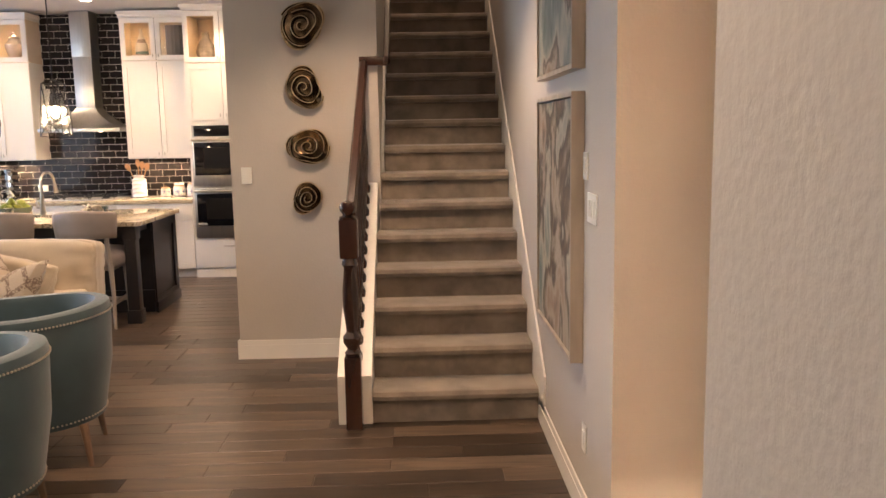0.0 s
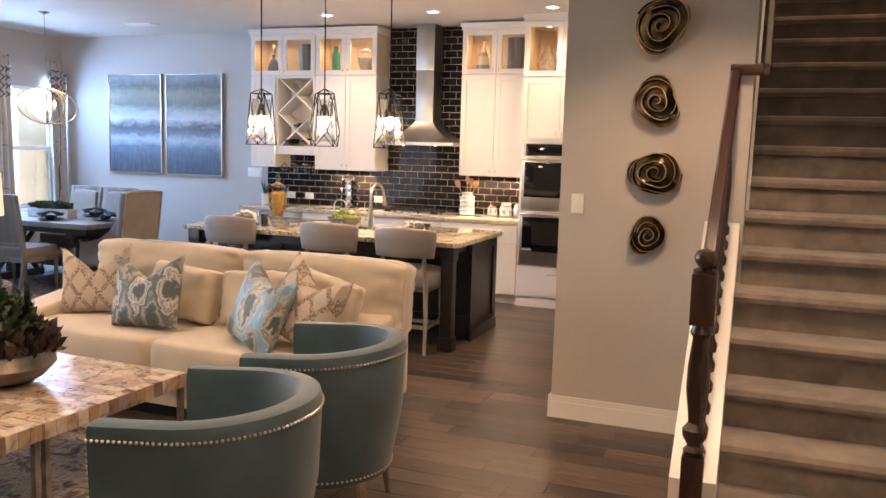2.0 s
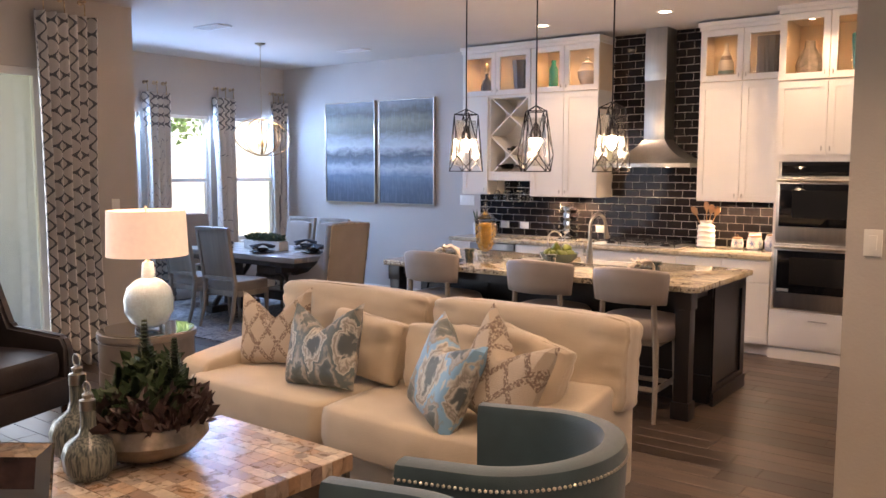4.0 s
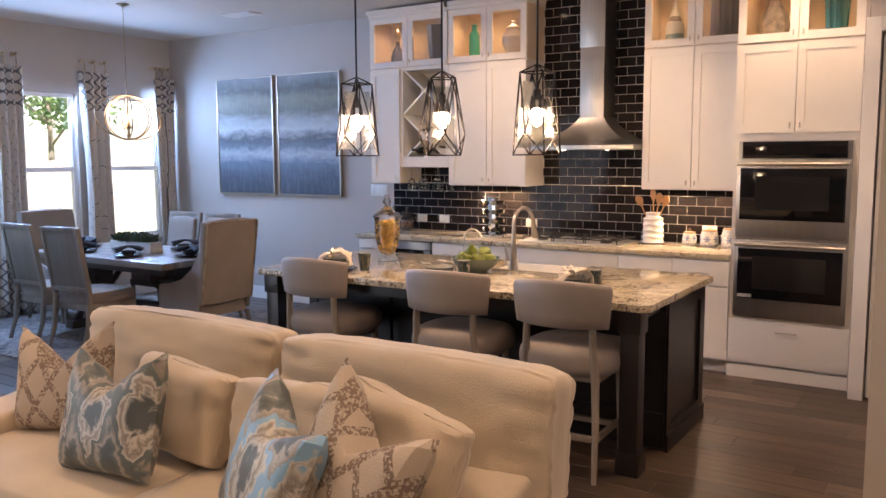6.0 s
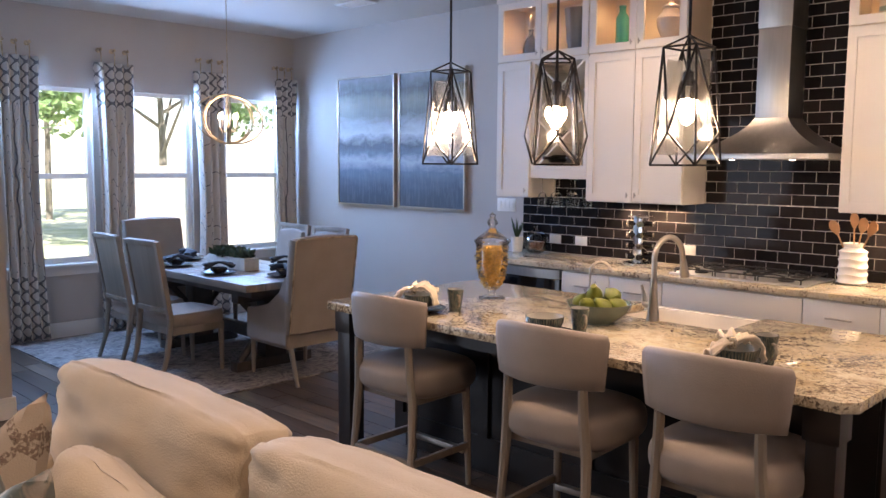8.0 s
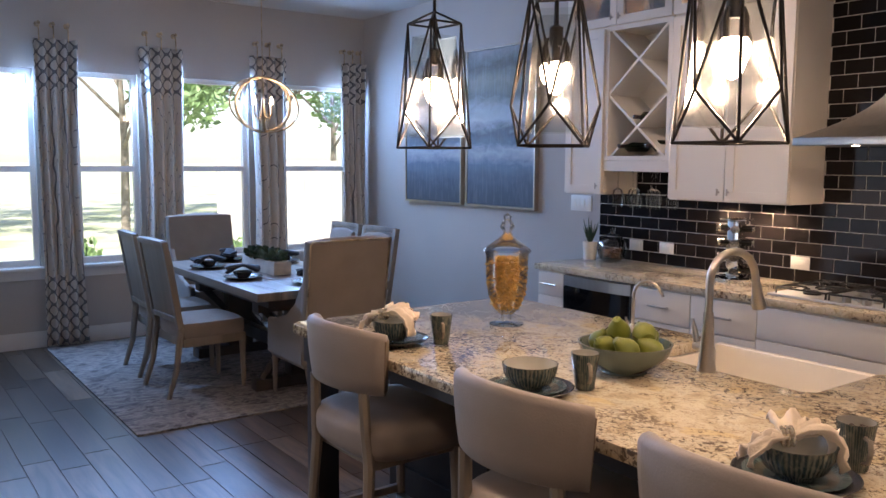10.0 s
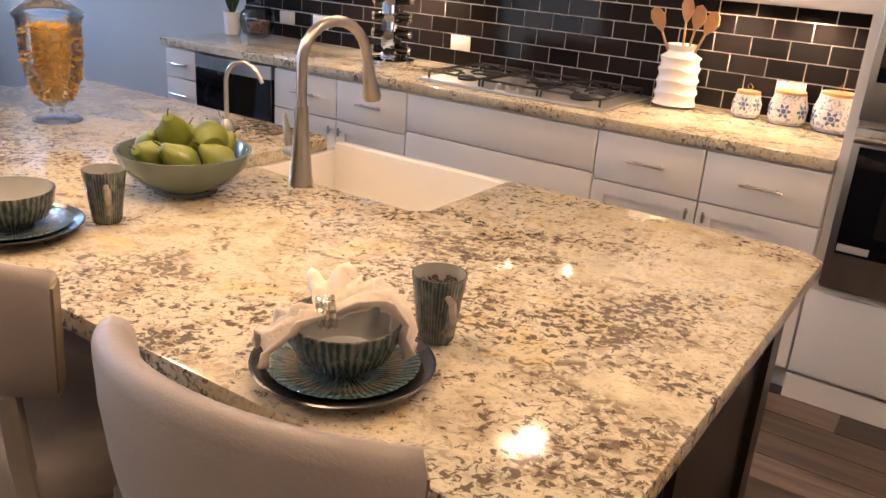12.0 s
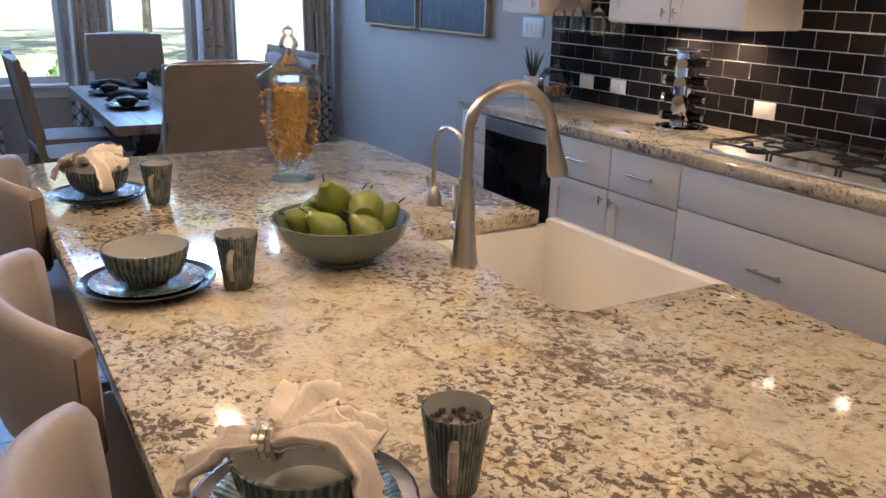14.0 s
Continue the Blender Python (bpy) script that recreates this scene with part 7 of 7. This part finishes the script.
for x, y, r, h in ((-2.50, 10.24, 0.058, 0.095), (-2.335, 10.235, 0.074, 0.12), (-2.155, 10.23, 0.085, 0.14)):
    t = thing("ceramic_canister", Matrix.Translation((x, y, 0.914)), "blue and white floral ceramic canister with orange wooden lid", "canister", "canisters on the worktop")
    part("body", lathe([(r * 0.8, 0), (r, h * 0.15), (r * 1.02, h * 0.6), (r * 0.85, h * 0.92), (r * 0.86, h), (0.001, h)], 32), DELFT, t)
    part("lid", lathe([(r * 0.80, h + 0.001), (r * 0.80, h + 0.012), (r * 0.3, h + 0.016), (0.001, h + 0.016)], 28), SP, t)
    part("string", tube([(0, 0, h + 0.016), (-0.012, 0.004, h + 0.03), (0.0, 0.0, h + 0.042), (0.014, -0.004, h + 0.028), (0.002, 0, h + 0.016)], 0.0018, 5), SP, t)

sk = thing("spice_rack", Matrix.Translation((-4.29, 10.13, 0.914)) @ Matrix.Diagonal((1.3, 1.3, 1.06, 1)), "revolving chrome spice rack tower with glass jars", "spice rack")
CHR = mat("chrome", (0.7, 0.7, 0.7), 0.1, 1.0)
part("base", lathe([(0.095, 0), (0.095, 0.012), (0.07, 0.02)], 28), CHR, sk)
part("tower", boxes((-0.03, 0.03, -0.03, 0.03, 0.02, 0.34), bev=0.004), CHR, sk)
part("top", lathe([(0.078, 0.338), (0.078, 0.345), (0.001, 0.35)], 24), CHR, sk)
for k in range(16):
    a, z = math.pi / 2 * (k % 4) + 0.5, 0.055 + (k // 4) * 0.078
    j = part("spice_jar", lathe([(0.001, -0.025), (0.02, -0.025), (0.02, 0.02)], 12), BLACKGLASS, sk, m=Matrix.Translation((0.047 * math.cos(a), 0.047 * math.sin(a), z)) @ Matrix.Rotation(a, 4, "Z") @ Matrix.Rotation(radians(90), 4, "Y"))
    part("jar_lid", lathe([(0.021, 0.021), (0.021, 0.032), (0.001, 0.032)], 12), CHR, j)

pp = thing("potted_plant", Matrix.Translation((-5.50, 10.15, 0.914)), "small aloe plant in a white pot on the worktop", "potted plant")
part("pot", lathe([(0.045, 0), (0.055, 0.13), (0.050, 0.13), (0.048, 0.115), (0.001, 0.115)], 24), WHITECER, pp)
bm = bmesh.new(); rn = random.Random(3)
for k in range(16):
    a = k * 2.4; t = rn.uniform(0.3, 1.0)
    d = Vector((math.cos(a) * (0.25 + 0.5 * (1 - t)), math.sin(a) * (0.25 + 0.5 * (1 - t)), 1)).normalized(); L = 0.10 + 0.09 * t
    tube([(0, 0, 0.11), Vector((0, 0, 0.11)) + d * L * 0.5, Vector((0, 0, 0.11)) + d * L + Vector((0, 0, 0.01))], [0.008, 0.006, 0.0008], 5, bm=bm)
part("leaves", bm, LEAF, pp)
cj = thing("cookie_jar", Matrix.Translation((-5.31, 10.17, 0.914)), "round glass jar with lid holding brown cookies", "jar")
part("jar", lathe([(0.05, 0), (0.09, 0.03), (0.105, 0.09), (0.095, 0.14), (0.07, 0.165), (0.066, 0.165), (0.09, 0.14), (0.10, 0.09), (0.085, 0.035), (0.001, 0.008)], 32), GLASS, cj)
part("lid", lathe([(0.075, 0.168), (0.07, 0.18), (0.02, 0.20), (0.014, 0.21), (0.022, 0.225), (0.001, 0.24)], 24), GLASS, cj)
bm = bmesh.new(); rn = random.Random(6)
for k in range(60):
    a, r, z = rn.uniform(0, 6.28), rn.uniform(0, 0.075), rn.uniform(0.03, 0.09)
    bmesh.ops.create_icosphere(bm, subdivisions=1, radius=0.018, matrix=Matrix.Translation((r * math.cos(a), r * math.sin(a), z)) @ Matrix.Rotation(rn.uniform(0, 3), 4, "X") @ Matrix.Diagonal((1, 1, 0.4, 1)))
tagged(part("cookies", bm, mat("brown_cookie", (0.25, 0.11, 0.05), 0.8, vary=0.4, scale=50), cj, "brown round cookies"), kind="stuff")

for k in range(6):
    x, y = -5.19 + 0.08 * k, 10.08 + 0.06 * (k % 2)
    t = thing("wine_glass", Matrix.Translation((x + 0.03, y - 0.03, 1.549)) @ Matrix.Diagonal((1.15, 1.15, 1.33, 1)), "clear stemmed wine glass hanging upside down", "wine glass", "glasses under the wine rack")
    part("foot", lathe([(0.030, 0.001), (0.030, -0.002), (0.004, -0.006), (0.003, -0.08)], 16), GLASS, t)
    part("bowl", lathe([(0.003, -0.08), (0.025, -0.095), (0.036, -0.13), (0.030, -0.18), (0.0285, -0.18)], 20), GLASS, t)
for x, z in ((-5.10, 1.715), (-4.87, 1.715), (-4.975, 1.90)):
    t = thing("wine_bottle", pose(x, 10.25, z, 90, 0, 0), "dark green wine bottle lying in the rack", "bottle", "bottles in the wine rack")
    part("glass", lathe([(0.001, 0), (0.037, 0.0), (0.037, 0.17), (0.013, 0.21), (0.013, 0.26)], 20), mat("dark_bottle_glass", (0.012, 0.018, 0.01), 0.08), t)
    part("foil", lathe([(0.0145, 0.225), (0.0145, 0.268), (0.001, 0.27)], 14), DARKWOOD, t)

# display pieces
def vase(x, y, z, prof, material, label, wob=0.0, flute=0, squash=(1, 1), extra=None):
    t = thing("vase", Matrix.Translation((x, y, z)), label, "vase", "vases in the glass cabinets")
    part("body", lathe(prof, 36, wob=wob, flute=flute, squash=squash), material, t)
    for nm, pr, mt, lb in extra or []: part(nm, lathe(pr, 24), mt, t, lb)
GB = ZG + 0.019
vase(-5.36, 10.12, GB, [(0.04, 0), (0.065, 0.03), (0.07, 0.10), (0.05, 0.16), (0.02, 0.20), (0.02, 0.24), (0.03, 0.245)], mat("grey_mercury_glass", (0.20, 0.20, 0.19), 0.15, 0.7, vary=0.4, scale=14), "grey glass decanter with a teardrop stopper", extra=[("stopper", [(0.012, 0.246), (0.03, 0.28), (0.026, 0.32), (0.004, 0.37), (0.001, 0.372)], BRONZE, "bronze teardrop stopper")])
DKV = mat("dark_fluted_ceramic", (0.11, 0.10, 0.09), 0.35, vary=0.6, scale=5, stretch=(1, 1, 0.3), color2=(0.22, 0.17, 0.12))
vase(-4.90, 10.12, GB, [(0.07, 0), (0.072, 0.08), (0.085, 0.20), (0.10, 0.36), (0.094, 0.36), (0.08, 0.1), (0.001, 0.08)], DKV, "dark grey fluted square vase in a lit cabinet", 0.06, 8)
vase(-4.49, 10.12, GB, [(0.045, 0), (0.05, 0.01), (0.05, 0.24), (0.025, 0.28), (0.027, 0.33), (0.024, 0.33)], GREENGLASS, "tall sea green glass bottle in a lit cabinet")
vase(-4.09, 10.12, GB, [(0.045, 0), (0.06, 0.05), (0.095, 0.13), (0.10, 0.19), (0.06, 0.24), (0.05, 0.26)], mat("blush_white_ceramic", (0.60, 0.52, 0.46), 0.25, vary=0.2, scale=8), "white lidded ginger jar in a lit cabinet", extra=[("lid", [(0.06, 0.262), (0.06, 0.275), (0.02, 0.30), (0.016, 0.31), (0.022, 0.325), (0.001, 0.34)], mat("blush_white_ceramic", (0.6, 0.52, 0.46)), "matching domed lid")])
def banded():
    k = Nodes("banded_ceramic", 0.3)
    x, y, z = k.xyz(k.obj)
    c = k.ramp(k.math("MULTIPLY", k.math("ADD", z, k.math("MULTIPLY", k.noise(k.obj, 18, 2), 0.02)), 2.6), [(0.0, (0.16, 0.15, 0.13)), (0.10, (0.45, 0.40, 0.34)), (0.18, (0.18, 0.26, 0.25)), (0.26, (0.60, 0.55, 0.48)), (0.36, (0.62, 0.58, 0.50)), (0.52, (0.28, 0.22, 0.18)), (0.62, (0.65, 0.60, 0.52))])
    for e in k.t.nodes:
        if e.type == "VALTORGB": e.color_ramp.interpolation = "CONSTANT"
    return k.done(c)
vase(-2.63, 10.12, GB, [(0.065, 0), (0.072, 0.03), (0.07, 0.16), (0.045, 0.22), (0.02, 0.29), (0.018, 0.34), (0.022, 0.35)], banded(), "banded grey white and teal bottle vase")
vase(-2.24, 10.12, GB, [(0.085, 0), (0.09, 0.03), (0.09, 0.36), (0.095, 0.38), (0.088, 0.38), (0.08, 0.05), (0.001, 0.04)], DKV, "dark ribbed ceramic cylinder vase in a lit cabinet", 0.05, 14, (1.15, 0.9))
vase(-1.84, 9.92, ZG - 0.054 + 0.019, [(0.06, 0), (0.095, 0.05), (0.11, 0.12), (0.085, 0.20), (0.045, 0.27), (0.04, 0.33), (0.035, 0.33)], mat("coral_textured_ceramic", (0.36, 0.29, 0.22), 0.6, vary=0.5, scale=18, bump=1.0, bscale=22), "taupe coral textured ceramic vase", 0.05, 9)
vase(-1.42, 9.92, ZG - 0.054 + 0.019, [(0.06, 0), (0.065, 0.05), (0.075, 0.2), (0.085, 0.36), (0.08, 0.36), (0.06, 0.05), (0.001, 0.04)], mat("teal_fluted_glass", (0.05, 0.24, 0.24), 0.2, vary=0.5, scale=6, coat=0.4), "teal fluted vase in a lit cabinet", 0.07, 12)

# ---- outside ----
# Sun glare is put into the lawn's colour: far paler than grass.
struct("ground", boxes((-400, -9.2, -300, 300, -0.4, -0.15)), mat("blown_out_lawn", (0.55, 0.55, 0.42), 0.95, vary=0.4, scale=0.8, bump=0.8, bscale=20, coords="Object", color2=(0.30, 0.34, 0.18)), "lawn coloured pale to look blown out by the sun")
fnc = thing("fence", ground(-15.5, 0), "pale weathered wooden board fence behind the lawn", "fence")
FW = mat("pale_fence_wood", (0.68, 0.62, 0.54), 0.8, vary=0.3, scale=4, stretch=(1, 1, 0.2), rand=0.15)
me_b = mesh_of(boxes((-0.01, 0.01, -0.068, 0.068, 0, 1.75)), "board", FW, False)
for k in range(60):
    o = new("board", me_b); o.parent = fnc; o.matrix_basis = Matrix.Translation((0.012, 11.2 + k * 0.142, -0.15))
for z in (0.25, 1.25): part("rail", boxes((-0.05, 0.0, 11.1, 19.8, z, z + 0.09)), FW, fnc)
BARK = mat("tree_bark", (0.30, 0.26, 0.21), 0.9, vary=0.5, scale=12, bump=0.8, bscale=20)
FOL = by_random("tree_leaf", [(0, (0.12, 0.20, 0.07)), (0.5, (0.17, 0.28, 0.10)), (1, (0.24, 0.34, 0.15))], 0.6, island=True)
def tree(x, y, h, r, seed):
    t = thing("tree", ground(x, y), "leafy green shade tree on the lawn", "tree", "trees behind the house")
    rn = random.Random(seed)
    bm = tube([(0, 0, -0.3), (0.05, 0.03, h * 0.3), (0.1, -0.05, h * 0.55), (0.0, 0.1, h * 0.8)], [0.11, 0.085, 0.06, 0.03], 10)
    tips = []
    for k in range(9):
        a = k * 2.4; z0 = h * (0.28 + 0.05 * k)
        tip = Vector((r * 0.75 * math.cos(a), r * 0.75 * math.sin(a), z0 + r * rn.uniform(0.3, 0.7)))
        tube([(0.05, 0, z0), Vector((0.05, 0, z0)).lerp(tip, 0.5) + Vector((0, 0, 0.2)), tip], [0.05, 0.03, 0.012], 6, bm=bm); tips.append(tip)
    part("trunk", bm, BARK, t)
    bm = bmesh.new()
    for tip in tips + [Vector((0, 0, h * 0.9)), Vector((0.5, 0.4, h * 0.75))]:
        for q in range(3):
            c = tip + Vector((rn.uniform(-0.8, 0.8), rn.uniform(-0.8, 0.8), rn.uniform(-0.5, 0.6)))
            leaves(bm, c, 130, 0.85, 0.85, 0.6, 0.24, rn, 0)
    tagged(part("crown", bm, FOL, t, smooth=False), kind="stuff")
tree(-21, 11.0, 6.6, 3.2, 1); tree(-19.5, 14.0, 6.5, 2.8, 2); tree(-22, 4.5, 7, 3.2, 3); tree(-24, 18, 7, 3.2, 4); tree(-18.5, 0.5, 6, 2.7, 5); tree(-27, 8.0, 8, 3.6, 6); tree(-28, 14.5, 8.5, 3.8, 7); tree(-26, 1.5, 8, 3.6, 8)
for i, (x, y, r) in enumerate(((-13.6, 10.6, 0.35), (-14.4, 8.6, 0.3), (-15.8, 6.8, 0.4))):
    bm = bmesh.new(); leaves(bm, (0, 0, 0.1), 220, r, r, 0.28, 0.16, random.Random(20 + i), 0.5)
    sh = thing("shrub", ground(x, y), "small bright green garden shrub", "shrub", "shrubs on the lawn"); tagged(part("foliage", bm, FOL, sh, smooth=False), kind="stuff")

# ---- small pieces last: backsplash tiles and floor planks ----
BX0 = -5.585
struct("backsplash_grout", boxes((BX0, -2.043, BW - 0.004, BW - 0.0005, 0.913, 1.389), (-3.883, -2.833, BW - 0.004, BW - 0.0005, 1.389, CH - 0.002), (-5.24, -4.71, BW - 0.004, BW - 0.0005, 1.389, 1.549)), mat("pale_grout", (0.80, 0.75, 0.67), 0.8, vary=0.1, scale=20), "pale grout behind the black tile")
TILE = by_random("black_glass_tile", [(0, (0.008, 0.007, 0.007)), (0.5, (0.013, 0.011, 0.011)), (1.0, (0.020, 0.016, 0.015))], 0.07, island=False, spec=0.13)
BS = struct("backsplash", boxes((-2.047, -2.0435, BW - 0.009, BW - 0.0042, 0.914, 1.388)), TRIM, "glossy black subway tile backsplash with pale grout")
TP, TH, G = 0.1555, 0.0787, 0.0042
meshes = {}
def tile_mesh(w, h):
    k = (round(w, 4), round(h, 4))
    if k not in meshes:
        bm = bmesh.new(); box(bm, -w / 2, w / 2, -0.0035, 0.0, -h / 2, h / 2)
        es = [e for e in bm.edges if all(v.co.y < -0.003 for v in e.verts)]
        bmesh.ops.bevel(bm, geom=es, offset=0.0012, segments=1, affect="EDGES")
        meshes[k] = mesh_of(bm, "tile", TILE, False)
    return meshes[k]
rn = random.Random(11)
cnt = 0
def tile_region(x0, x1, z0, z1, zbase):
    r = round((z0 - zbase) / TH - 0.001)
    z = zbase + r * TH
    while z < z1 - 0.01:
        a, b = max(z, z0), min(z + TH, z1)
        off = (r % 2) * TP / 2
        k = math.floor((x0 - BX0 - off) / TP)
        while BX0 + off + k * TP < x1 - 0.004:
            c, d = max(BX0 + off + k * TP, x0), min(BX0 + off + (k + 1) * TP, x1)
            if d - c > 0.012 and b - a > 0.012:
                o = new("tile", tile_mesh(d - c - G, b - a - G)); o.parent = BS
                o.matrix_basis = Matrix.Translation(((c + d) / 2, BW - 0.0042, (a + b) / 2)) @ Matrix.Rotation(rn.gauss(0, 0.004), 4, "Z") @ Matrix.Rotation(rn.gauss(0, 0.004), 4, "X")
            k += 1
        r += 1; z += TH
tile_region(BX0, -2.05, 0.914, 1.388, 0.914)
tile_region(-5.24, -4.71, 1.389, 1.548, 0.914)
tile_region(-3.883, -2.833, 1.389, CH - 0.003, 0.914)

PLANK = by_random("wood_look_plank_tile", [(0, (0.036, 0.023, 0.015)), (0.25, (0.082, 0.055, 0.038)), (0.5, (0.130, 0.088, 0.060)), (0.75, (0.060, 0.040, 0.028)), (1, (0.165, 0.117, 0.083))], 0.33, island=False, rv=0.30, grain=(2.2, 22, 1), bump=0.12)
PW, PLN = 0.152, 0.92
pm = {}
def plank_mesh(w):
    if round(w, 3) not in pm:
        bm = bmesh.new(); box(bm, 0.0015, w - 0.0015, 0.0015, PW - 0.0015, -0.008, 0)
        es = [e for e in bm.edges if all(v.co.z > -0.001 for v in e.verts)]
        bmesh.ops.bevel(bm, geom=es, offset=0.0015, segments=1, affect="EDGES")
        pm[round(w, 3)] = mesh_of(bm, "plank", PLANK, False)
    return pm[round(w, 3)]
FLOOR = bpy.data.objects["floor"]
PLANKI = by_random("wood_look_plank_tile_far", [(0, (0.036, 0.023, 0.015)), (0.25, (0.082, 0.055, 0.038)), (0.5, (0.130, 0.088, 0.060)), (0.75, (0.060, 0.040, 0.028)), (1, (0.165, 0.117, 0.083))], 0.33, island=True, rv=0.30, grain=(2.2, 22, 1), bump=0.12)
rn = random.Random(12)
far = []
rows_n = int((10.34 + 2.0) / PW) + 1
near_count = 0
for r in range(rows_n):
    y = -2.0 + r * PW
    x = -9.0 - rn.choice((0, 1, 2, 3, 4)) * PLN / 5
    while x < 1.67:
        a, b = max(x, -9.0), min(x + PLN, 1.67)
        if b - a > 0.03:
            if (b > -2.6 and a < 1.3 and 3.7 < y < 9.2 and not (a > -0.7 and y > 6.3)) and near_count < 300:
                o = new("plank", plank_mesh(b - a)); o.parent = FLOOR; o.matrix_basis = Matrix.Translation((a, y, 0)); near_count += 1
            else: far.append((a, b, y))
        x += PLN
vs, fs = [], []
for a, b, y in far:
    k = len(vs)
    a, b, y0, y1 = a + 0.0015, b - 0.0015, y + 0.0015, y + PW - 0.0015
    vs += [(a, y0, -0.008), (b, y0, -0.008), (b, y1, -0.008), (a, y1, -0.008), (a + 0.0012, y0 + 0.0012, 0), (b - 0.0012, y0 + 0.0012, 0), (b - 0.0012, y1 - 0.0012, 0), (a + 0.0012, y1 - 0.0012, 0)]
    fs += [(k + 4, k + 5, k + 6, k + 7)] + [(k + i, k + (i + 1) % 4, k + 4 + (i + 1) % 4, k + 4 + i) for i in range(4)]
me = bpy.data.meshes.new("planks"); me.from_pydata(vs, [], fs); me.materials.append(PLANKI)
o = new("planks", me); o.parent = FLOOR; tagged(o, kind="stuff")
